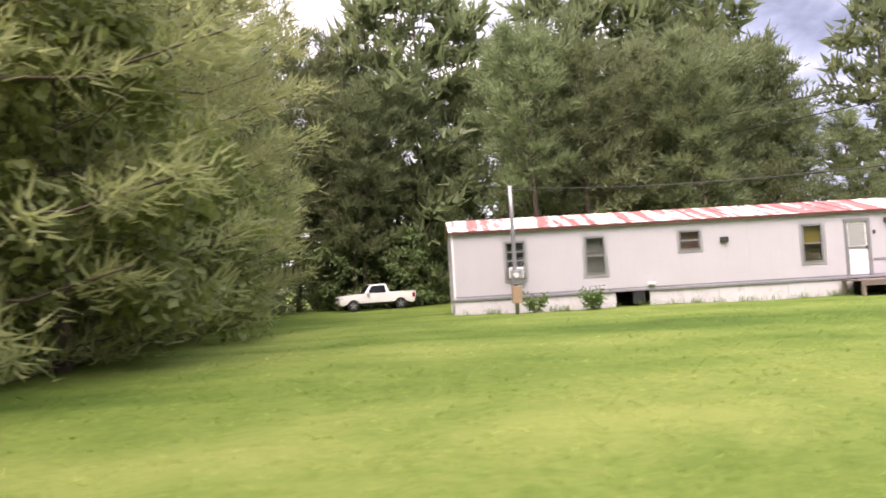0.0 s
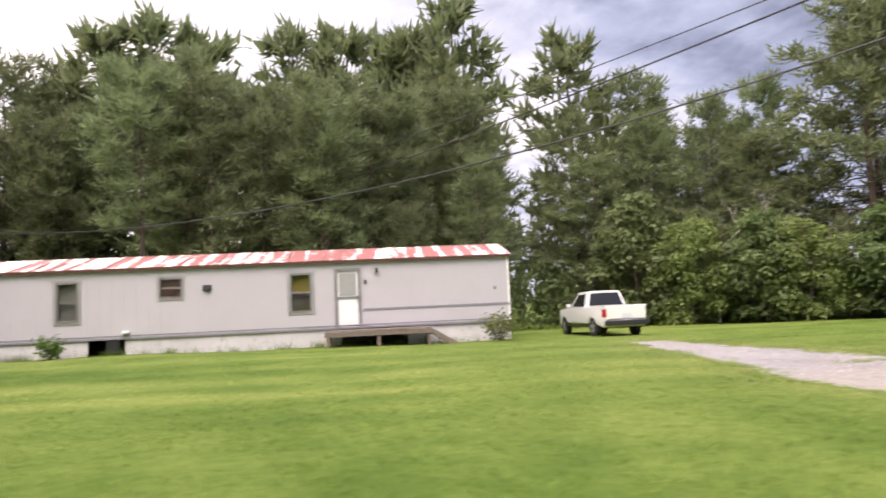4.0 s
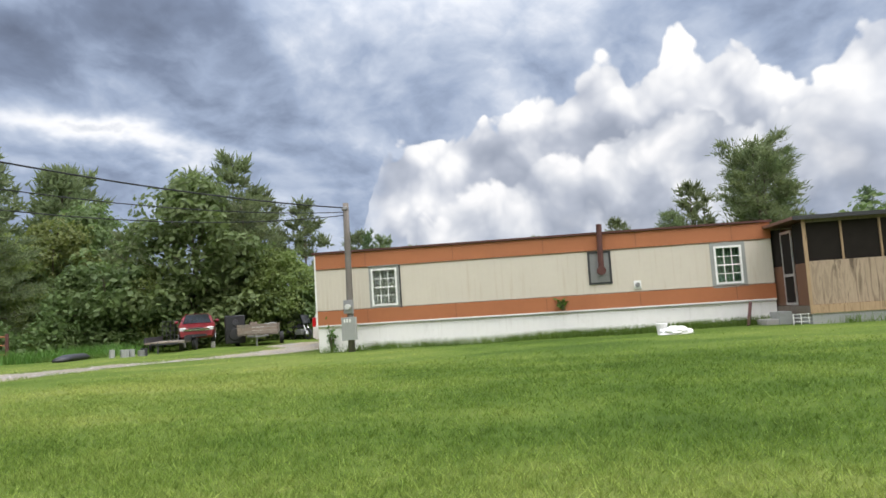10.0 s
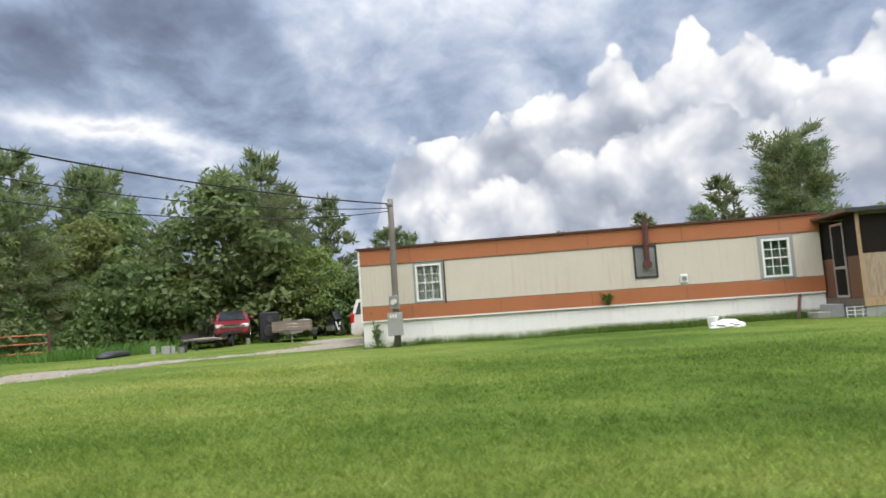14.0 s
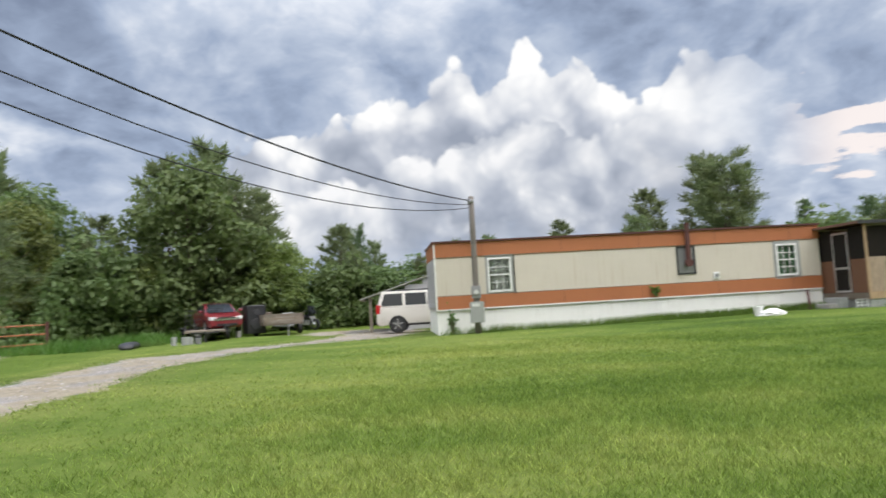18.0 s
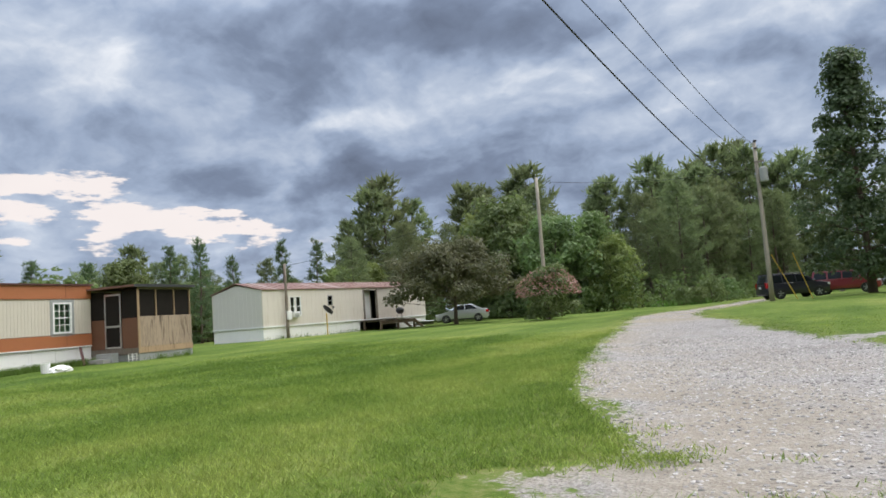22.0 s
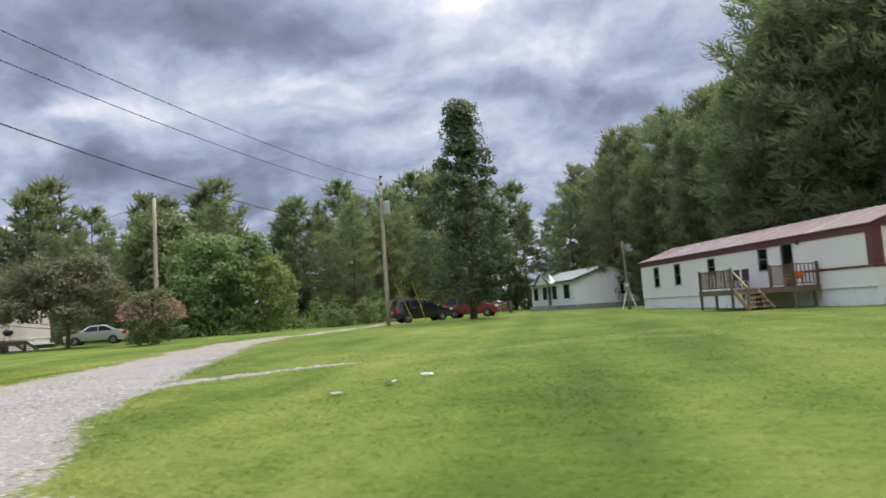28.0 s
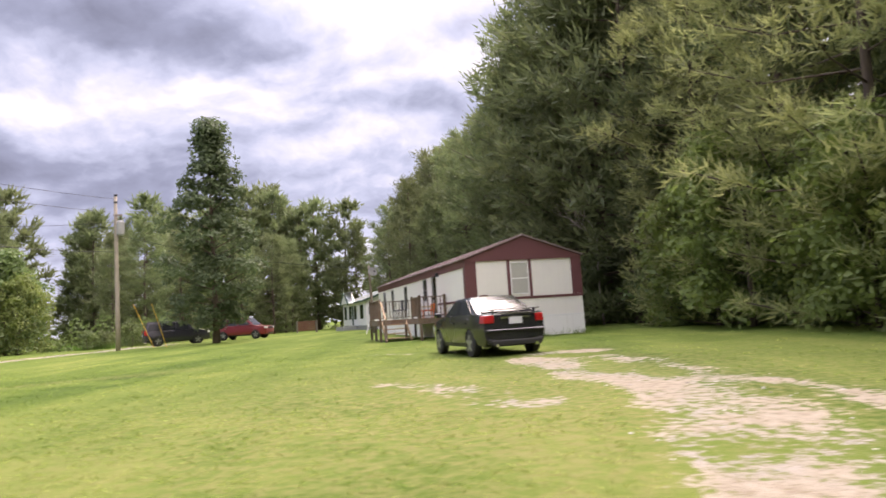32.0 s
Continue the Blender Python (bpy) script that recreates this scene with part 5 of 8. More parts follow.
def house_e():
    """White double-wide house with green trim, far down the lane."""
    h = thing("house", home_pose(-0.92, -86.0, -5.3, -72.2), "white prefab house with green trim and a small front gable", "house")
    L, D, z0, z1 = 14.5, 7.6, 0.9, 3.4
    part("front_wall", boxes((0, L, 0, 0.12, z0, z1)), "white_trim", h)
    part("back_wall", boxes((0, L, D - 0.12, D, z0, z1)), "white_trim", h)
    for x in (0, L - 0.12):
        bm = boxes((x, x + 0.12, 0.12, D - 0.12, z0, z1))
        gable_end(bm, D, z1, 1.25, x, x + 0.12)
        part("end_wall", bm, "white_trim", h)
    part("foundation", boxes((0.05, L - 0.05, 0.05, D - 0.05, 0.1, z0)), "grey_board", h)
    gable_roof(h, L, D, z1 + 0.02, 1.3, "e_roof", over=0.25, seam=4.0)
    part("eave_trim", boxes((-0.25, L + 0.25, -0.27, -0.24, z1 - 0.12, z1 + 0.06)), "green_trim", h)
    for s in (0, 1):
        bm = bmesh.new()
        y = -0.25 if s == 0 else D + 0.25
        beam(bm, (L + 0.26, y, z1 - 0.02), (L + 0.26, D / 2, z1 + 1.3), 0.03, 0.18)
        part("rake_trim", bm, "green_trim", h)
    bm = bmesh.new()
    prism(bm, [(4.2, z1 - 0.1), (9.2, z1 - 0.1), (6.7, z1 + 1.1)], -0.9, 0.0)
    part("porch_gable", bm, "white_trim", h)
    for a, b in (((4.0, z1 - 0.2), (6.7, z1 + 1.12)), ((9.4, z1 - 0.2), (6.7, z1 + 1.12))):
        bm = bmesh.new()
        beam(bm, (a[0], -0.93, a[1]), (b[0], -0.93, b[1]), 0.14, 0.16, up=(0, 1, 0))
        part("gable_trim", bm, "green_trim", h)
    part("gable_roof", boxes((4.0, 9.4, -0.88, -0.02, z1 + 1.12, z1 + 1.14)), "e_roof", h)
    for x0, x1 in ((1.2, 2.2), (4.6, 5.5), (7.9, 8.8), (11.6, 12.8)):
        w = part("window", boxes((x0, x1, -0.03, -0.002, 1.6, 3.0)), "dark_glass", h)
        part("shutter", boxes((x0 - 0.3, x0 - 0.02, -0.025, -0.002, 1.55, 3.05)), "green_trim", w)
        part("shutter", boxes((x1 + 0.02, x1 + 0.3, -0.025, -0.002, 1.55, 3.05)), "green_trim", w)
    part("door", boxes((6.2, 7.2, -0.03, -0.002, 0.95, 3.05)), "green_trim", h)
    part("end_window", boxes((L + 0.002, L + 0.03, 4.9, 6.4, 1.7, 3.0)), "dark_glass", h)
    part("porch_slab", boxes((4.2, 9.2, -1.6, -0.02, 0.3, 0.85)), "grey_board", h)


home_a()
home_b()
porch_b()
home_c()
home_d()
house_e()

# ---- vehicles ----


def arch(x, r, z):
    """Points of a wheel arch over x, from front to rear."""
    return [(x + r * math.cos(a), z + r * math.sin(a)) for a in [math.pi * i / 8 for i in range(9)]]


def vehicle(name, label, category, m, paint, top, cabin, wheels, wheel_r=0.33, width=1.76, belt=0.95, roof=1.45, bottom=0.24, windows=(), front=(), rear=(), group="", lamps=(0.62, 0.78), tails=(0.70, 0.95), glass="dark_glass", spoiler=False, plate=True, tail_wide=0.34, bumpers=True, rack=False):
    """A car: x ahead, y to its left, z up. top: outline of bonnet, belt and boot from front to rear; cabin: outline of the glasshouse."""
    t = thing(name, m, label, category, group)
    hw = width / 2
    x_front, x_rear = top[0][0], top[-1][0]
    mid, half = (x_front + x_rear) / 2, (x_front - x_rear) / 2

    def shape(bm):
        for v in bm.verts:
            f = max(0.0, (v.co.z - belt) / (roof - belt))
            e = max(0.0, (abs(v.co.x - mid) / half - 0.62) / 0.38)
            low = max(0.0, (0.5 - v.co.z) / 0.4)
            tuck = 0.045 * ((v.co.z - 0.68) / 0.4) ** 2 if v.co.z < belt else 0.02
            v.co.y *= (1 - 0.20 * f) * (1 - 0.13 * e * e) * (1 - 0.05 * low) * (1 - tuck)
            v.co.z += 0.035 * min(1.0, f * 1.4) * (1 - (v.co.y / hw) ** 2)
            v.co.x += (0.10 if v.co.x < mid else -0.10) * e * (v.co.y / hw) ** 2

    def slice_up(bm, zs):
        """Cut a body into small faces, so that it takes its curves."""
        k = int(half * 2 / 0.22)
        for i in range(1, k):
            bmesh.ops.bisect_plane(bm, geom=bm.verts[:] + bm.edges[:] + bm.faces[:], plane_co=(x_rear + (x_front - x_rear) * i / k, 0, 0), plane_no=(1, 0, 0))
        for z in zs:
            bmesh.ops.bisect_plane(bm, geom=bm.verts[:] + bm.edges[:] + bm.faces[:], plane_co=(0, 0, z), plane_no=(0, 0, 1))
        for y in (-0.6, -0.3, 0.0, 0.3, 0.6):
            bmesh.ops.bisect_plane(bm, geom=bm.verts[:] + bm.edges[:] + bm.faces[:], plane_co=(0, y * hw, 0), plane_no=(0, 1, 0))

    def rounded(ob):
        ob.data.shade_smooth()
        ob.data.set_sharp_from_angle(angle=radians(38))
        return ob

    def panel(label_, pts, y, mat, parent, thick=0.012):
        """A thin plate on both flanks from an outline in x and z."""
        made = []
        for s in (1, -1):
            bm = bmesh.new()
            prism(bm, pts, s * (y - 0.004), s * (y + thick))
            slice_up(bm, (belt + 0.12, belt + 0.25, belt + 0.38))
            shape(bm)
            bmesh.ops.recalc_face_normals(bm, faces=bm.faces[:])
            made.append(part(label_, bm, mat, parent))
        return made
    wx_f, wx_r = wheels
    r_a = wheel_r + 0.07
    under = [(x_rear + 0.02, bottom + 0.12), (x_rear + 0.18, bottom)]
    line = list(top) + under
    line += [p for p in arch(wx_r, r_a, wheel_r - 0.02)[::-1] if p[1] >= bottom - 0.02]
    line += [p for p in arch(wx_f, r_a, wheel_r - 0.02)[::-1] if p[1] >= bottom - 0.02]
    line += [(x_front - 0.18, bottom), (x_front - 0.02, bottom + 0.12)]
    bm = bmesh.new()
    prism(bm, line, -hw, hw)
    rim_edges = [e for e in bm.edges if abs(e.verts[0].co.y - e.verts[1].co.y) < 1e-6]
    bmesh.ops.bevel(bm, geom=rim_edges, offset=0.085, segments=3, affect="EDGES", clamp_overlap=True)
    slice_up(bm, (0.42, 0.56, 0.70, 0.84))
    shape(bm)
    bmesh.ops.recalc_face_normals(bm, faces=bm.faces[:])
    body = rounded(part("body", bm, paint, t))
    bm = bmesh.new()
    prism(bm, cabin, -hw * 0.93, hw * 0.93)
    edges = [e for e in bm.edges if abs(e.verts[0].co.y - e.verts[1].co.y) < 1e-6 and e.verts[0].co.z > belt + 0.1]
    bmesh.ops.bevel(bm, geom=edges, offset=0.09, segments=3, affect="EDGES", clamp_overlap=True)
    slice_up(bm, (belt + 0.12, belt + 0.25, belt + 0.38))
    shape(bm)
    bmesh.ops.recalc_face_normals(bm, faces=bm.faces[:])
    cab = rounded(part("roof", bm, paint, t))
    for pts in windows:
        panel("side_window", pts, hw * 0.93, glass, cab)
    for pts, nm in ((front, "windscreen"), (rear, "rear_window")):
        if pts:
            (xa, za), (xb, zb) = pts
            bm = bmesh.new()
            ya, yb = hw * 0.80, hw * 0.78
            d = Vector((zb - za, 0, xa - xb)).normalized() * 0.012
            if (d.x < 0) == (nm == "windscreen"):
                d = -d
            q = [bm.verts.new(p) for p in ((xa, -ya, za), (xa, ya, za), (xb, yb, zb), (xb, -yb, zb))]
            w = [bm.verts.new(v.co + d) for v in q]
            bm.faces.new(q)
            bm.faces.new(w[::-1])
            for i in range(4):
                bm.faces.new((q[i], w[i], w[(i + 1) % 4], q[(i + 1) % 4]))
            slice_up(bm, (belt + 0.12, belt + 0.25, belt + 0.38))
            shape(bm)
            bmesh.ops.recalc_face_normals(bm, faces=bm.faces[:])
            part(nm, bm, glass, cab)
    for x in wheels:
        for s in (1, -1):
            y = s * (hw - 0.11)
            bm = bmesh.new()
            tube(bm, [(x, y - 0.10, wheel_r), (x, y - 0.085, wheel_r), (x, y + 0.085, wheel_r), (x, y + 0.10, wheel_r)], [wheel_r - 0.03, wheel_r, wheel_r, wheel_r - 0.03], 24)
            w = part("wheel", bm, "black", t)
            bm = bmesh.new()
            yo = y + s * 0.104
            tube(bm, [(x, yo - s * 0.02, wheel_r), (x, yo, wheel_r)], [wheel_r * 0.68, wheel_r * 0.66], 20)
            part("rim_bed", bm, "dark_metal", w)
            bm = bmesh.new()
            for k in range(5):
                a = 2 * math.pi * k / 5 + 0.3
                beam(bm, (x, yo + s * 0.008, wheel_r), (x + 0.63 * wheel_r * math.cos(a), yo + s * 0.008, wheel_r + 0.63 * wheel_r * math.sin(a)), 0.07, 0.02, up=(0, 1, 0))
            tube(bm, [(x, yo, wheel_r), (x, yo + s * 0.02, wheel_r)], 0.06, 10)
            part("rim", bm, "rim", w)
    for s in (1, -1):
        z0, z1 = lamps
        bm = boxes((x_front - 0.22, x_front + 0.012, s * hw * 0.84 - 0.16, s * hw * 0.84 + 0.16, z0, z1), bevel=0.02)
        shape(bm)
        part("headlight", bm, "clear_lamp", body)
        z0, z1 = tails
        bm = boxes((x_rear - 0.012, x_rear + 0.20, s * (hw - tail_wide / 2) - tail_wide / 2, s * (hw - tail_wide / 2) + tail_wide / 2 + s * 0.01, z0, z1), bevel=0.02)
        shape(bm)
        part("tail_light", bm, "red_lamp", body)
        bm = boxes((cabin[0][0] - 0.32, cabin[0][0] - 0.16, s * (hw + 0.10) - 0.09, s * (hw + 0.10) + 0.09, belt + 0.02, belt + 0.15), bevel=0.03)
        part("mirror", bm, paint, body)
    if bumpers:
        bm = boxes((x_rear - 0.03, x_rear + 0.1, -hw * 0.95, hw * 0.95, bottom + 0.06, bottom + 0.20), bevel=0.03)
        shape(bm)
        part("rear_bumper", bm, "black_plastic", body)
    bm = boxes((x_front - 0.02, x_front + 0.018, -hw * 0.5, hw * 0.5, lamps[0] - 0.02, lamps[1] - 0.02), bevel=0.01)
    shape(bm)
    part("grille", bm, "black_plastic", body)
    part("bumper_intake", boxes((x_front - 0.02, x_front + 0.016, -hw * 0.55, hw * 0.55, bottom + 0.08, bottom + 0.2)), "black_plastic", body)
    if plate:
        part("number_plate", boxes((x_rear - 0.03, x_rear + 0.0, -0.16, 0.16, tails[0] - 0.03, tails[0] + 0.13)), "plate", body)
    seams = sorted({round(p[0], 2) for w in windows for p in w})
    for x in (seams[0] + 0.12, (seams[0] + seams[-1]) / 2, seams[-1] - 0.02)[: 3 if len(windows) > 1 else 1]:
        panel("door_seam", [(x, bottom + 0.12), (x + 0.014, bottom + 0.12), (x + 0.014, belt - 0.03), (x, belt - 0.03)], hw, "black", body, 0.004)
        panel("door_handle", [(x + 0.06, belt - 0.17), (x + 0.22, belt - 0.17), (x + 0.22, belt - 0.13), (x + 0.06, belt - 0.13)], hw, paint, body, 0.03)
    panel("sill", [(wx_r + r_a + 0.02, bottom), (wx_f - r_a - 0.02, bottom), (wx_f - r_a - 0.02, bottom + 0.09), (wx_r + r_a + 0.02, bottom + 0.09)], hw * 0.99, "black_plastic", body, 0.02)
    if spoiler:
        bm = boxes((x_rear - 0.02, x_rear + 0.26, -hw * 0.72, hw * 0.72, belt + 0.125, belt + 0.155), bevel=0.01)
        for s in (1, -1):
            box(bm, x_rear + 0.05, x_rear + 0.16, s * hw * 0.6 - 0.02, s * hw * 0.6 + 0.02, belt + 0.03, belt + 0.13)
        part("spoiler", bm, paint, body)
    if rack:
        for s in (1, -1):
            bm = bmesh.new()
            tube(bm, [(cabin[1][0] - 0.3, s * hw * 0.66, roof + 0.05), (cabin[2][0] + 0.15, s * hw * 0.66, roof + 0.05)], 0.02, 6)
            for x in (cabin[1][0] - 0.3, cabin[2][0] + 0.15):
                tube(bm, [(x, s * hw * 0.66, roof - 0.02), (x, s * hw * 0.66, roof + 0.05)], 0.02, 6)
            part("roof_rail", bm, "black_plastic", cab)
    return t


def on_ground(x, y, heading, lift=0.0):
    return pose(x, y, gz(x, y) + lift, 0, 0, heading)


SEDAN = dict(
    top=[(2.22, 0.36), (2.22, 0.60), (2.10, 0.76), (1.1, 0.96), (0.6, 1.0), (-1.3, 1.04), (-2.0, 1.03), (-2.17, 0.95), (-2.20, 0.40)],
    cabin=[(1.15, 0.93), (0.35, 1.42), (-0.75, 1.45), (-1.75, 1.02), (-1.75, 0.93)],
    windows=[[(0.80, 1.0), (0.30, 1.36), (-0.22, 1.40), (-0.22, 1.0)], [(-0.28, 1.0), (-0.28, 1.40), (-0.72, 1.39), (-1.25, 1.08), (-1.2, 1.0)]],
    front=((1.10, 0.98), (0.40, 1.40)), rear=((-1.68, 1.06), (-0.82, 1.42)), wheels=(1.32, -1.30), belt=0.98, roof=1.45)
SUV = dict(
    top=[(2.45, 0.45), (2.45, 0.80), (2.30, 1.02), (1.35, 1.14), (0.9, 1.16), (-2.30, 1.16), (-2.44, 1.10), (-2.46, 0.45)],
    cabin=[(1.30, 1.08), (0.62, 1.78), (-2.18, 1.82), (-2.40, 1.16), (-2.40, 1.08)],
    windows=[[(0.98, 1.2), (0.52, 1.68), (-0.10, 1.70), (-0.10, 1.2)], [(-0.18, 1.2), (-0.18, 1.70), (-1.10, 1.71), (-1.10, 1.2)], [(-1.22, 1.2), (-1.22, 1.71), (-2.06, 1.70), (-2.22, 1.2)]],
    front=((1.24, 1.16), (0.68, 1.74)), rear=((-2.405, 1.2), (-2.21, 1.74)), wheels=(1.45, -1.45), wheel_r=0.38, width=1.92, belt=1.14, roof=1.82, bottom=0.32, lamps=(0.82, 1.0), tails=(0.85, 1.25), tail_wide=0.2)
PICKUP = dict(
    top=[(2.55, 0.45), (2.55, 0.80), (2.40, 0.98), (1.15, 1.06), (0.9, 1.08), (-2.45, 1.06), (-2.50, 1.0), (-2.52, 0.50)],
    cabin=[(0.95, 1.0), (0.45, 1.62), (-0.55, 1.64), (-0.75, 1.06), (-0.75, 1.0)],
    windows=[[(0.70, 1.1), (0.38, 1.54), (-0.45, 1.56), (-0.52, 1.1)]],
    front=((0.90, 1.08), (0.50, 1.58)), rear=((-0.745, 1.12), (-0.595, 1.56)), wheels=(1.65, -1.45), wheel_r=0.35, width=1.74, belt=1.06, roof=1.64, bottom=0.36, lamps=(0.74, 0.92), tails=(0.70, 1.0), tail_wide=0.15)


def bed(t, w=0.80):
    """The open bed of a pickup: rails, tailgate face and a bright bumper."""
    body = [c for c in t.children if c.name.startswith("body")][0]
    part("bed_liner", boxes((-2.4, -0.85, -w + 0.1, w - 0.1, 1.062, 1.070)), "black_plastic", body)
    for y in (-w + 0.02, w - 0.10):
        part("bed_rail", boxes((-2.45, -0.8, y, y + 0.08, 1.06, 1.12)), "white_paint", body)
    part("tailgate", boxes((-2.535, -2.50, -w + 0.08, w - 0.08, 0.64, 1.10), bevel=0.012), "white_paint", body)
    part("step_bumper", boxes((-2.62, -2.50, -w, w, 0.42, 0.60), bevel=0.02), "black_plastic", body)


def vehicles():
    s = vehicle("sedan", "charcoal grey sedan with a boot spoiler and dusty wheels", "car", on_ground(-14.62, -21.35, -72.5), "grey_paint", lamps=(0.60, 0.76), tails=(0.80, 0.99), tail_wide=0.27, spoiler=True, **SEDAN)
    body = [c for c in s.children if c.name.startswith("body")][0]
    part("boot_trim", boxes((-2.215, -2.19, -0.38, 0.38, 0.90, 0.945)), "chrome", body)
    part("bumper_crease", boxes((-2.245, -2.15, -0.74, 0.74, 0.60, 0.66), bevel=0.025), "grey_paint", body)
    part("diffuser", boxes((-2.225, -2.10, -0.62, 0.62, 0.27, 0.40), bevel=0.02), "black_plastic", body)
    for y in (-0.5, 0.5):
        bm = bmesh.new()
        tube(bm, [(-2.1, y, 0.28), (-2.24, y, 0.28)], 0.045, 10)
        part("tailpipe", bm, "chrome", body)
    t = vehicle("pickup_truck", "small white pickup parked on the grass by the woods", "pickup truck", on_ground(9.1, 23.95, 90), "white_paint", **PICKUP)
    bed(t)
    t = vehicle("pickup_truck", "old dusty white pickup beside the trees", "pickup truck", on_ground(-18.2, 45.2, 194), "white_paint", **{**PICKUP, "width": 1.9})
    bed(t, 0.86)
    vehicle("suv", "pearl white sport utility vehicle with a roof rack", "car", on_ground(37.6, -3.05, -91), "pearl_paint", rack=True, **SUV)
    vehicle("suv", "dark navy sport utility vehicle parked under a tree", "car", on_ground(7.8, -57.2, -150), "navy_paint", rack=True, **SUV)
    vehicle("suv", "red sport utility vehicle parked under a tree", "car", on_ground(4.1, -62.6, 172), "red_paint", **SUV)
    vehicle("sedan", "silver sedan with a crumpled side", "car", on_ground(32.0, -50.9, 22), "silver_paint", **SEDAN)
    vehicle("sedan", "white car half hidden in tall weeds", "car", on_ground(50.0, 24.0, 235), "white_paint", **SEDAN)
    r = vehicle("sedan", "dark red sedan propped up on blocks with its front bumper off", "car", on_ground(42.2, 8.2, 211, 0.32), "red_paint", plate=False, **SEDAN)
    body = [c for c in r.children if c.name.startswith("body")][0]
    part("chrome_grille", boxes((2.236, 2.25, -0.62, 0.62, 0.60, 0.70)), "chrome", body)
    for x, y in ((1.3, 0.75), (1.3, -0.75), (-1.3, 0.75), (-1.3, -0.75)):
        c = r.matrix_basis @ Vector((x, y, 0))
        b = thing("concrete_block", pose(c.x, c.y, gz(c.x, c.y) - 0.02, 0, 0, 30), "grey concrete block under a car", "block")
        part("block", boxes((-0.2, 0.2, -0.1, 0.1, 0.0, 0.34), bevel=0.01), "concrete", b)
    # pieces of the silver wreck
    h = thing("car_bonnet", on_ground(33.4, -47.0, 120), "loose silver bonnet lying on the grass", "car part")
    bm = bmesh.new()
    prism(bm, [(-0.6, 0.05), (0.55, 0.30), (0.6, 0.36), (0.5, 0.40), (-0.62, 0.12)], -0.7, 0.7)
    part("bonnet_panel", bm, "silver_paint", h)
    # low flat utility trailer with a mesh gate
    u = thing("utility_trailer", on_ground(39.6, 7.9, 200), "low black utility trailer with a wire mesh gate", "trailer")
    part("bed", boxes((-1.5, 1.5, -0.9, 0.9, 0.42, 0.50)), "old_wood", u)
    part("side_rail", boxes((-1.5, 1.5, -0.93, -0.88, 0.50, 0.74), (-1.5, 1.5, 0.88, 0.93, 0.50, 0.74)), "dark_metal", u)
    bm = bmesh.new()
    for i in range(10):
        beam(bm, (-1.48, -0.88 + i * 0.195, 0.5), (-1.48, -0.88 + i * 0.195, 1.5), 0.02)
    for i in range(5):
        beam(bm, (-1.48, -0.88, 0.55 + i * 0.23), (-1.48, 0.88, 0.55 + i * 0.23), 0.02)
    part("mesh_gate", bm, "dark_metal", u)
    bm = bmesh.new()
    beam(bm, (1.5, 0.6, 0.42), (2.7, 0, 0.42), 0.07)
    beam(bm, (1.5, -0.6, 0.42), (2.7, 0, 0.42), 0.07)
    beam(bm, (2.6, 0, 0.0), (2.6, 0, 0.5), 0.06)
    part("tongue", bm, "dark_metal", u)
    for y in (-1.02, 1.02):
        bm = bmesh.new()
        tube(bm, [(0, y - 0.09, 0.3), (0, y + 0.09, 0.3)], 0.3, 18)
        w = part("wheel", bm, "black", u)
        part("mudguard", boxes((-0.4, 0.4, y - 0.12, y + 0.12, 0.62, 0.66)), "dark_metal", u)
    # loaded wooden trailer
    u = thing("cargo_trailer", on_ground(43.6, 5.4, 205), "weathered wooden trailer loaded with scrap", "trailer")
    part("bed", boxes((-1.6, 1.6, -1.0, 1.0, 0.55, 0.63)), "old_wood", u)
    for k in range(3):
        z = 0.64 + k * 0.16
        for y in (-1.03, 0.99):
            part("side_board", boxes((-1.6, 1.6, y, y + 0.04, z, z + 0.15)), "old_wood", u)
        for x in (-1.63, 1.6):
            part("end_board", boxes((x, x + 0.035, -0.98, 0.98, z, z + 0.15)), "old_wood", u)
    bm = bmesh.new()
    beam(bm, (1.6, 0.5, 0.52), (2.9, 0, 0.5), 0.08)
    beam(bm, (1.6, -0.5, 0.52), (2.9, 0, 0.5), 0.08)
    beam(bm, (2.7, 0, 0.0), (2.7, 0, 0.6), 0.06)
    part("tongue", bm, "grey_metal", u)
    for y in (-1.15, 1.15):
        bm = bmesh.new()
        tube(bm, [(0, y - 0.1, 0.33), (0, y + 0.1, 0.33)], 0.33, 18)
        part("wheel", bm, "black", u)
    rnd = random.Random(8)
    for i in range(7):
        x, y = rnd.uniform(-1.3, 1.3), rnd.uniform(-0.7, 0.7)
        s_ = thing("scrap_box", u.matrix_basis @ pose(x, y, 0.635, 0, 0, rnd.uniform(0, 90)), "pale scrap box in a trailer", "box", "scrap load")
        part("carton", boxes((-0.25, 0.25, -0.2, 0.2, 0, rnd.uniform(0.25, 0.62)), bevel=0.02), rnd.choice(["grey_board", "white_plastic", "old_wood"]), s_)
    # tall black cabinet with a round opening
    c = thing("speaker_cabinet", on_ground(43.0, 6.5, 213), "tall black loudspeaker cabinet beside a red car", "speaker")
    part("cabinet", boxes((-0.45, 0.45, -0.5, 0.5, 0.15, 1.62), bevel=0.03), "black_plastic", c)
    for z, r_ in ((0.62, 0.32), (1.25, 0.16)):
        bm = bmesh.new()
        tube(bm, [(0.45, 0, z), (0.49, 0, z)], [r_, r_ * 0.92], 20)
        part("cone", bm, "dark_metal", c)
    # motorcycle
    b = thing("motorcycle", on_ground(47.2, 4.7, 240), "black touring motorcycle with a clear fairing", "motorcycle")
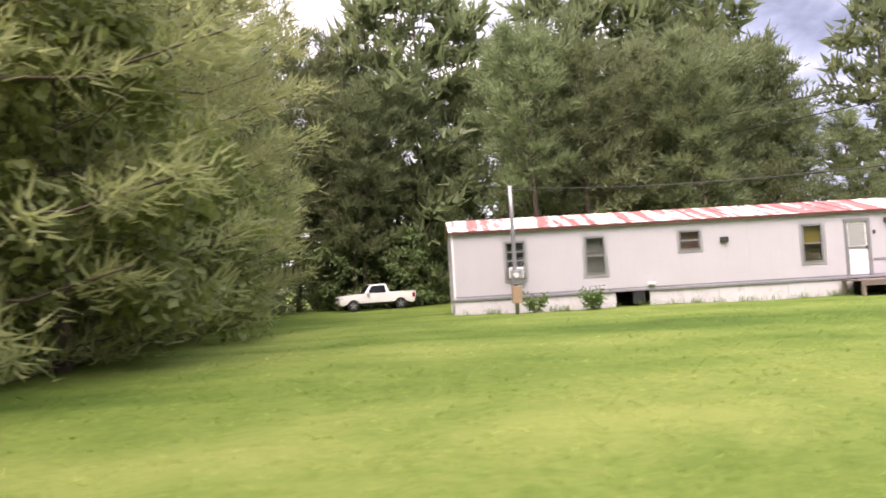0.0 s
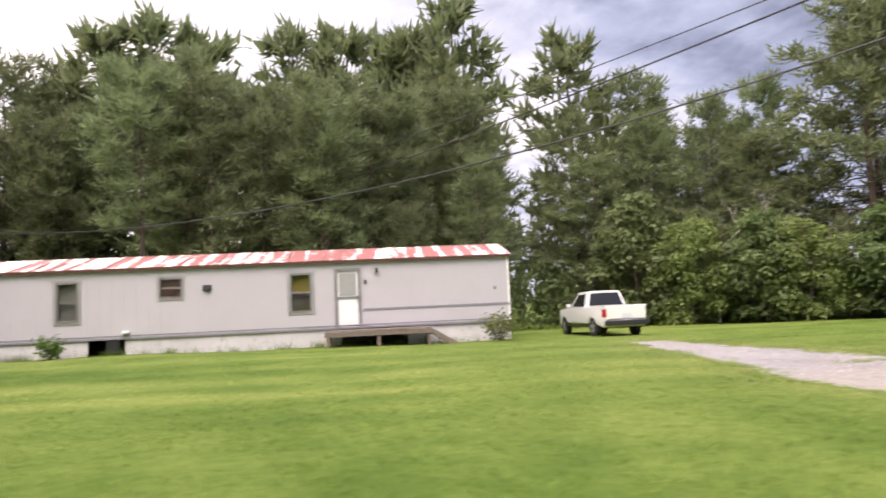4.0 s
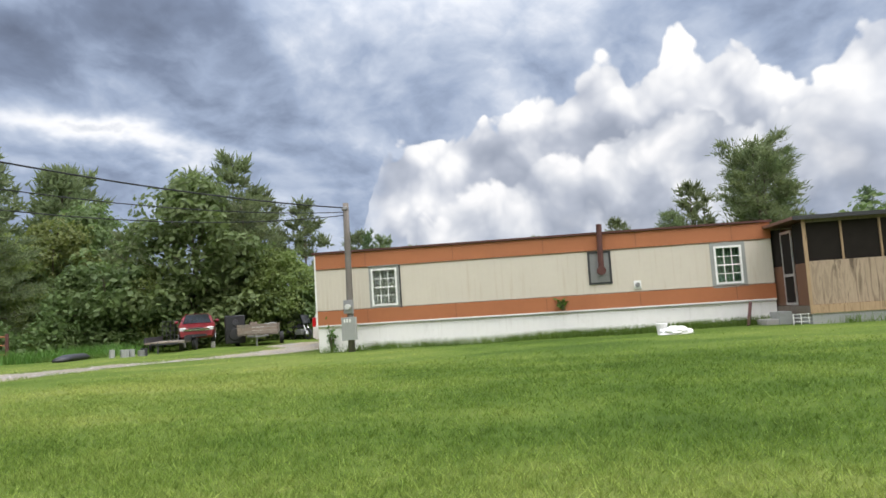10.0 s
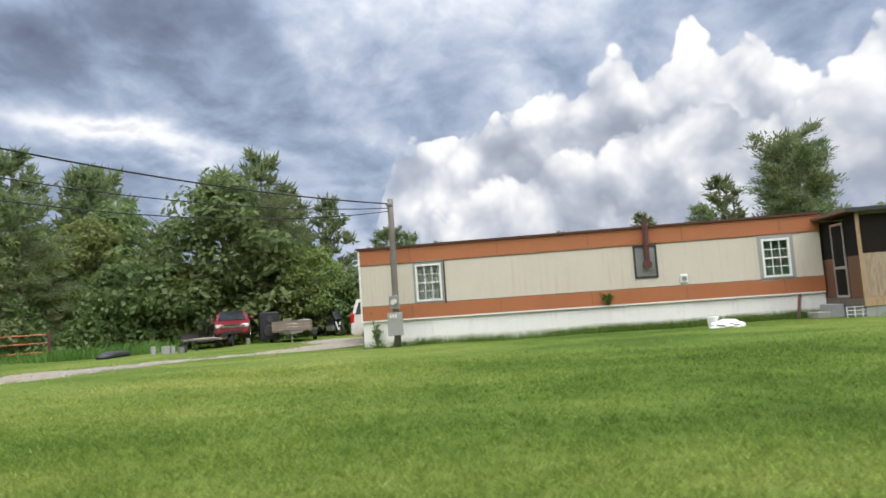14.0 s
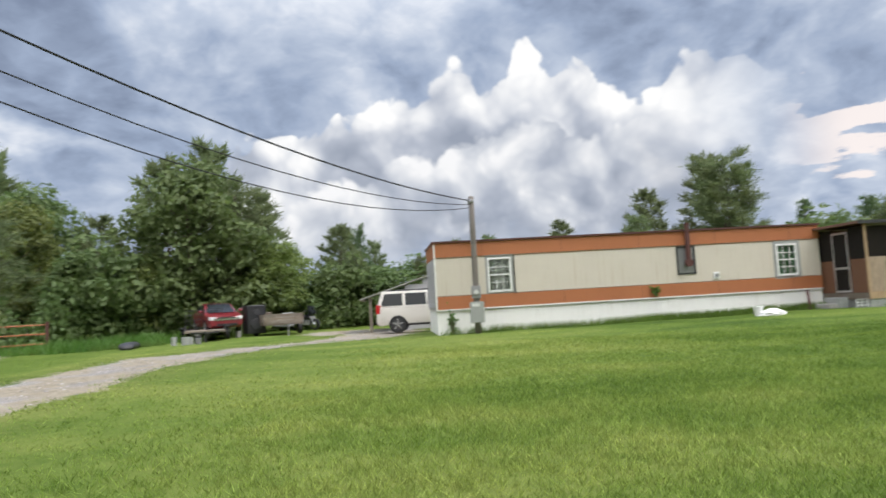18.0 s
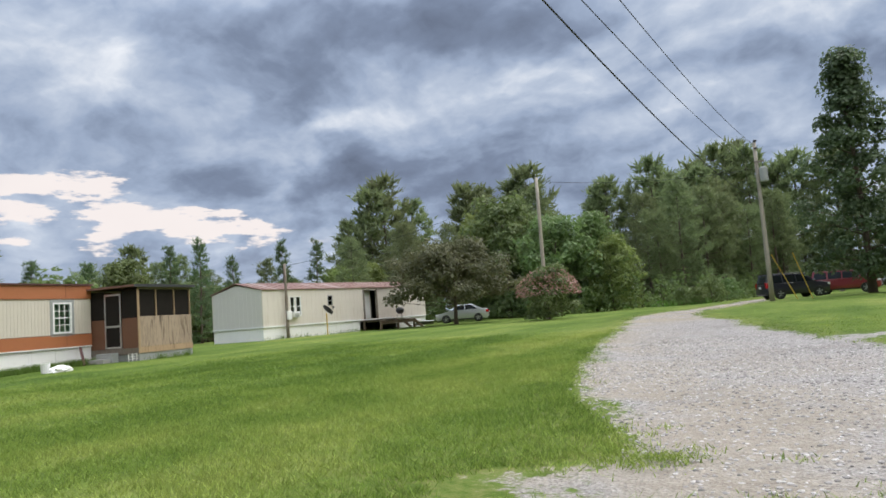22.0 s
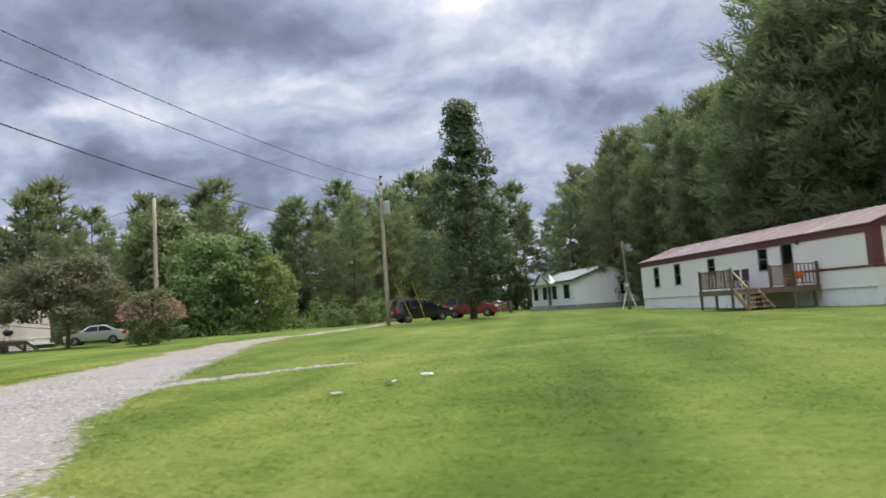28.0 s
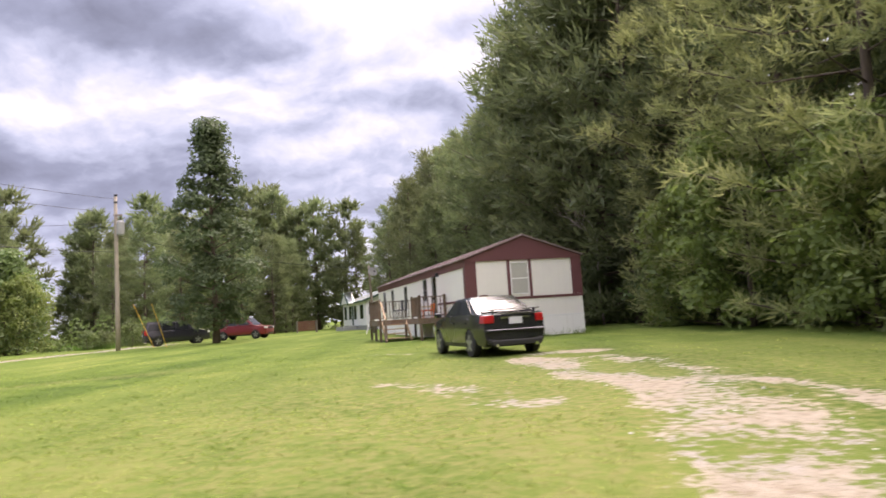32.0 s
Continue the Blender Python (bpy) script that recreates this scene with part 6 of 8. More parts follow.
    for x in (0.78, -0.72):
        bm = bmesh.new()
        tube(bm, [(x, -0.06, 0.33), (x, -0.05, 0.33), (x, 0.05, 0.33), (x, 0.06, 0.33)], [0.29, 0.33, 0.33, 0.29], 20)
        w = part("wheel", bm, "black", b)
        bm = bmesh.new()
        tube(bm, [(x, -0.07, 0.33), (x, 0.07, 0.33)], 0.2, 14)
        part("rim", bm, "chrome", w)
    bm = boxes((-0.35, 0.35, -0.16, 0.16, 0.28, 0.62), bevel=0.05)
    part("engine", bm, "grey_metal", b)
    bm = boxes((-0.15, 0.42, -0.17, 0.17, 0.66, 0.92), bevel=0.07)
    part("tank", bm, "navy_paint", b)
    part("seat", boxes((-0.85, -0.1, -0.16, 0.16, 0.66, 0.80), bevel=0.05), "black", b)
    part("top_box", boxes((-1.05, -0.7, -0.2, 0.2, 0.78, 1.1), bevel=0.05), "black_plastic", b)
    for y in (-0.3, 0.3):
        part("pannier", boxes((-1.0, -0.5, y - 0.1, y + 0.1, 0.4, 0.74), bevel=0.05), "navy_paint", b)
        bm = bmesh.new()
        tube(bm, [(0.5, y * 0.4, 0.95), (0.78, y * 0.35, 0.33)], 0.03, 8)
        part("fork", bm, "chrome", b)
        bm = bmesh.new()
        tube(bm, [(0.45, y * 0.2, 1.05), (0.35, y, 1.15), (0.2, y * 1.3, 1.12)], 0.018, 8)
        part("handlebar", bm, "dark_metal", b)
    bm = bmesh.new()
    prism(bm, [(0.45, 0.85), (0.72, 0.95), (0.62, 1.1), (0.45, 1.42), (0.40, 1.40), (0.52, 1.05)], -0.26, 0.26)
    part("fairing", bm, "dark_glass", b)


vehicles()

# ---- trees ----


def leaf_cards(centres, outward, length, width, rnd, droop=0.0, spread=1.0, needle=False):
    """Leaf blades, one at each centre, pointing roughly outward; needles are slim and pointed."""
    n = len(centres)
    d = outward + rnd.normal(0, spread, (n, 3))
    d[:, 2] -= droop
    d /= np.linalg.norm(d, axis=1, keepdims=True) + 1e-9
    s = np.cross(d, rnd.normal(0, 1, (n, 3)))
    s /= np.linalg.norm(s, axis=1, keepdims=True) + 1e-9
    ln = length * rnd.uniform(0.6, 1.25, (n, 1))
    wd = width * rnd.uniform(0.6, 1.25, (n, 1))
    a, b = centres - d * ln * 0.5, centres + d * ln * 0.5
    if needle:
        v = np.stack([a + s * wd * 0.5, a - s * wd * 0.5, b], 1).reshape(-1, 3)
        return v, np.arange(3 * n).reshape(-1, 3)
    v = np.stack([a, centres + s * wd * 0.5, b, centres - s * wd * 0.5], 1).reshape(-1, 3)
    return v, np.arange(4 * n).reshape(-1, 4)


def shell_leaves(centres, normals, length, width, rnd):
    """Broad leaves, one at each centre, lying roughly across the normals."""
    n = len(centres)
    up = normals + rnd.normal(0, 0.45, (n, 3))
    up /= np.linalg.norm(up, axis=1, keepdims=True) + 1e-9
    d = np.cross(up, rnd.normal(0, 1, (n, 3)))
    d /= np.linalg.norm(d, axis=1, keepdims=True) + 1e-9
    s = np.cross(up, d)
    ln = length * rnd.uniform(0.6, 1.3, (n, 1))
    wd = width * rnd.uniform(0.6, 1.3, (n, 1))
    v = np.stack([centres - d * ln * 0.5, centres + s * wd * 0.5, centres + d * ln * 0.5 - up * ln * 0.12, centres - s * wd * 0.5], 1).reshape(-1, 3)
    return v, np.arange(4 * n).reshape(-1, 4)


def reach_of(kind, g):
    """How far the limbs of a crown reach at the share g of its height."""
    if kind == "egg":
        return min(1.0, 0.78 + 0.9 * g) * (1 - 0.70 * max(0.0, (g - 0.25) / 0.75) ** 2.1)
    if kind == "pine":
        return 0.42 + 0.58 * math.sin(math.pi * (0.12 + 0.74 * g))
    if kind == "cone":
        return 1.02 - 0.92 * g
    if kind == "column":
        return min(1.0, 0.62 + 1.5 * g) * (1 - 0.88 * max(0.0, (g - 0.22) / 0.78) ** 0.85)
    return math.sin(math.pi * min(1, 0.30 + 0.60 * g))


def make_tree(name, label, kind, seed, height, radius, base, limbs, pads, per, length, width, leaf, bark="bark", trunk_r=0.16, pad=0.55, gappy=0.25):
    """A trunk with limbs. Pines bear pads of needles along the outer limbs; broad crowns are heaped from lobes of leaves."""
    rnd = np.random.default_rng(seed)
    t = thing(name, pose(0, 0, 0), label, "tree")
    needle = kind in ("egg", "pine", "cone")
    bm = bmesh.new()
    pts, rad = [], []
    for i in range(7):
        f = i / 6
        pts.append((0.16 * math.sin(seed + f * 4) * f, 0.16 * math.cos(seed * 2 + f * 5) * f, -0.3 + (height * 0.97 + 0.3) * f))
        rad.append(trunk_r * (1.25 - 0.25 * min(1, f * 8) - 0.93 * f) + 0.012)
    tube(bm, pts, rad, 7)
    spots, outs, sizes = [], [], []
    for i in range(limbs):
        f = base + (1 - base) * ((i + rnd.uniform(0, 1)) / limbs)
        g = (f - base) / (1 - base)
        reach = radius * reach_of(kind, g) * rnd.uniform(1.05 - 2 * gappy, 1.12)
        rise = {"egg": -0.02 + 0.62 * g ** 1.4, "pine": 0.10 + 0.55 * g, "cone": 0.12 + 0.4 * g}.get(kind, 0.25 + 0.6 * g)
        az = i * 2.4 + rnd.uniform(-0.5, 0.5)
        j = min(5, int(f * 6))
        p0 = Vector(pts[j]).lerp(Vector(pts[j + 1]), f * 6 - j)
        out = Vector((math.cos(az), math.sin(az), rise)).normalized()
        p1 = p0 + out * reach * 0.55 - Vector((0, 0, 0.04 * reach))
        p2 = p0 + out * reach + Vector((0, 0, (0.10 if needle else -0.05) * reach))
        tube(bm, [p0, p1, p2], [trunk_r * 0.28 * (1 - f * 0.6), trunk_r * 0.17 * (1 - f * 0.5), 0.012], 4, caps=False)
        across = np.array((-math.sin(az), math.cos(az), 0.0))
        k = max(2, round(pads * (0.4 + 0.6 * reach / radius) * rnd.uniform(0.7, 1.3)))
        for q in range(k):
            a = 1.0 if q == 0 else rnd.uniform(0.32, 1.0) ** 0.75
            c = np.array(p0.lerp(p1, a * 2) if a < 0.5 else p1.lerp(p2, a * 2 - 1))
            c = c + across * rnd.normal(0, 0.20 * reach) * (1.1 - 0.5 * a if needle else 1.0)
            c[2] += rnd.normal(0, 0.10 if needle else 0.3 * pad)
            spots.append(c)
            outs.append(np.array(out))
            sizes.append(pad * rnd.uniform(0.65, 1.3))
    if needle:
        for q in range(max(3, limbs // 10)):
            spots.append(np.array(pts[6]) + rnd.normal(0, 0.25, 3) - np.array((0, 0, 0.18 * q)))
            outs.append(np.array((0, 0, 1.0)))
            sizes.append(pad * 0.7)
    spots, outs, sizes = np.array(spots), np.array(outs), np.array(sizes)
    fit = height / (np.quantile(spots[:, 2], 0.997) + pad * 0.7)
    spots[:, 2] *= fit
    for v in bm.verts:
        v.co.z *= fit
    part("trunk", bm, bark, t, smooth=True)
    c, o, r = np.repeat(spots, per, 0), np.repeat(outs, per, 0), np.repeat(sizes, per)[:, None]
    u = rnd.normal(0, 1, c.shape)
    u /= np.linalg.norm(u, axis=1, keepdims=True)
    if needle:
        c = c + u * r * rnd.uniform(0.15, 1.0, (len(c), 1)) * np.array((1.0, 1.0, 0.72))
        keep = c[:, 2] > 0.12
        v, f = leaf_cards(c[keep], (u * 0.9 + o * 0.5 + np.array((0, 0, 0.45)))[keep], length, width, rnd, 0.0, 0.30, True)
    else:
        u[:, 2] = np.where(u[:, 2] < -0.35, -u[:, 2], u[:, 2])
        c = c + u * r * rnd.uniform(0.62, 1.06, (len(c), 1)) * np.array((1.0, 1.0, 0.8))
        keep = c[:, 2] > 0.12
        v, f = shell_leaves(c[keep], (u + np.array((0, 0, 0.35)))[keep], length, width, rnd)
    quick_mesh("crown", v.tolist(), f.tolist(), leaf, t)
    return t


def thicket(name, label, line, height, depth, per_m, leaf, seed, size=0.34):
    """A tangled wall of undergrowth along a line: too dense to count."""
    rnd = np.random.default_rng(seed)
    vs, fs, o = [], [], 0
    for (ax, ay), (bx, by) in zip(line, line[1:]):
        ln = math.hypot(bx - ax, by - ay)
        n = int(ln * per_m)
        t = rnd.uniform(0, 1, n)
        q = rnd.normal(0, 0.45, n) * depth
        x, y = ax + (bx - ax) * t - (by - ay) / ln * q, ay + (by - ay) * t + (bx - ax) / ln * q
        wave = 0.62 + 0.22 * np.sin(t * ln * 0.55 + seed) + 0.16 * np.sin(t * ln * 1.7 + 2 * seed)
        z = ground_z(x, y) + height * wave * rnd.uniform(0, 1, n) ** 0.8 * np.clip(1.25 - np.abs(q) / depth, 0.2, 1)
        c = np.stack([x, y, z + 0.05], -1)
        v, f = leaf_cards(c, rnd.normal(0, 1, c.shape), size, size * 0.55, rnd)
        vs.append(v)
        fs.append(f + o)
        o += len(v)
    ob = quick_mesh(name, np.concatenate(vs).tolist(), np.concatenate(fs).tolist(), leaf)
    return tagged(ob, label, "undergrowth", kind="stuff")


# heights of the tree tops about the place: x, y, metres
TOPS_NORTH_EAST = [(36.4, 21.3, 11.1), (37.5, 28.9, 19.1), (44.3, 14.1, 5.9), (47.2, 23.2, 9.1), (47.2, 33.9, 21.0), (47.8, 24.8, 11.3), (49.4, 7.4, 6.3), (49.4, 9.4, 9.9), (49.8, 17.8, 6.5), (51.1, 3.2, 5.5), (52.9, 12.2, 10.5), (54.8, 8.7, 6.8), (57.6, 1.8, 5.3), (59.0, 26.8, 8.3), (60.6, 34.7, 15.2), (61.2, 15.7, 12.0), (63.9, 12.9, 9.0), (65.0, 1.4, 5.5)]
TOPS_SOUTH_EAST = [(38.2, -81.4, 15.6), (41.4, -64.6, 11.3), (44.7, -62.7, 13.6), (46.3, -57.8, 10.3), (46.5, -29.8, 5.8), (48.4, -18.0, 5.7), (49.4, -21.1, 10.7), (51.5, -24.5, 8.2), (51.9, -1.3, 5.2), (52.3, -75.1, 16.1), (52.8, -52.3, 9.0), (52.9, -59.8, 9.6), (53.3, -49.0, 7.3), (53.6, -36.1, 6.7), (55.0, -10.9, 5.5), (58.4, -28.6, 7.7), (59.3, -26.2, 9.8), (59.6, -24.4, 12.8), (60.0, -15.2, 5.9), (60.6, -42.4, 7.3), (62.2, -52.2, 8.1), (62.8, -48.7, 9.6), (66.5, -39.5, 9.4), (72.2, -57.5, 11.4)]
TOPS_WEST = [(-21.3, 48.4, 19.9), (-17.7, -62.9, 26.0), (-12.6, -88.0, 22.0), (-9.5, 52.9, 21.0), (-8.6, -106.0, 22.0), (-3.8, -106.3, 15.8), (-1.0, 32.7, 14.1), (1.4, 38.1, 16.3), (3.8, 33.5, 8.9), (6.4, 39.7, 12.8), (6.4, 47.6, 19.4), (8.0, -106.7, 15.6), (9.6, 53.3, 21.0), (10.3, 46.6, 14.8), (11.7, -90.3, 14.4), (15.9, -109.1, 18.8), (18.3, 27.6, 11.8), (24.9, 28.6, 17.3), (27.3, 21.9, 12.6), (35.6, 22.4, 15.0), (-20, -52, 26.0), (-23, -40, 25.0), (-17, -64, 22.5)]
CANOPY = np.array(TOPS_NORTH_EAST + TOPS_SOUTH_EAST + TOPS_WEST)


def canopy(x, y):
    w = (np.hypot(CANOPY[:, 0] - x, CANOPY[:, 1] - y) + 0.5) ** -4.0
    return float((w * CANOPY[:, 2]).sum() / w.sum())


def woods():
    pine_l, oak_l = "tall dark green pine with rough bark", "green broadleaf tree in full leaf at a wood's edge"
    kinds = {
        "full": [make_tree("pine_tree", "dense dark green pine with branches to the ground", "egg", 11 + i, 17.0, 3.9, 0.03, 66, 11, 20, 0.50, 0.115, "pine", trunk_r=0.20, pad=0.82, gappy=0.18) for i in range(4)],
        "pine": [make_tree("pine_tree", pine_l, "pine", 15 + i, 17.0, 3.3, 0.26 + 0.08 * i, 46, 11, 20, 0.50, 0.115, "pine", trunk_r=0.20, pad=0.84, gappy=0.28) for i in range(3)],
        "oak": [make_tree("broadleaf_tree", oak_l, "round", 31 + i, 9.0, 3.6, 0.03, 38, 3, 70, 0.38, 0.25, "leaf", trunk_r=0.17, pad=1.15) for i in range(3)],
        "light": [make_tree("broadleaf_tree", "light green broadleaf tree at a wood's edge", "round", 41, 8.0, 3.4, 0.03, 38, 4, 66, 0.30, 0.19, "leaf_light", trunk_r=0.14, pad=0.92)],
        "bush": [make_tree("bush", "dense green bush at a wood's edge", "round", 51 + i, 3.4, 2.1, 0.02, 18, 3, 44, 0.26, 0.175, "leaf", trunk_r=0.06, pad=0.72) for i in range(2)],
        "far": [make_tree("pine_tree", "distant dark green pine", "egg", 61 + i, 16.0, 3.6, 0.08, 40, 8, 12, 0.85, 0.27, "pine", trunk_r=0.2, pad=0.95, gappy=0.18) for i in range(2)],
        "spruce": [make_tree("pine_tree", "narrow pointed young pine", "cone", 71 + i, 10.0, 2.2, 0.03, 46, 6, 18, 0.38, 0.10, "pine_blue", trunk_r=0.13, pad=0.52, gappy=0.18) for i in range(2)],
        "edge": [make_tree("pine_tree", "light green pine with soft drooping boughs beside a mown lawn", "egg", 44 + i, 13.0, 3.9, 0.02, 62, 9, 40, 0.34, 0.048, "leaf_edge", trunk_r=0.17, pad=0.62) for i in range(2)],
    }
    for b in kinds["bush"]:
        b["category"] = "bush"
    rnd = random.Random(5)
    used = set()

    def put(kind, x, y, s=1.0, sz=None):
        src = kinds[kind][rnd.randrange(len(kinds[kind]))]
        tall = {"full": 17, "pine": 17, "oak": 9, "light": 8, "bush": 3.4, "far": 16, "spruce": 10, "edge": 13}[kind]
        s = min(s * (1.4 if x < -8 and y < -30 else 1.22), canopy(x, y) * (rnd.uniform(0.86, 0.98) if x > 15 and y < 0 else rnd.uniform(0.95, 1.06)) / tall)
        if kind == "edge":
            s = min(s, 1.15)
        m = pose(x, y, gz(x, y) - 0.05, 0, 0, rnd.uniform(0, 360)) @ Matrix.Diagonal((s, s, sz or s, 1))
        if src.name in used:
            return copy_thing(src, m)
        used.add(src.name)
        src.matrix_basis = m
        return src

    def stand(kind, x, y, top, width):
        """A tree of its own at a known place, with its top's height and its crown's width."""
        src = kinds[kind][rnd.randrange(len(kinds[kind]))]
        tall, wide = {"full": (17, 7.8), "pine": (17, 6.6), "oak": (9, 7.6), "light": (8, 7.0), "far": (16, 7.2), "spruce": (10, 4.4)}[kind]
        k = width / wide
        copy_thing(src, pose(x, y, gz(x, y) - 0.05, 0, 0, rnd.uniform(0, 360)) @ Matrix.Diagonal((k, k, (top - gz(x, y)) / tall, 1)))

    def row(line, step, kinds_at, jitter=1.0, s=(0.85, 1.15)):
        """Trees along a line, drawn from the named kinds."""
        names = kinds_at.split()
        for (ax, ay), (bx, by) in zip(line, line[1:]):
            n = max(1, round(math.hypot(bx - ax, by - ay) / step))
            for i in range(n):
                f = (i + rnd.uniform(0.2, 0.8)) / n
                put(rnd.choice(names), ax + (bx - ax) * f + rnd.uniform(-jitter, jitter), ay + (by - ay) * f + rnd.uniform(-jitter, jitter), rnd.uniform(*s))
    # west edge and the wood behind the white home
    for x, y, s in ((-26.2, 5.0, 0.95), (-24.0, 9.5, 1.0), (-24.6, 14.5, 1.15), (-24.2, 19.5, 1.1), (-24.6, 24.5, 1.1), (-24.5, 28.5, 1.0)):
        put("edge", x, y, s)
    for x, y, s in ((-22.8, 12.2, 0.7), (-22.9, 17.2, 0.75)):
        put("light", x, y, s)
    row([(-27.5, 6), (-28.5, 30), (-27, 46)], 4.0, "full", 0.8, (0.95, 1.1))
    row([(-10.5, 33), (-8, 33.5), (8, 33.5)], 3.4, "full pine pine", 0.9, (0.92, 1.04))
    row([(-10.5, 37.5), (-6, 38), (8, 39)], 3.6, "pine", 1.2, (1.0, 1.08))
    for k in range(7):
        stand(("full", "pine")[k % 2], -27 + 3.1 * k, 49.8 + 1.2 * (k % 3), 20.5 + 1.3 * (k * 5 % 3), 7.6)
    row([(-6, 49.5), (12, 47)], 3.6, "pine full", 1.0, (1.0, 1.12))
    row([(-30, 34), (-27.5, 46)], 3.2, "full", 0.6, (1.15, 1.22))
    row([(-26, 55), (12, 53)], 4.0, "far", 1.5, (1.1, 1.2))
    row([(-22.5, 48.6), (-13.5, 48.8)], 3.0, "oak bush", 0.4, (0.6, 0.8))
    put("pine", -19.6, 47.9, 1.05)
    put("pine", -18.9, 48.4, 1.1)
    thicket("undergrowth", "dark tangled undergrowth below pines", [(-25, 8), (-25.6, 29), (-25.4, 46), (-22, 49.3), (-13, 49.3)], 4.5, 1.1, 85, "leaf", 1)
    thicket("undergrowth", "dark tangled undergrowth below pines", [(-11.5, 34.5), (8, 32.5)], 4.5, 1.1, 95, "leaf", 7)
    # north-east corner
    row([(10, 36.5), (15, 36), (20, 32.5)], 3.8, "full", 0.7, (0.85, 1.0))
    row([(13, 42), (26, 40)], 4.0, "far full", 1.2, (1.0, 1.08))
    for kind, x, y, top, width in (("pine", 7.95, 42.3, 18.7, 7.2), ("pine", 1.2, 37.8, 18.3, 6.8), ("pine", -4.4, 34.8, 16.6, 6.0), ("pine", -8.3, 35.0, 16.2, 6.0), ("full", 17.9, 38.4, 16.8, 8.0), ("full", 20.7, 35.4, 14.2, 4.6), ("full", 24.3, 27.2, 17.0, 10.5), ("full", 32.5, 22.3, 16.1, 9.6), ("full", 41.0, 20.6, 11.6, 7.6), ("full", 25.3, 28.0, 16.0, 8.4), ("full", 33.4, 23.0, 15.2, 7.8), ("full", 18.6, 39.0, 15.6, 7.0), ("pine", 7.2, 43.4, 18.0, 6.6), ("full", 28.2, 25.6, 12.0, 8.5), ("full", 36.6, 21.2, 11.4, 7.6), ("full", 20.4, 30.4, 12.0, 8.0), ("full", 13.6, 34.5, 12.0, 7.5), ("oak", 23.0, 24.4, 7.0, 6.8), ("oak", 26.8, 21.6, 6.4, 6.4), ("light", 30.4, 19.0, 6.8, 6.4), ("oak", 34.2, 17.6, 6.0, 6.0), ("pine", 48.9, 9.0, 10.1, 5.4), ("spruce", 52.0, 1.8, 7.0, 2.6)):
        stand(kind, x, y, top, width)
    put("full", 28.3, 28.8, 0.66)
    put("full", 21.5, 31.0, 0.66)
    row([(11.5, 31.8), (17, 29), (22, 25.4), (27, 22), (31, 19.4)], 2.7, "oak light oak bush", 0.6, (0.55, 0.8))
    thicket("undergrowth", "dark tangled undergrowth below pines", [(8, 33), (14, 32.5), (19, 28.5), (24, 25.2), (29, 21.5), (33, 19), (40, 22)], 5.0, 1.1, 130, "leaf", 2)
    row([(34, 21), (44, 24), (60, 26)], 3.2, "oak light oak", 1.2, (0.85, 1.1))
    row([(36, 30), (70, 38)], 4.2, "far oak", 2, (0.6, 0.75))
    # behind the parked vehicles, to the east
    row([(42, 17), (46.5, 12), (49.5, 6)], 2.6, "oak oak light", 0.7, (0.66, 0.85))
    row([(48, 19), (54, 10), (57, 0)], 3.2, "oak far", 1.2, (0.5, 0.62))
    row([(50, 4), (52, -6), (56, -12)], 3.2, "oak full", 1.0, (0.40, 0.5))
    row([(62, 20), (68, -14)], 4.5, "far", 2.0, (0.45, 0.56))
    put("pine", 57, -4.5, 0.56)
    put("pine", 60, -7.6, 0.60)
    thicket("undergrowth", "green undergrowth behind parked vehicles", [(36, 17), (43, 15), (48, 9), (50, 2), (53, -7)], 5.0, 1.1, 170, "leaf", 3)
    # behind the cream home
    for kind, x, y, top, width in (("pine", 49.2, -21.2, 12.4, 6.2), ("pine", 49.7, -21.6, 11.6, 5.4), ("full", 53.7, -17.0, 8.1, 4.2), ("pine", 54.6, -33.7, 8.6, 4.4), ("spruce", 49.0, -36.3, 8.1, 3.2), ("spruce", 47.6, -37.9, 8.6, 3.4), ("spruce", 51.0, -27.0, 6.8, 3.6), ("full", 53.0, -29.5, 6.8, 4.8), ("spruce", 52.5, -32.0, 7.0, 3.4), ("full", 51.5, -38.8, 7.0, 4.8), ("full", 50.5, -41.2, 7.0, 4.6), ("spruce", 49.5, -43.3, 7.6, 3.2), ("spruce", 46.5, -46.2, 8.8, 3.4), ("spruce", 45.6, -49.7, 9.0, 3.6), ("full", 43.3, -52.0, 9.8, 4.2)):
        stand(kind, x, y, top, width)
    row([(60, -14), (57, -32)], 4.0, "spruce far", 1.5, (0.34, 0.46))
    row([(43.5, -25), (46.5, -30), (52, -34)], 3.0, "spruce oak", 0.8, (0.6, 0.75))
    row([(50, -31), (55, -42), (52, -56)], 2.6, "spruce spruce oak", 0.8, (0.6, 0.9))
    row([(58, -36), (62, -48), (60, -62)], 3.0, "spruce full", 1.0, (0.6, 0.95))
    row([(52, -34), (56, -44), (54, -58)], 3.2, "spruce full", 1.5, (0.55, 0.72))
    row([(66, -30), (72, -60)], 5, "far spruce", 2, (0.6, 0.75))
    thicket("undergrowth", "green undergrowth behind a trailer", [(54, -12), (46, -24), (46, -31), (52, -38), (50, -50)], 4.6, 1.2, 120, "leaf", 4)
    # south-east wood behind the tan home
    row([(48, -48), (46.5, -60), (41, -66)], 3.6, "full oak light spruce", 1.2, (0.70, 0.88))
    row([(52, -60), (54, -84)], 4.2, "full far", 1.5, (0.95, 1.08))
    row([(40, -60), (33, -64), (28, -63)], 3.4, "oak full oak", 1.0, (0.85, 1.05))
    row([(46, -78), (26, -84)], 3.6, "full far", 1.5, (0.95, 1.06))
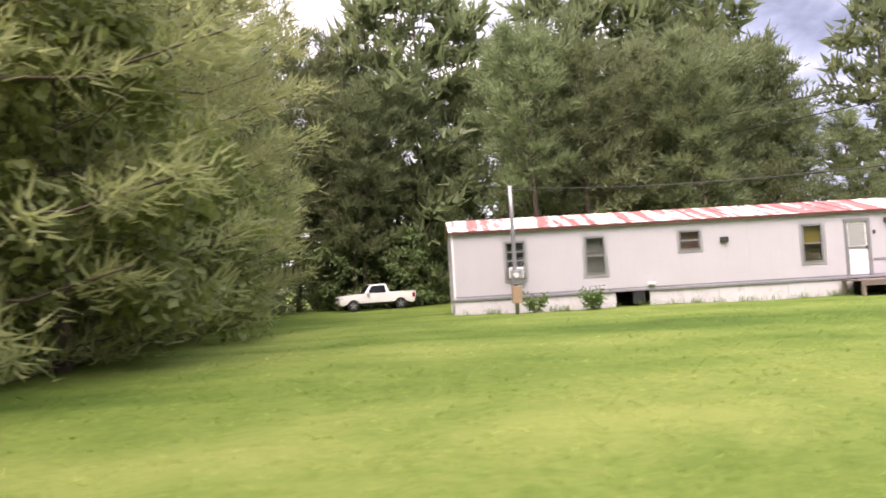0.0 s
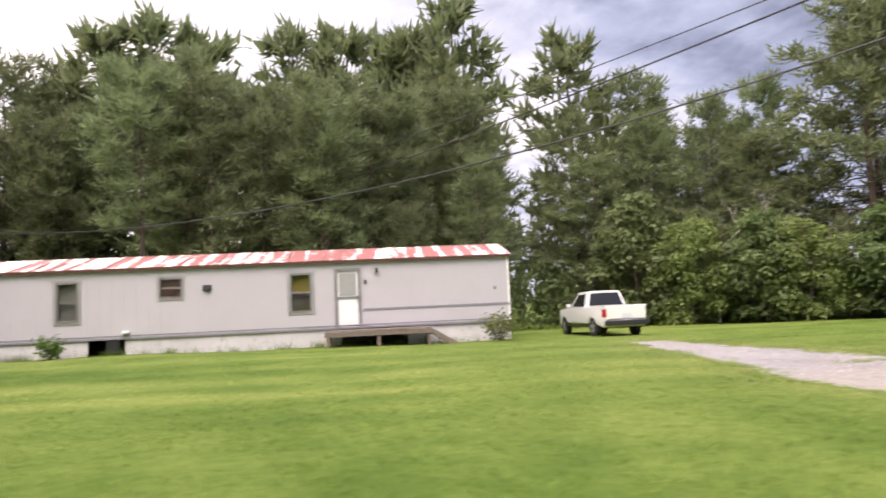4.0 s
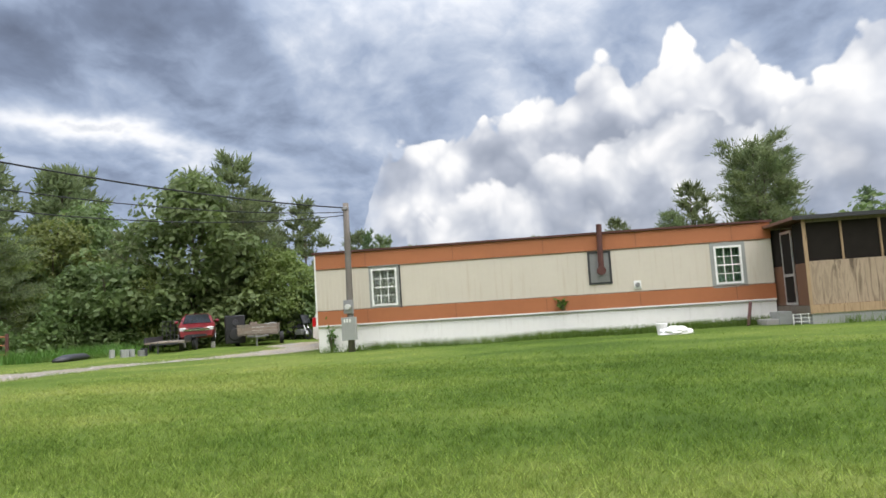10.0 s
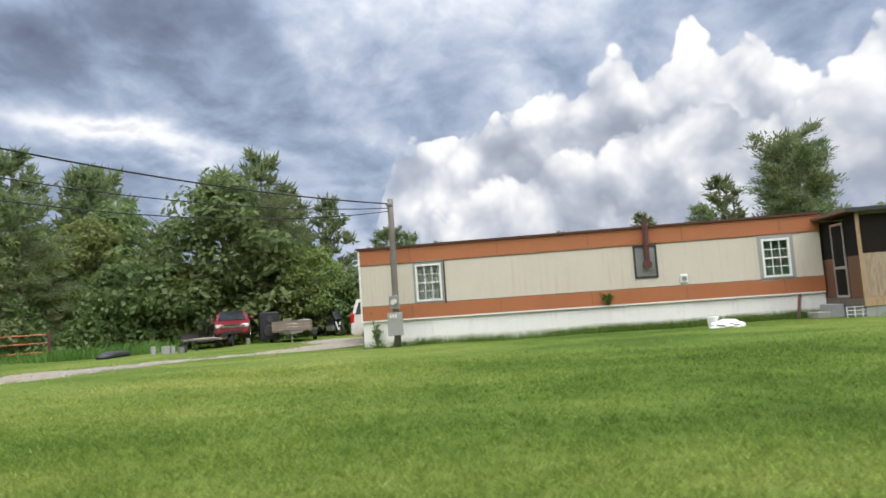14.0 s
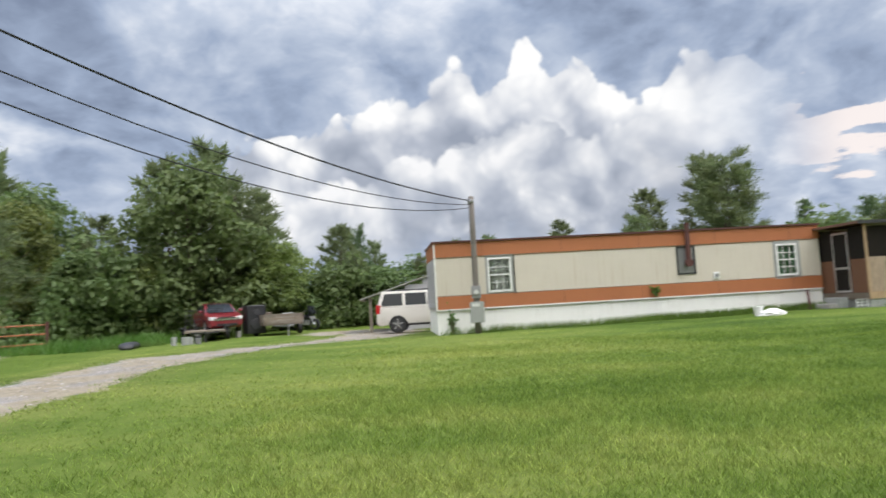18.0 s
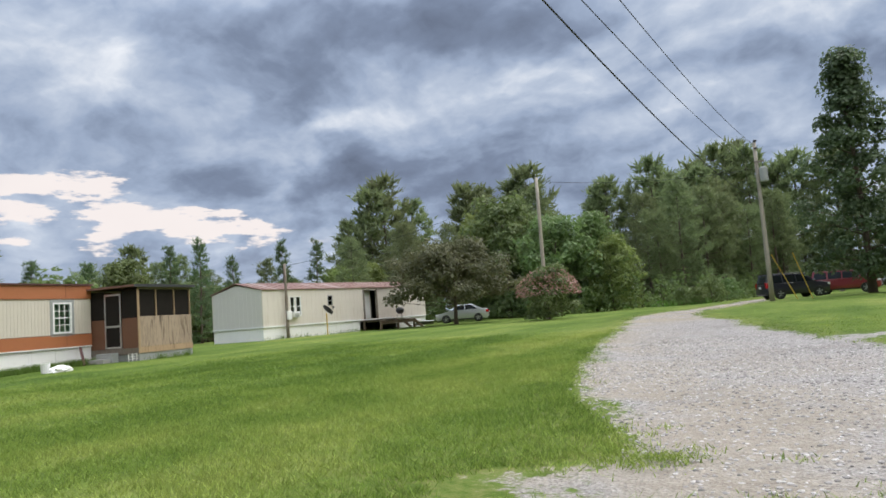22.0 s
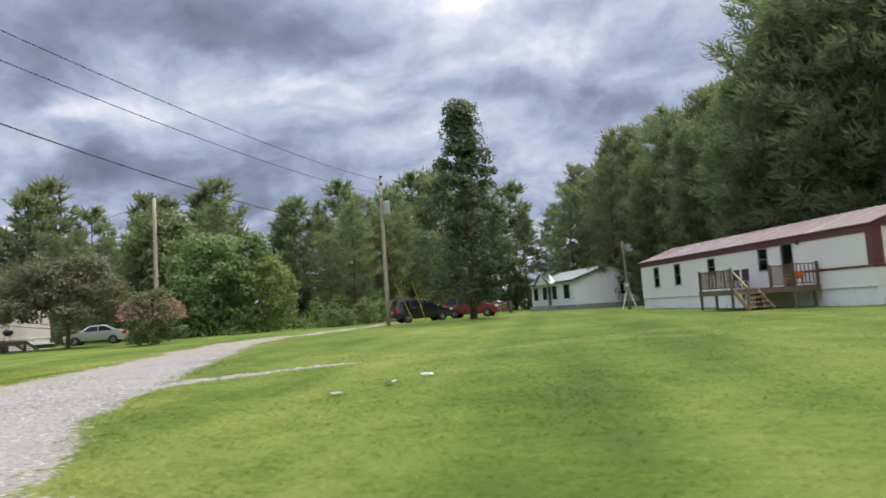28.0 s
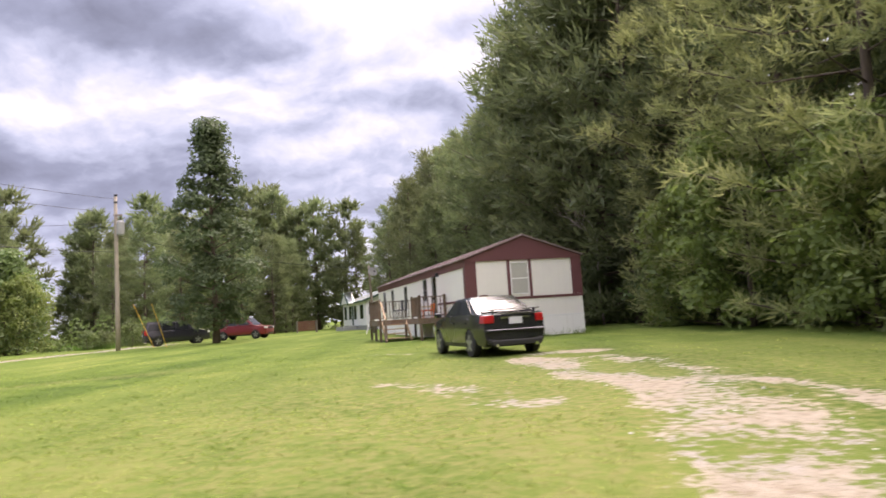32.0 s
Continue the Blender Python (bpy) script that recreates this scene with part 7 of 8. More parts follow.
    for kind, x, y, top, width in (("full", 41.5, -58.4, 13.0, 6.0), ("light", 36.6, -65.3, 13.4, 7.5), ("oak", 28.2, -61.5, 13.2, 10.5), ("oak", 23.4, -60.5, 12.2, 9.5), ("oak", 33.5, -62.5, 12.2, 9.0), ("full", 37.5, -70.0, 14.6, 7.5), ("full", 33.0, -74.0, 15.6, 7.5), ("full", 21.5, -76.0, 15.6, 7.0), ("full", 17.0, -82.0, 15.8, 7.0), ("light", 21.5, -59.0, 8.2, 6.0), ("oak", 25.5, -56.5, 7.6, 6.0), ("oak", 31.5, -60.0, 10.2, 7.0), ("full", 24.1, -83.0, 16.3, 5.5), ("full", 27.6, -82.2, 16.6, 5.5), ("full", 19.8, -93.8, 17.4, 5.0), ("pine", 16.0, -104.3, 18.3, 6.0)):
        stand(kind, x, y, top, width)
    thicket("undergrowth", "green undergrowth along a wood", [(50, -50), (44, -56), (33, -58), (24, -54.5), (19, -59), (16, -66), (13, -80), (9, -100)], 3.4, 1.2, 90, "leaf", 5)
    row([(21, -68), (7, -104)], 4.4, "full pine", 1.2, (0.75, 0.92))
    row([(26, -80), (12, -116)], 4.5, "far", 2.0, (1.0, 1.1))
    row([(16, -58), (15, -62), (14, -70)], 2.4, "bush", 0.8, (0.5, 0.75))
    # south wood behind the white house and the maroon home
    row([(12, -108), (-14, -106)], 4.0, "full far", 1.5, (0.85, 1.0))
    row([(-9, -97), (-16, -80), (-17, -62)], 3.8, "full oak full", 1.0, (0.88, 1.02))
    row([(-15, -99), (-23, -78), (-23, -58)], 4.0, "full", 1.2, (1.0, 1.1))
    row([(-19, -57), (-22.0, -47), (-24.5, -38)], 3.2, "full", 0.7, (1.0, 1.12))
    row([(-25, -60), (-28, -42), (-30, -24)], 3.6, "full", 1.0, (1.12, 1.25))
    for kind, x, y, top, width in (("full", -6.4, -91.0, 17.1, 7.0), ("full", -9.9, -75.5, 18.2, 7.0), ("full", -12.6, -70.6, 17.6, 7.0), ("full", -15.6, -63.0, 19.5, 7.5), ("full", -18.2, -57.0, 20.4, 7.5), ("pine", -20.2, -50.0, 21.0, 7.5), ("light", -24.0, -26.5, 8.6, 6.5), ("light", -24.6, -20.5, 7.6, 6.0)):
        stand(kind, x, y, top, width)
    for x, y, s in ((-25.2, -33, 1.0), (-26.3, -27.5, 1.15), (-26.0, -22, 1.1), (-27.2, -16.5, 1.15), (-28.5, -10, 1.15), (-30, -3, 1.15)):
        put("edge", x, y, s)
    row([(-31, -28), (-33, -4), (-34, 8)], 4.0, "full", 1.0, (1.15, 1.25))
    row([(-24.0, -36), (-25.0, -26), (-25.8, -16)], 2.8, "bush light", 0.4, (0.55, 0.75))
    thicket("undergrowth", "dark tangled undergrowth along a wood", [(-8, -98), (-15, -80), (-16.5, -60), (-20, -50), (-23.4, -40), (-25.4, -28), (-27, -12), (-31, 2)], 4.0, 1.0, 100, "leaf", 6)
    row([(44, 15), (48, 9), (50, 3), (53, -6), (57, -12)], 2.0, "bush", 0.6, (1.1, 1.6))
    row([(45, -24), (47, -31), (53, -40), (52, -52)], 2.2, "bush", 0.6, (1.0, 1.5))
    # depths of the woods, dim and closed
    for k, (h, line) in enumerate(((6.0, [(62, 32), (66, 5), (67, -30), (65, -60), (60, -82)]), (9.0, [(60, -84), (32, -92), (14, -112), (-16, -111)]), (12.0, [(-19, -110), (-25, -80), (-28, -55), (-32, -30), (-36, 2)]), (13.0, [(-33, 6), (-32, 50), (-10, 58), (14, 51)]), (9.0, [(14, 49), (31, 37), (48, 38), (60, 33)]))):
        thicket("deep_wood", "dense dim woodland depths behind the first trees", line, h, 1.6, 60, "leaf", 20 + k, 0.95)
    # the lone tree by the lane, and shrubs
    big = make_tree("sweetgum_tree", "tall narrow green tree standing alone by parked cars", "column", 81, 16.5, 4.1, 0.07, 70, 3, 100, 0.32, 0.20, "gum_leaf", trunk_r=0.24, pad=0.95, gappy=0.38)
    big.matrix_basis = pose(3.1, -52.6, gz(3.1, -52.6) - 0.05, 0, 0, 40)
    plum = make_tree("plum_tree", "low spreading plum tree with dull reddish leaves", "round", 91, 6.2, 5.1, 0.30, 44, 4, 100, 0.26, 0.16, "leaf_red", trunk_r=0.16, pad=0.90)
    plum.matrix_basis = pose(28.9, -43.4, gz(28.9, -43.4) - 0.05, 0, 0, 10)
    myrtle = make_tree("crape_myrtle", "round shrub with fading pink blossom", "round", 95, 3.2, 1.75, 0.03, 26, 3, 80, 0.18, 0.12, "leaf", trunk_r=0.05, pad=0.50)
    myrtle["category"] = "shrub"
    myrtle.matrix_basis = pose(20.65, -39.4, gz(20.65, -39.4) - 0.03, 0, 0, 0)
    rng = np.random.default_rng(3)
    a = rng.normal(0, 1, (1300, 3))
    a /= np.linalg.norm(a, axis=1, keepdims=True)
    a[:, 2] = np.abs(a[:, 2]) * 0.9
    c = a * np.array([1.85, 1.85, 1.75]) * rng.uniform(0.8, 1.08, (1300, 1)) + np.array([0, 0, 1.45])
    v, f = leaf_cards(c, a, 0.16, 0.12, rng)
    quick_mesh("blossom", v.tolist(), f.tolist(), "blossom", myrtle)


woods()

# ---- poles and lines ----


def cable(name, label, a, b, sag, r=0.016, n=18):
    a, b = Vector(a), Vector(b)
    t = thing(name, Matrix.Translation(a), label, "cable", "overhead lines")
    bm = bmesh.new()
    pts = [(b - a) * (i / n) - Vector((0, 0, sag * 4 * (i / n) * (1 - i / n))) for i in range(n + 1)]
    tube(bm, pts, r, 5)
    part("strand", bm, "wire", t)
    return t


def pole(name, label, x, y, top, r0, r1, lean=(0, 0), mat="pole_wood", category="utility pole"):
    t = thing(name, pose(x, y, gz(x, y) - 0.05), label, category)
    h = top - gz(x, y) + 0.05
    bm = bmesh.new()
    tube(bm, [(lean[0] * f, lean[1] * f, h * f) for f in (0, 0.25, 0.5, 0.75, 1)], [r0 + (r1 - r0) * f for f in (0, 0.25, 0.5, 0.75, 1)], 12)
    part("shaft", bm, mat, t, smooth=True)
    return t, h


def meter(t, x, y, z, s=1.0, face=-1):
    """A meter can with a round glass on a pole."""
    box_ = part("meter_box", boxes((x - 0.15 * s, x + 0.15 * s, y - 0.06, y + 0.06, z, z + 0.42 * s), bevel=0.012), "grey_metal", t)
    bm = bmesh.new()
    tube(bm, [(x, y + face * 0.06, z + 0.27 * s), (x, y + face * 0.15, z + 0.27 * s)], [0.09 * s, 0.08 * s], 14)
    part("meter_glass", bm, "clear_lamp", box_)


def lines():
    p1, h = pole("utility_pole", "tall weathered wooden utility pole beside the gravel track", 11.42, 5.50, 8.9, 0.17, 0.12, (-0.16, 0.1))
    part("tag", boxes((-0.06, 0.04, -0.175, -0.163, 1.42, 1.48)), "white_plastic", p1)
    part("cable_riser", boxes((-0.23, -0.19, -0.05, 0.0, 0.6, 7.0)), "grey_metal", p1)
    for z in (6.3, 6.75, 7.2, 7.9):
        part("insulator", boxes((-0.25, 0.1, -0.04, 0.04, z - 0.04, z + 0.04), bevel=0.01), "dark_metal", p1)
    m = part("pedestal_box", boxes((-0.42, -0.20, -0.16, 0.06, 0.0, 0.74), bevel=0.015), "white_plastic", p1, "white meter pedestal")
    part("pedestal_cap", boxes((-0.44, -0.18, -0.18, 0.08, 0.74, 0.78)), "grey_metal", m)
    pb, _ = pole("service_pole", "dark weathered service pole with a meter box before a trailer", 30.26, -4.83, 4.95, 0.11, 0.095, (0.02, -0.02), "service_wood")
    part("weather_head", boxes((-0.1, 0.1, -0.1, 0.1, 4.55, 4.68), bevel=0.03), "grey_metal", pb)
    c = part("meter_socket", boxes((-0.16, -0.07, -0.16, 0.16, 1.25, 1.68), bevel=0.012), "grey_metal", pb)
    bm = bmesh.new()
    tube(bm, [(-0.16, 0, 1.47), (-0.25, 0, 1.47)], [0.095, 0.085], 14)
    part("meter_glass", bm, "clear_lamp", c)
    part("breaker_box", boxes((-0.2, -0.075, -0.24, 0.24, 0.42, 1.14), bevel=0.012), "grey_board", pb, "grey electrical breaker box")
    for i in range(3):
        part("number_bar", boxes((-0.208, -0.201, 0.10 - 0.09 * i, 0.15 - 0.09 * i, 0.98, 1.08)), "white_plastic", pb)
    pa, _ = pole("service_pole", "slim grey service pole with a meter box before a trailer", -12.93, 22.60, 4.68, 0.075, 0.065, (0, 0), "grey_metal")
    meter(pa, 0, -0.10, 1.05, 1.1)
    part("breaker_box", boxes((-0.16, 0.16, -0.2, -0.08, 0.42, 0.98), bevel=0.012), "lumber", pa, "rust-stained breaker box")
    pc, _ = pole("service_pole", "dark wooden service pole with a meter before a trailer", 36.0, -33.95, 5.15, 0.10, 0.08, (0, 0), "old_wood")
    part("meter_socket", boxes((-0.25, -0.11, -0.16, 0.16, 1.2, 1.75), bevel=0.012), "white_plastic", pc)
    pole("utility_pole", "grey wooden pole by a flowering shrub", 21.5, -41.42, 9.42, 0.14, 0.10, (-0.05, 0.0))
    p4, h4 = pole("utility_pole", "tall wooden pole with a grey transformer", 8.98, -50.1, 11.1, 0.16, 0.11)
    bm = bmesh.new()
    tube(bm, [(-0.38, 0.12, 7.95), (-0.38, 0.12, 8.0), (-0.38, 0.12, 8.85), (-0.38, 0.12, 8.95)], [0.22, 0.26, 0.26, 0.18], 16)
    tr = part("transformer", bm, "grey_board", p4, "grey pole transformer can")
    bm = bmesh.new()
    tube(bm, [(-0.38, 0.12, 8.95), (-0.38, 0.12, 9.2)], [0.05, 0.03], 8)
    part("bushing", bm, "dark_metal", tr)
    for z in (10.2, 10.7):
        part("insulator", boxes((-0.18, 0.05, 0.05, 0.16, z, z + 0.12), bevel=0.02), "dark_metal", p4)
    part("crossarm", boxes((-0.5, 0.12, 0.05, 0.13, 9.3, 9.4)), "old_wood", p4)
    p5, _ = pole("light_pole", "slim far pole with a small lamp box", 19.5, -88.0, 6.9, 0.10, 0.08)
    part("lamp_box", boxes((-0.3, -0.06, -0.12, 0.12, 5.6, 6.1), bevel=0.03), "white_plastic", p5)
    pd, _ = pole("service_pole", "short dark service pole with a satellite dish", -8.15, -53.2, 5.4, 0.10, 0.08, (0.15, 0), "old_wood")
    meter(pd, 0.1, 0.14, 1.4, 1.4, 1)
    for dx in (-0.5, 0.55):
        bm = bmesh.new()
        beam(bm, (dx, 0.3, 0.0), (0.02, 0.05, 1.7), 0.06)
        part("brace", bm, "white_trim", pd)
    bm = bmesh.new()
    tube(bm, [(0.15, 0.2, 4.0), (-0.1, 0.5, 4.35)], 0.02, 6)
    part("dish_arm", bm, "grey_metal", pd)
    dish(pd, (-0.15, 0.55, 4.45), (-0.4, 0.8, 0.35), 0.34, "dish", "grey_board")
    T1 = (11.28, 5.58)
    for z, sag, r, b in ((7.1, 0.7, 0.022, (30.26, -4.83, 4.80)), (6.6, 1.0, 0.014, (30.26, -4.83, 4.66)), (6.25, 1.25, 0.014, (30.26, -4.83, 4.56))):
        cable("power_line", "black overhead power line between poles", (*T1, z), b, sag, r)
    cable("power_line", "black overhead power line between poles", (*T1, 6.3), (-12.93, 22.6, 4.6), 1.4, 0.018)
    cable("power_line", "black overhead power line between poles", (*T1, 7.45), (-2.5, 40.5, 8.7), 0.25, 0.024)
    cable("power_line", "black overhead power line between poles", (*T1, 7.6), (-3.2, 40.5, 9.8), 0.25, 0.016)
    cable("power_line", "black overhead power line between poles", (*T1, 7.9), (8.98, -50.0, 7.2), 1.3, 0.018, 30)
    cable("power_line", "thin overhead power line between poles", (*T1, 8.8), (8.98, -50.0, 10.9), 1.0, 0.013, 30)
    cable("power_line", "thin overhead power line between poles", (11.75, 5.5, 8.5), (9.3, -50.0, 10.0), 1.0, 0.013, 30)
    cable("power_line", "thin overhead power line between poles", (8.98, -50.1, 9.3), (21.5, -41.42, 9.2), 0.4, 0.012)
    cable("power_line", "thin overhead power line between poles", (21.5, -41.42, 9.2), (36.0, -33.95, 5.0), 0.6, 0.012)
    cable("power_line", "thin overhead power line between poles", (8.98, -50.1, 8.4), (-8.15, -53.2, 5.2), 0.5, 0.012)
    # loops of slack cable at the top of the near pole
    t = thing("slack_cable", pose(11.26, 5.6, 6.6), "loose loops of black cable hanging at a pole top", "cable")
    bm = bmesh.new()
    for k in (0, 2):
        tube(bm, [(0, 0, 0.6 - 0.2 * k), (-0.35 - 0.1 * k, 0.1, 0.25 - 0.2 * k), (-0.9 - 0.25 * k, 0.35, 0.3 - 0.15 * k), (-1.6, 0.75, 0.5 - 0.1 * k)], 0.013, 5)
        tube(bm, [(0, 0, 0.6 - 0.2 * k), (0.35 + 0.1 * k, -0.15, 0.15 - 0.2 * k), (0.8 + 0.1 * k, -0.4, 0.1 - 0.1 * k)], 0.013, 5)
    part("loop", bm, "wire", t)


def dish(parent, at, facing, r, name, mat):
    d = Vector(facing).normalized()
    a = d.cross(Vector((0, 0, 1))).normalized()
    b = a.cross(d)
    bm = bmesh.new()
    rings = []
    for i, f in enumerate((0.02, 0.4, 0.75, 1.0)):
        rings.append([bm.verts.new(Vector(at) + (a * math.cos(t) + b * math.sin(t)) * r * f + d * 0.25 * r * f * f) for t in [2 * math.pi * k / 18 for k in range(18)]])
    for p, q in zip(rings, rings[1:]):
        for k in range(18):
            bm.faces.new((p[k], p[(k + 1) % 18], q[(k + 1) % 18], q[k]))
    bm.faces.new(rings[0])
    bmesh.ops.solidify(bm, geom=bm.faces[:], thickness=0.012)
    ob = part(name, bm, mat, parent)
    bm = bmesh.new()
    tube(bm, [Vector(at) - b * r, Vector(at) + d * r * 1.2 - b * r * 0.4], 0.012, 6)
    box(bm, *(v for c in (Vector(at) + d * r * 1.2 - b * r * 0.4) for v in (c - 0.05, c + 0.05)))
    part("feed_arm", bm, "dark_metal", ob)
    return ob


lines()


# ---- yard things ----


def small_things():
    d = thing("satellite_dish", pose(34.9, -36.55, gz(34.9, -36.55) - 0.05), "dark satellite dish on a yellowish post in the lawn", "satellite dish")
    bm = bmesh.new()
    tube(bm, [(0, 0, 0), (0, 0, 1.45)], 0.04, 8)
    part("mast", bm, "yellow_plastic", d)
    dish(d, (-0.05, 0.0, 1.62), (-0.35, -0.75, 0.75), 0.42, "reflector", "dark_metal")
    y = thing("guy_guard", pose(11.9, 8.5, gz(11.9, 8.5) - 0.05), "two slim yellow guy wire guards leaning beside a pole", "guard")
    for a, b in (((0, 0, 0), (-0.14, -0.64, 2.35)), ((-0.05, -0.4, 0), (-0.32, -1.32, 2.40))):
        bm = bmesh.new()
        tube(bm, [a, b], 0.03, 8)
        part("sleeve", bm, "yellow_plastic", y)
        bm = bmesh.new()
        up = (Vector((-0.5, -2.9, 7.2)) - Vector(b))
        tube(bm, [b, Vector(b) + up * 0.96], 0.008, 5)
        part("guy_wire", bm, "wire", y)
    y = thing("guy_guard", pose(7.5, -52.4, gz(7.5, -52.4) - 0.05), "pair of pale yellow guy wire guards beside a pole", "guard")
    for dx, lean in ((0.0, 1.3), (-0.9, 0.9)):
        bm = bmesh.new()
        tube(bm, [(dx, 0, 0.0), (dx + lean, 0.3, 3.2)], 0.028, 8)
        part("sleeve", bm, "yellow_plastic", y)
    b = thing("bucket", pose(29.75, -14.2, gz(29.75, -14.2)), "white plastic bucket by the skirting", "bucket")
    bm = bmesh.new()
    tube(bm, [(0, 0, 0), (0, 0, 0.31)], [0.125, 0.155], 14)
    part("pail", bm, "white_plastic", b)
    bm = bmesh.new()
    tube(bm, [(0, 0, 0.27), (0, 0, 0.30)], [0.165, 0.165], 14)
    part("rim", bm, "white_plastic", b)
    g = thing("rubbish_bag", pose(29.45, -14.55, gz(29.45, -14.55), 0, 0, -80), "crumpled white bag lying on the lawn", "bag")
    bm = bmesh.new()
    bmesh.ops.create_icosphere(bm, subdivisions=3, radius=1.0)
    for v in bm.verts:
        k = 1 + 0.35 * noise.noise(v.co * 2.3) + 0.15 * noise.noise(v.co * 6)
        v.co = Vector((v.co.x * 0.42 * k, v.co.y * 0.24 * k, max(0, v.co.z * 0.17 * k + 0.05)))
    part("sheet", bm, "white_plastic", g)
    s = thing("plank", pose(31.5, -16.75, gz(31.5, -16.75), 0, 0, 0), "dark board leaning against the skirting", "board")
    bm = bmesh.new()
    beam(bm, (-0.15, 0, 0), (0.38, -0.22, 0.68), 0.09, 0.04)
    part("board", bm, "rust_pipe", s)
    st = thing("step_box", home_pose(30.87, -3.45, 32.40, -17.9), "stacked block steps with clutter at a porch door", "steps")
    for i, (x0, x1, y0, y1, h) in enumerate(((13.6, 14.15, -1.5, -0.7, 0.25), (13.95, 14.3, -1.55, -0.75, 0.45))):
        part("step", boxes((x0, x1, y0, y1, 0.1, 0.25 + h), bevel=0.015), "concrete" if i == 0 else "grey_board", st)
    c = thing("shopping_crate", home_pose(30.87, -3.45, 32.40, -17.9) @ pose(14.35, -2.1, 0.30), "white wire crate by the porch", "crate")
    part("base", boxes((-0.3, 0.3, -0.2, 0.2, 0.0, 0.02)), "white_plastic", c)
    for x in (-0.3, -0.1, 0.1, 0.28):
        part("upright", boxes((x, x + 0.02, -0.2, -0.18, 0.02, 0.34)), "white_plastic", c)
    for z in (0.12, 0.22, 0.32):
        part("wire", boxes((-0.3, 0.3, -0.205, -0.19, z, z + 0.015)), "white_plastic", c)
    # pumpkin-coloured chair and table on the deck
    t = home_pose(-8.85, -51.0, -14.45, -29.95)
    o = thing("deck_chair", t @ pose(17.9, -0.75, 1.405), "bright orange plastic chair on a wooden deck", "chair")
    part("seat", boxes((-0.3, 0.3, -0.28, 0.28, 0.30, 0.36), bevel=0.02), "orange_plastic", o)
    part("backrest", boxes((-0.3, 0.3, 0.24, 0.30, 0.36, 0.62), bevel=0.02), "orange_plastic", o)
    for x in (-0.26, 0.22):
        for yy in (-0.26, 0.22):
            part("leg", boxes((x, x + 0.04, yy, yy + 0.04, 0.0, 0.30)), "orange_plastic", o)
        part("armrest", boxes((x - 0.02, x + 0.06, -0.28, 0.28, 0.48, 0.51)), "yellow_plastic", o)
    for x in (13.8, 14.7):
        o = thing("garden_chair", t @ pose(x, -1.3, 1.405), "dark folding chair on a wooden deck", "chair", "deck chairs")
        part("seat", boxes((-0.26, 0.26, -0.25, 0.25, 0.42, 0.46), bevel=0.01), "dark_metal", o)
        part("backrest", boxes((-0.26, 0.26, 0.22, 0.26, 0.46, 0.95), bevel=0.01), "dark_metal", o)
        for xx in (-0.24, 0.2):
            for yy in (-0.22, 0.2):
                part("leg", boxes((xx, xx + 0.03, yy, yy + 0.03, 0.0, 0.42)), "dark_metal", o)
    # tarp roll and scraps by the track
    r = thing("tarp_roll", pose(34.6, 9.2, gz(34.6, 9.2) - 0.03, 0, 0, 20) @ Matrix.Diagonal((1.1, 1.2, 0.62, 1)), "dark grey rolled tarpaulin on the ground", "tarp")
    bm = bmesh.new()
    tube(bm, [(-1.5, 0, 0.2), (-0.6, 0.05, 0.26), (0.6, -0.03, 0.24), (1.4, 0.02, 0.18)], [0.18, 0.27, 0.26, 0.14], 12)
    part("roll", bm, "dark_metal", r, smooth=True)
    rnd = random.Random(4)
    for i in range(5):
        x, yy = 34.7 + i * 0.36, 7.6 - i * 0.2 + rnd.uniform(-0.3, 0.3)
        k = thing("scrap_can", pose(x, yy, gz(x, yy), 0, 0, rnd.uniform(0, 180)), "small dull metal can among scrap", "can", "scrap heap")
        bm = bmesh.new()
        tube(bm, [(0, 0, 0), (0, 0, rnd.uniform(0.25, 0.5))], rnd.uniform(0.10, 0.17), 12)
        part("shell", bm, rnd.choice(["grey_board", "grey_metal", "dark_metal"]), k)
    g = thing("field_gate", pose(33.3, 14.6, gz(33.3, 14.6), 0, 0, -58), "rusted red metal field gate at the wood", "gate")
    for x in (0, 2.4):
        part("post", boxes((x - 0.06, x + 0.06, -0.06, 0.06, -0.1, 1.25)), "rust_pipe", g)
    for z in (0.35, 0.75, 1.12):
        bm = bmesh.new()
        tube(bm, [(0.06, 0, z), (2.34, 0, z)], 0.03, 6)
        part("bar", bm, "orange_paint", g)
    # wooden cart behind the white house
    k = thing("field_bin", pose(2.6, -81.5, gz(2.6, -81.5), 0, 0, 20) @ Matrix.Diagonal((0.7, 0.7, 0.7, 1)), "faded brick-coloured wooden bin", "bin")
    for i in range(5):
        part("slat", boxes((-1.6, 1.6, -0.9, -0.86, 0.3 + i * 0.32, 0.58 + i * 0.32)), "brown_panel", k)
    for x in (-1.6, 1.52):
        part("corner_post", boxes((x, x + 0.08, -0.86, 0.9, 0.0, 1.95)), "old_wood", k)
    # bits of paper on the grass
    for i, (x, yy) in enumerate(((0.4, -14.2), (1.6, -12.4), (0.9, -13.3), (-9.3, -7.4))):
        z = gz(x, yy) + 0.03
        k = thing("paper_scrap", pose(x, yy, z, 8 * i, 6, 40 * i), "small white scrap of paper on the lawn", "litter", "litter")
        bm = bmesh.new()
        prism(bm, [(-0.10, 0.0), (0.09, 0.015), (0.12, 0.05), (-0.06, 0.03)], -0.07, 0.07)
        part("sheet", bm, "white_plastic", k)
    # grill and covered mower on the tan home's deck
    t = home_pose(36.45, -32.25, 34.20, -48.75)
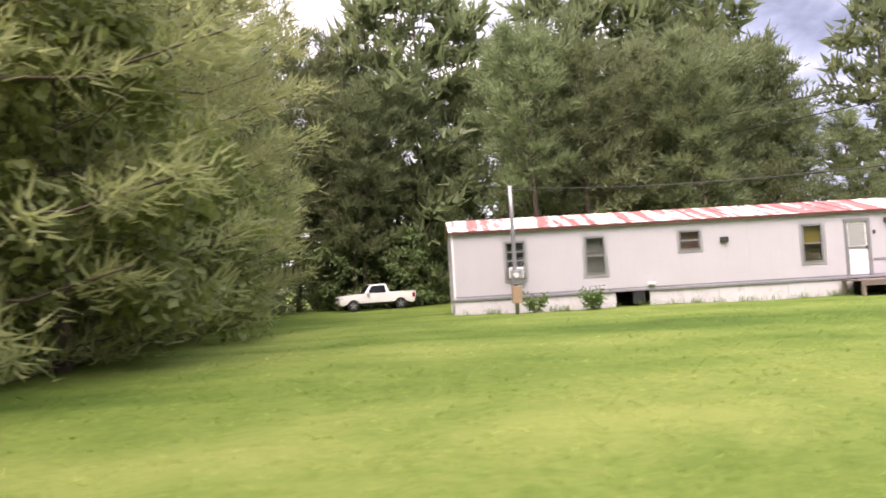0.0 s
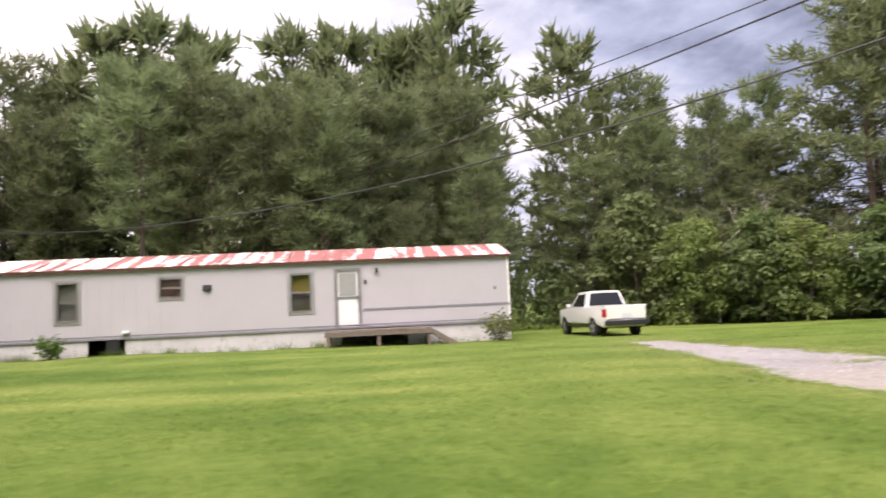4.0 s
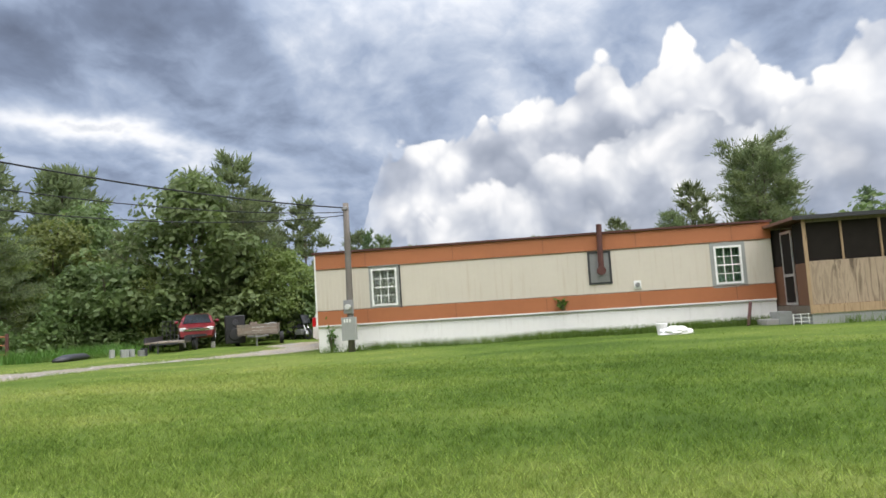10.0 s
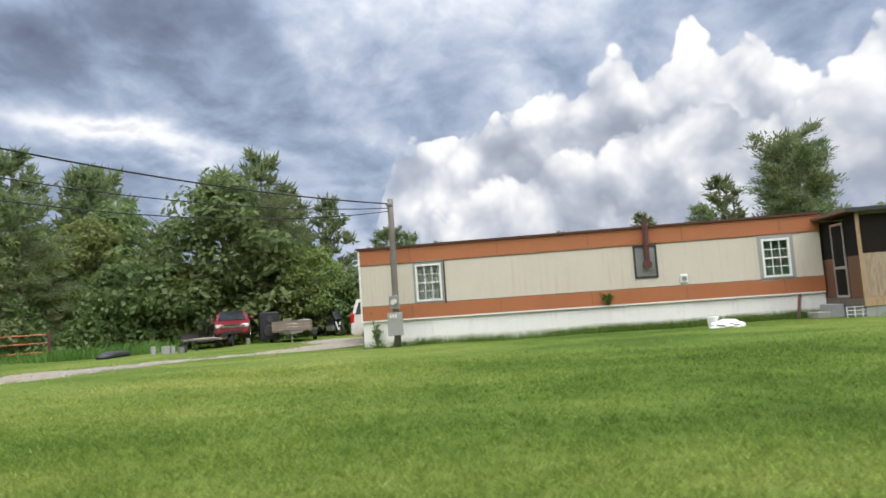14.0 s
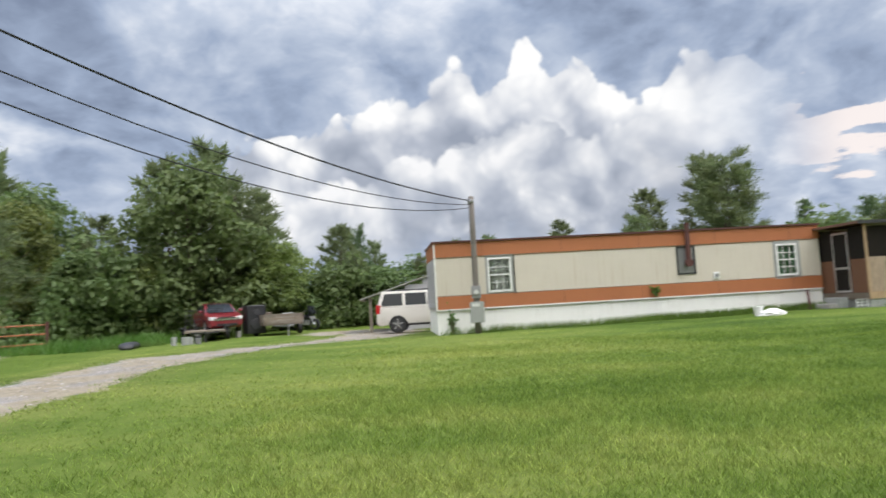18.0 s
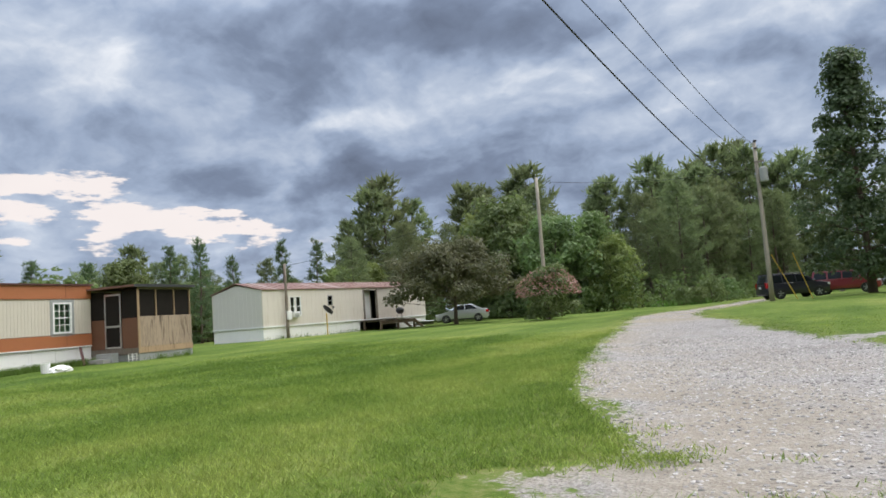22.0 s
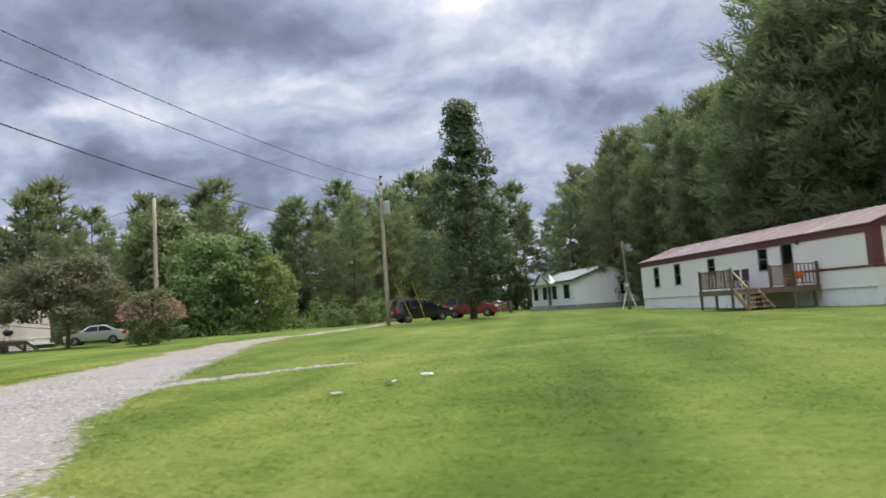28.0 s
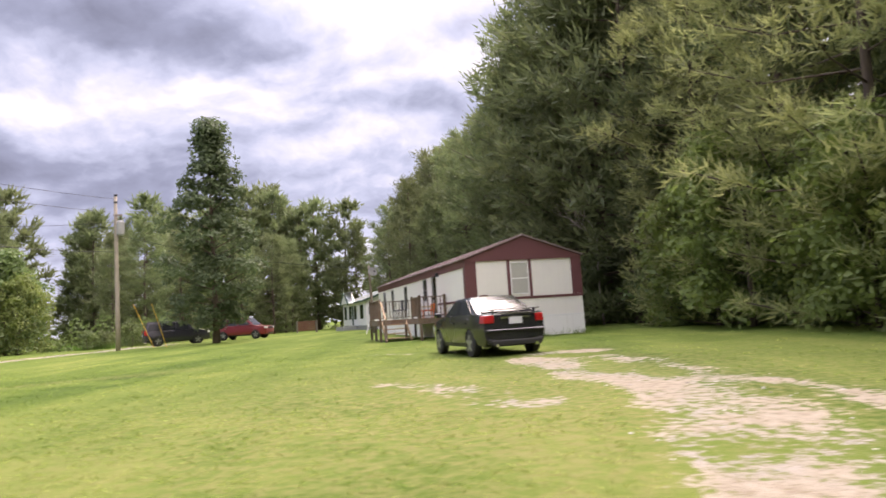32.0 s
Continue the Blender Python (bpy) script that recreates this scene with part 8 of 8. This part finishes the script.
    k = thing("barbecue_grill", t @ pose(12.2, -0.9, 1.105), "black kettle grill on a dark deck", "grill")
    bm = bmesh.new()
    bmesh.ops.create_uvsphere(bm, u_segments=14, v_segments=8, radius=0.32)
    for v in bm.verts:
        v.co.z = v.co.z * 0.8 + 0.62
    part("kettle", bm, "black_plastic", k)
    for a in range(3):
        bm = bmesh.new()
        tube(bm, [(0.15 * math.cos(a * 2.1), 0.15 * math.sin(a * 2.1), 0.45), (0.28 * math.cos(a * 2.1), 0.28 * math.sin(a * 2.1), 0.0)], 0.015, 6)
        part("leg", bm, "dark_metal", k)


small_things()


# ---- bare limbs at the wood's edge ----


def dead_limbs():
    def limb(bm, p, d, ln, r, depth, rnd):
        q = p + d * ln
        mid = p + d * ln * 0.5 + Vector((rnd.uniform(-1, 1), rnd.uniform(-1, 1), rnd.uniform(-1, 1))) * ln * 0.08
        tube(bm, [p, mid, q], [r, r * 0.8, r * 0.5], 5, caps=False)
        if depth:
            for _ in range(3):
                e = (d + Vector((rnd.uniform(-1, 1), rnd.uniform(-1, 1), rnd.uniform(-0.5, 0.8))) * 0.75).normalized()
                limb(bm, p.lerp(q, rnd.uniform(0.45, 1.0)), e, ln * rnd.uniform(0.5, 0.75), r * 0.5, depth - 1, rnd)
    for x, y, z, d, ln, seed in ((20.0, 27.2, 2.4, (0.75, -0.35, 0.28), 2.2, 1), (17.0, 29.0, 3.6, (0.5, -0.4, 0.55), 2.4, 2), (33.8, 16.6, 0.6, (0.35, -0.2, 0.9), 1.7, 3), (-22.0, -40.5, 5.2, (0.6, 0.2, 0.85), 1.5, 4)):
        t = thing("dead_branch", pose(x, y, 0), "bare pale dead branches at the edge of the wood", "branch")
        bm = bmesh.new()
        rnd = random.Random(seed)
        base = Vector((0, 0, gz(x, y)))
        tube(bm, [base, (0.1, 0, z * 0.6), (0, 0, z)], [0.07, 0.06, 0.05], 6)
        for k in range(3):
            dd = Vector(d) + Vector((rnd.uniform(-0.5, 0.5), rnd.uniform(-0.3, 0.3), rnd.uniform(-0.3, 0.3)))
            limb(bm, Vector((0, 0, z - 0.2 * k)), dd.normalized(), ln, 0.045, 3, rnd)
        part("limb", bm, "pale_bark", t)


dead_limbs()


# ---- weeds, grass and stones ----


def tufts(name, label, pts, height, width, per, mat, seed, spread=0.12, kind="stuff", category="grass", lie=0.45):
    """Blades of grass gathered at points; one object of uncountable blades."""
    rng = np.random.default_rng(seed)
    p = np.repeat(np.asarray(pts, float), per, 0)
    n = len(p)
    p[:, :2] += rng.normal(0, spread, (n, 2))
    z = ground_z(p[:, 0], p[:, 1])
    a = rng.uniform(0, 2 * np.pi, n)
    h = height * rng.uniform(0.5, 1.3, n)
    w = width * rng.uniform(0.7, 1.3, n)
    tilt = rng.normal(0, lie, (n, 2)) * h[:, None]
    b0 = np.stack([p[:, 0] - np.cos(a) * w, p[:, 1] - np.sin(a) * w, z - 0.01], -1)
    b1 = np.stack([p[:, 0] + np.cos(a) * w, p[:, 1] + np.sin(a) * w, z - 0.01], -1)
    tip = np.stack([p[:, 0] + tilt[:, 0], p[:, 1] + tilt[:, 1], z + h], -1)
    v = np.stack([b0, b1, tip], 1).reshape(-1, 3)
    f = np.arange(3 * n).reshape(-1, 3)
    ob = quick_mesh(name, v.tolist(), f.tolist(), mat)
    return tagged(ob, label, category, kind=kind)


def lawn():
    rng = np.random.default_rng(12)
    way = np.array([(e[0], e[1]) for _, e, _, _ in PATH])

    def scatter(n, lo, hi):
        k = rng.integers(0, len(way), n)
        r = lo + (hi - lo) * rng.uniform(0, 1, n) ** 1.3
        a = rng.uniform(0, 2 * np.pi, n)
        p = np.stack([way[k, 0] + r * np.cos(a), way[k, 1] + r * np.sin(a)], -1)
        d = np.min(np.hypot(p[:, None, 0] - way[None, ::2, 0], p[:, None, 1] - way[None, ::2, 1]), 1)
        road = np.maximum(near(ROADS.values(), p[:, 0], p[:, 1]), near(TRACKS.values(), p[:, 0], p[:, 1]) * 0.7)
        inside_home = (p[:, 0] > 30.2) & (p[:, 1] < -3) & (p[:, 1] > -24)
        return p[(d > lo * 0.7) & (road < -0.12) & ~inside_home & (p[:, 1] < 22.5)]
    def strip(n, x0, x1, y0, y1):
        p = np.stack([rng.uniform(x0, x1, n), rng.uniform(y0, y1, n)], -1)
        rim = np.minimum(np.minimum(p[:, 0] - x0, x1 - p[:, 0]), np.minimum(p[:, 1] - y0, y1 - p[:, 1]))
        p = p[rng.uniform(0, 1, n) < rim / 3.0]
        return p[(near(ROADS.values(), p[:, 0], p[:, 1]) < -0.1) & (near(TRACKS.values(), p[:, 0], p[:, 1]) < -0.05)]
    tufts("lawn_grass", "thick mown grass with upright blades", strip(34000, 9.5, 25.0, -24.0, -1.0), 0.055, 0.0055, 6, "grass", 21, 0.05, lie=0.8)
    tufts("lawn_grass", "thick mown grass with upright blades", strip(26000, 5.8, 16.5, -15.0, -0.5), 0.060, 0.0055, 6, "grass", 22, 0.05, lie=0.8)
    near_p = scatter(60000, 2.4, 12.0)
    tufts("lawn_grass", "short mown grass blades of a lawn", near_p, 0.032, 0.006, 6, "grass", 1, 0.06, lie=1.2)
    far_p = scatter(30000, 9.0, 30.0)
    tufts("lawn_grass", "short mown grass blades of a lawn", far_p, 0.034, 0.011, 4, "grass", 2, 0.14, lie=1.2)
    # longer grass along the verge and round posts and skirtings
    edge = []
    for line in list(ROADS.values()):
        for (ax, ay, aw), (bx, by, bw) in zip(line, line[1:]):
            ln = math.hypot(bx - ax, by - ay)
            if ln > 30:
                continue
            for _ in range(int(ln * 9)):
                t = rng.uniform(0, 1)
                s = rng.choice([-1, 1])
                w = (aw + (bw - aw) * t + rng.normal(0.05, 0.28)) * s
                x, y = ax + (bx - ax) * t - (by - ay) / ln * w, ay + (by - ay) * t + (bx - ax) / ln * w
                edge.append((x, y))
    edge = np.array(edge)
    edge = edge[near(ROADS.values(), edge[:, 0], edge[:, 1]) < 0.3]
    tufts("verge_grass", "ragged longer grass along a gravel track", edge, 0.055, 0.0045, 16, "verge", 3, 0.10, lie=0.9)
    clumps = []
    for cx, cy, n in ((8.6, 3.0, 14), (7.6, 4.6, 18), (10.6, 2.4, 10), (11.4, -4.0, 0), (9.3, -4.4, 10), (8.07, -4.75, 16), (8.5, -4.65, 14), (7.2, -3.5, 10), (6.7, -3.9, 5), (6.23, 2.61, 22), (6.9, 2.7, 14), (10.08, 1.79, 18), (9.6, 1.9, 10), (8.42, 5.6, 22), (8.9, 6.8, 16), (16.5, 3.3, 8), (8.5, 6.2, 16), (9.4, 7.6, 14), (7.9, 9.0, 8), (8.9, -5.6, 12)):
        clumps += [(cx + rng.normal(0, 0.3), cy + rng.normal(0, 0.14)) for _ in range(n)]
    tufts("grass_clump", "tufts of grass growing through gravel", clumps, 0.034, 0.0045, 34, "verge", 4, 0.08, lie=1.0)
    weeds = []
    for (ax, ay), (bx, by), n in (((-14.9, 23.6), (5.2, 22.7), 60), ((30.5, -3.6), (31.9, -17.6), 330), ((31.2, -10.0), (31.8, -17.4), 160), ((30.0, -18.2), (30.3, -21.0), 20), ((36.2, -32.3), (34.8, -43), 30), ((-14.7, -30.2), (-9.2, -50.8), 40), ((-14.3, -29.6), (-19, -31), 20), ((11.1, 5.2), (11.7, 5.8), 10), ((33, 13), (36, 8.6), 60), ((36, 9), (46, 7), 60)):
        for _ in range(n):
            t = rng.uniform(0, 1) ** 0.8
            weeds.append((ax + (bx - ax) * t + rng.normal(0, 0.12), ay + (by - ay) * t + rng.normal(0, 0.12)))
    tufts("weeds", "tall weeds along a trailer's skirting", weeds, 0.24, 0.009, 20, "weed", 5, 0.14, category="weeds")
    brush = [(x + rng.normal(0, 0.6), y + rng.normal(0, 0.6)) for (x, y) in [(33.5 + 0.6 * i, 12.5 - 0.4 * i) for i in range(9)] + [(15 + 0.8 * i, -60 - 0.9 * i) for i in range(8)] + [(27 + i * 1.1, 15.2 - i * 0.1) for i in range(6)] for _ in range(9)]
    tufts("tall_brush", "tall wild brush at the edge of the wood", brush, 0.5, 0.025, 22, "weed", 6, 0.3, category="weeds")


def shrub(name, label, x, y, size, count, mat, seed, lift=0.0):
    t = thing(name, pose(x, y, gz(x, y) - 0.03 + lift), label, "shrub")
    rng = np.random.default_rng(seed)
    bm = bmesh.new()
    ends = []
    for i in range(7):
        a = i * 0.9 + rng.uniform(-0.3, 0.3)
        e = Vector((math.cos(a) * size[0] * rng.uniform(0.3, 0.9), math.sin(a) * size[1] * rng.uniform(0.3, 0.9), size[2] * rng.uniform(0.6, 1.0)))
        tube(bm, [(0, 0, 0), e * 0.5 + Vector((0, 0, 0.1)), e], [0.02, 0.014, 0.006], 5, caps=False)
        ends.append(e)
    part("stem", bm, "bark", t)
    c = np.array([np.array(ends[k]) * rng.uniform(0.35, 1.05) + rng.normal(0, 0.16, 3) * np.array(size) for k in rng.integers(0, len(ends), count)])
    c[:, 2] = np.abs(c[:, 2]) + 0.03
    v, f = leaf_cards(c, rng.normal(0, 1, c.shape), 0.16, 0.07, rng)
    quick_mesh("leaves", v.tolist(), f.tolist(), mat, t)
    return t


def stones():
    rng = random.Random(2)
    base = []
    for k in range(4):
        bm = bmesh.new()
        bmesh.ops.create_icosphere(bm, subdivisions=1, radius=1.0)
        for v in bm.verts:
            v.co *= 1 + 0.35 * noise.noise(v.co * 1.7 + Vector((k * 5, 0, 0)))
            v.co.z *= 0.6
        me = bpy.data.meshes.new("stone")
        bm.to_mesh(me)
        bm.free()
        me.materials.append(M["rock"])
        base.append(me)
    v_all, f_all = [], []
    spots = []
    for name, n, size in (("south", 7000, 0.014), ("main", 2500, 0.014), ("truck", 1500, 0.012), ("apron", 900, 0.014), ("back", 1800, 0.015)):
        line = ROADS[name]
        segs = [(a, b) for a, b in zip(line, line[1:]) if math.hypot(b[0] - a[0], b[1] - a[1]) < 22]
        for _ in range(n):
            (ax, ay, aw), (bx, by, bw) = rng.choice(segs)
            t = rng.random()
            ln = math.hypot(bx - ax, by - ay)
            w = (aw + (bw - aw) * t) * rng.uniform(-1.05, 1.05)
            spots.append((ax + (bx - ax) * t - (by - ay) / ln * w, ay + (by - ay) * t + (bx - ax) / ln * w, size * rng.uniform(0.6, 1.9)))
    for _ in range(11000):
        (ax, ay, aw), (bx, by, bw) = rng.choice(list(zip(ROADS["south"][1:4], ROADS["south"][2:5])))
        t = rng.random()
        ln = math.hypot(bx - ax, by - ay)
        w = (aw + (bw - aw) * t) * rng.uniform(-1.0, 1.0)
        spots.append((ax + (bx - ax) * t - (by - ay) / ln * w, ay + (by - ay) * t + (bx - ax) / ln * w, 0.013 * rng.uniform(0.5, 1.9)))
    for name, n, size in (("stony", 70, 0.03), ("yard_a", 60, 0.014), ("yard_b", 40, 0.014)):
        line = TRACKS[name]
        for _ in range(n):
            (ax, ay, aw), (bx, by, bw) = rng.choice(list(zip(line, line[1:])))
            t = rng.random()
            ln = math.hypot(bx - ax, by - ay)
            w = (aw + (bw - aw) * t) * rng.uniform(-1.2, 1.2)
            spots.append((ax + (bx - ax) * t - (by - ay) / ln * w, ay + (by - ay) * t + (bx - ax) / ln * w, size * rng.uniform(0.5, 1.8)))
    shape = [[v.co.copy() for v in me.vertices] for me in base]
    faces = [[tuple(p.vertices) for p in me.polygons] for me in base]
    zs = ground_z([s[0] for s in spots], [s[1] for s in spots]) - 0.05 * np.clip(near(ROADS.values(), np.array([s[0] for s in spots]), np.array([s[1] for s in spots])) + 0.3, 0, 1)
    for (x, y, s), z in zip(spots, zs):
        k = rng.randrange(4)
        a = rng.uniform(0, 6.28)
        ca, sa = math.cos(a) * s, math.sin(a) * s
        o = len(v_all)
        v_all += [(x + c.x * ca - c.y * sa, y + c.x * sa + c.y * ca, z + c.z * s) for c in shape[k]]
        f_all += [tuple(i + o for i in f) for f in faces[k]]
    ob = quick_mesh("gravel", v_all, f_all, "rock")
    tagged(ob, "loose pale limestone gravel on a track", "gravel", kind="stuff")


shrub("young_shrub", "young bright green shrub by a wooden stoop", 4.7, 22.1, (0.7, 0.5, 0.9), 600, "leaf_light", 1)
shrub("weed_bush", "green weed bush at a trailer's skirting", -10.2, 23.1, (0.6, 0.4, 0.75), 420, "weed", 2)
shrub("weed_bush", "green weed bush at a trailer's skirting", -12.2, 23.0, (0.6, 0.4, 0.6), 300, "weed", 3)
shrub("wall_weed", "small weed growing out of the skirting", 31.66, -11.4, (0.16, 0.2, 0.35), 110, "weed", 4, 0.85)
shrub("creeper", "thin dark creeper on white skirting", 30.78, -3.95, (0.06, 0.2, 0.9), 90, "weed", 5)
lawn()
stones()
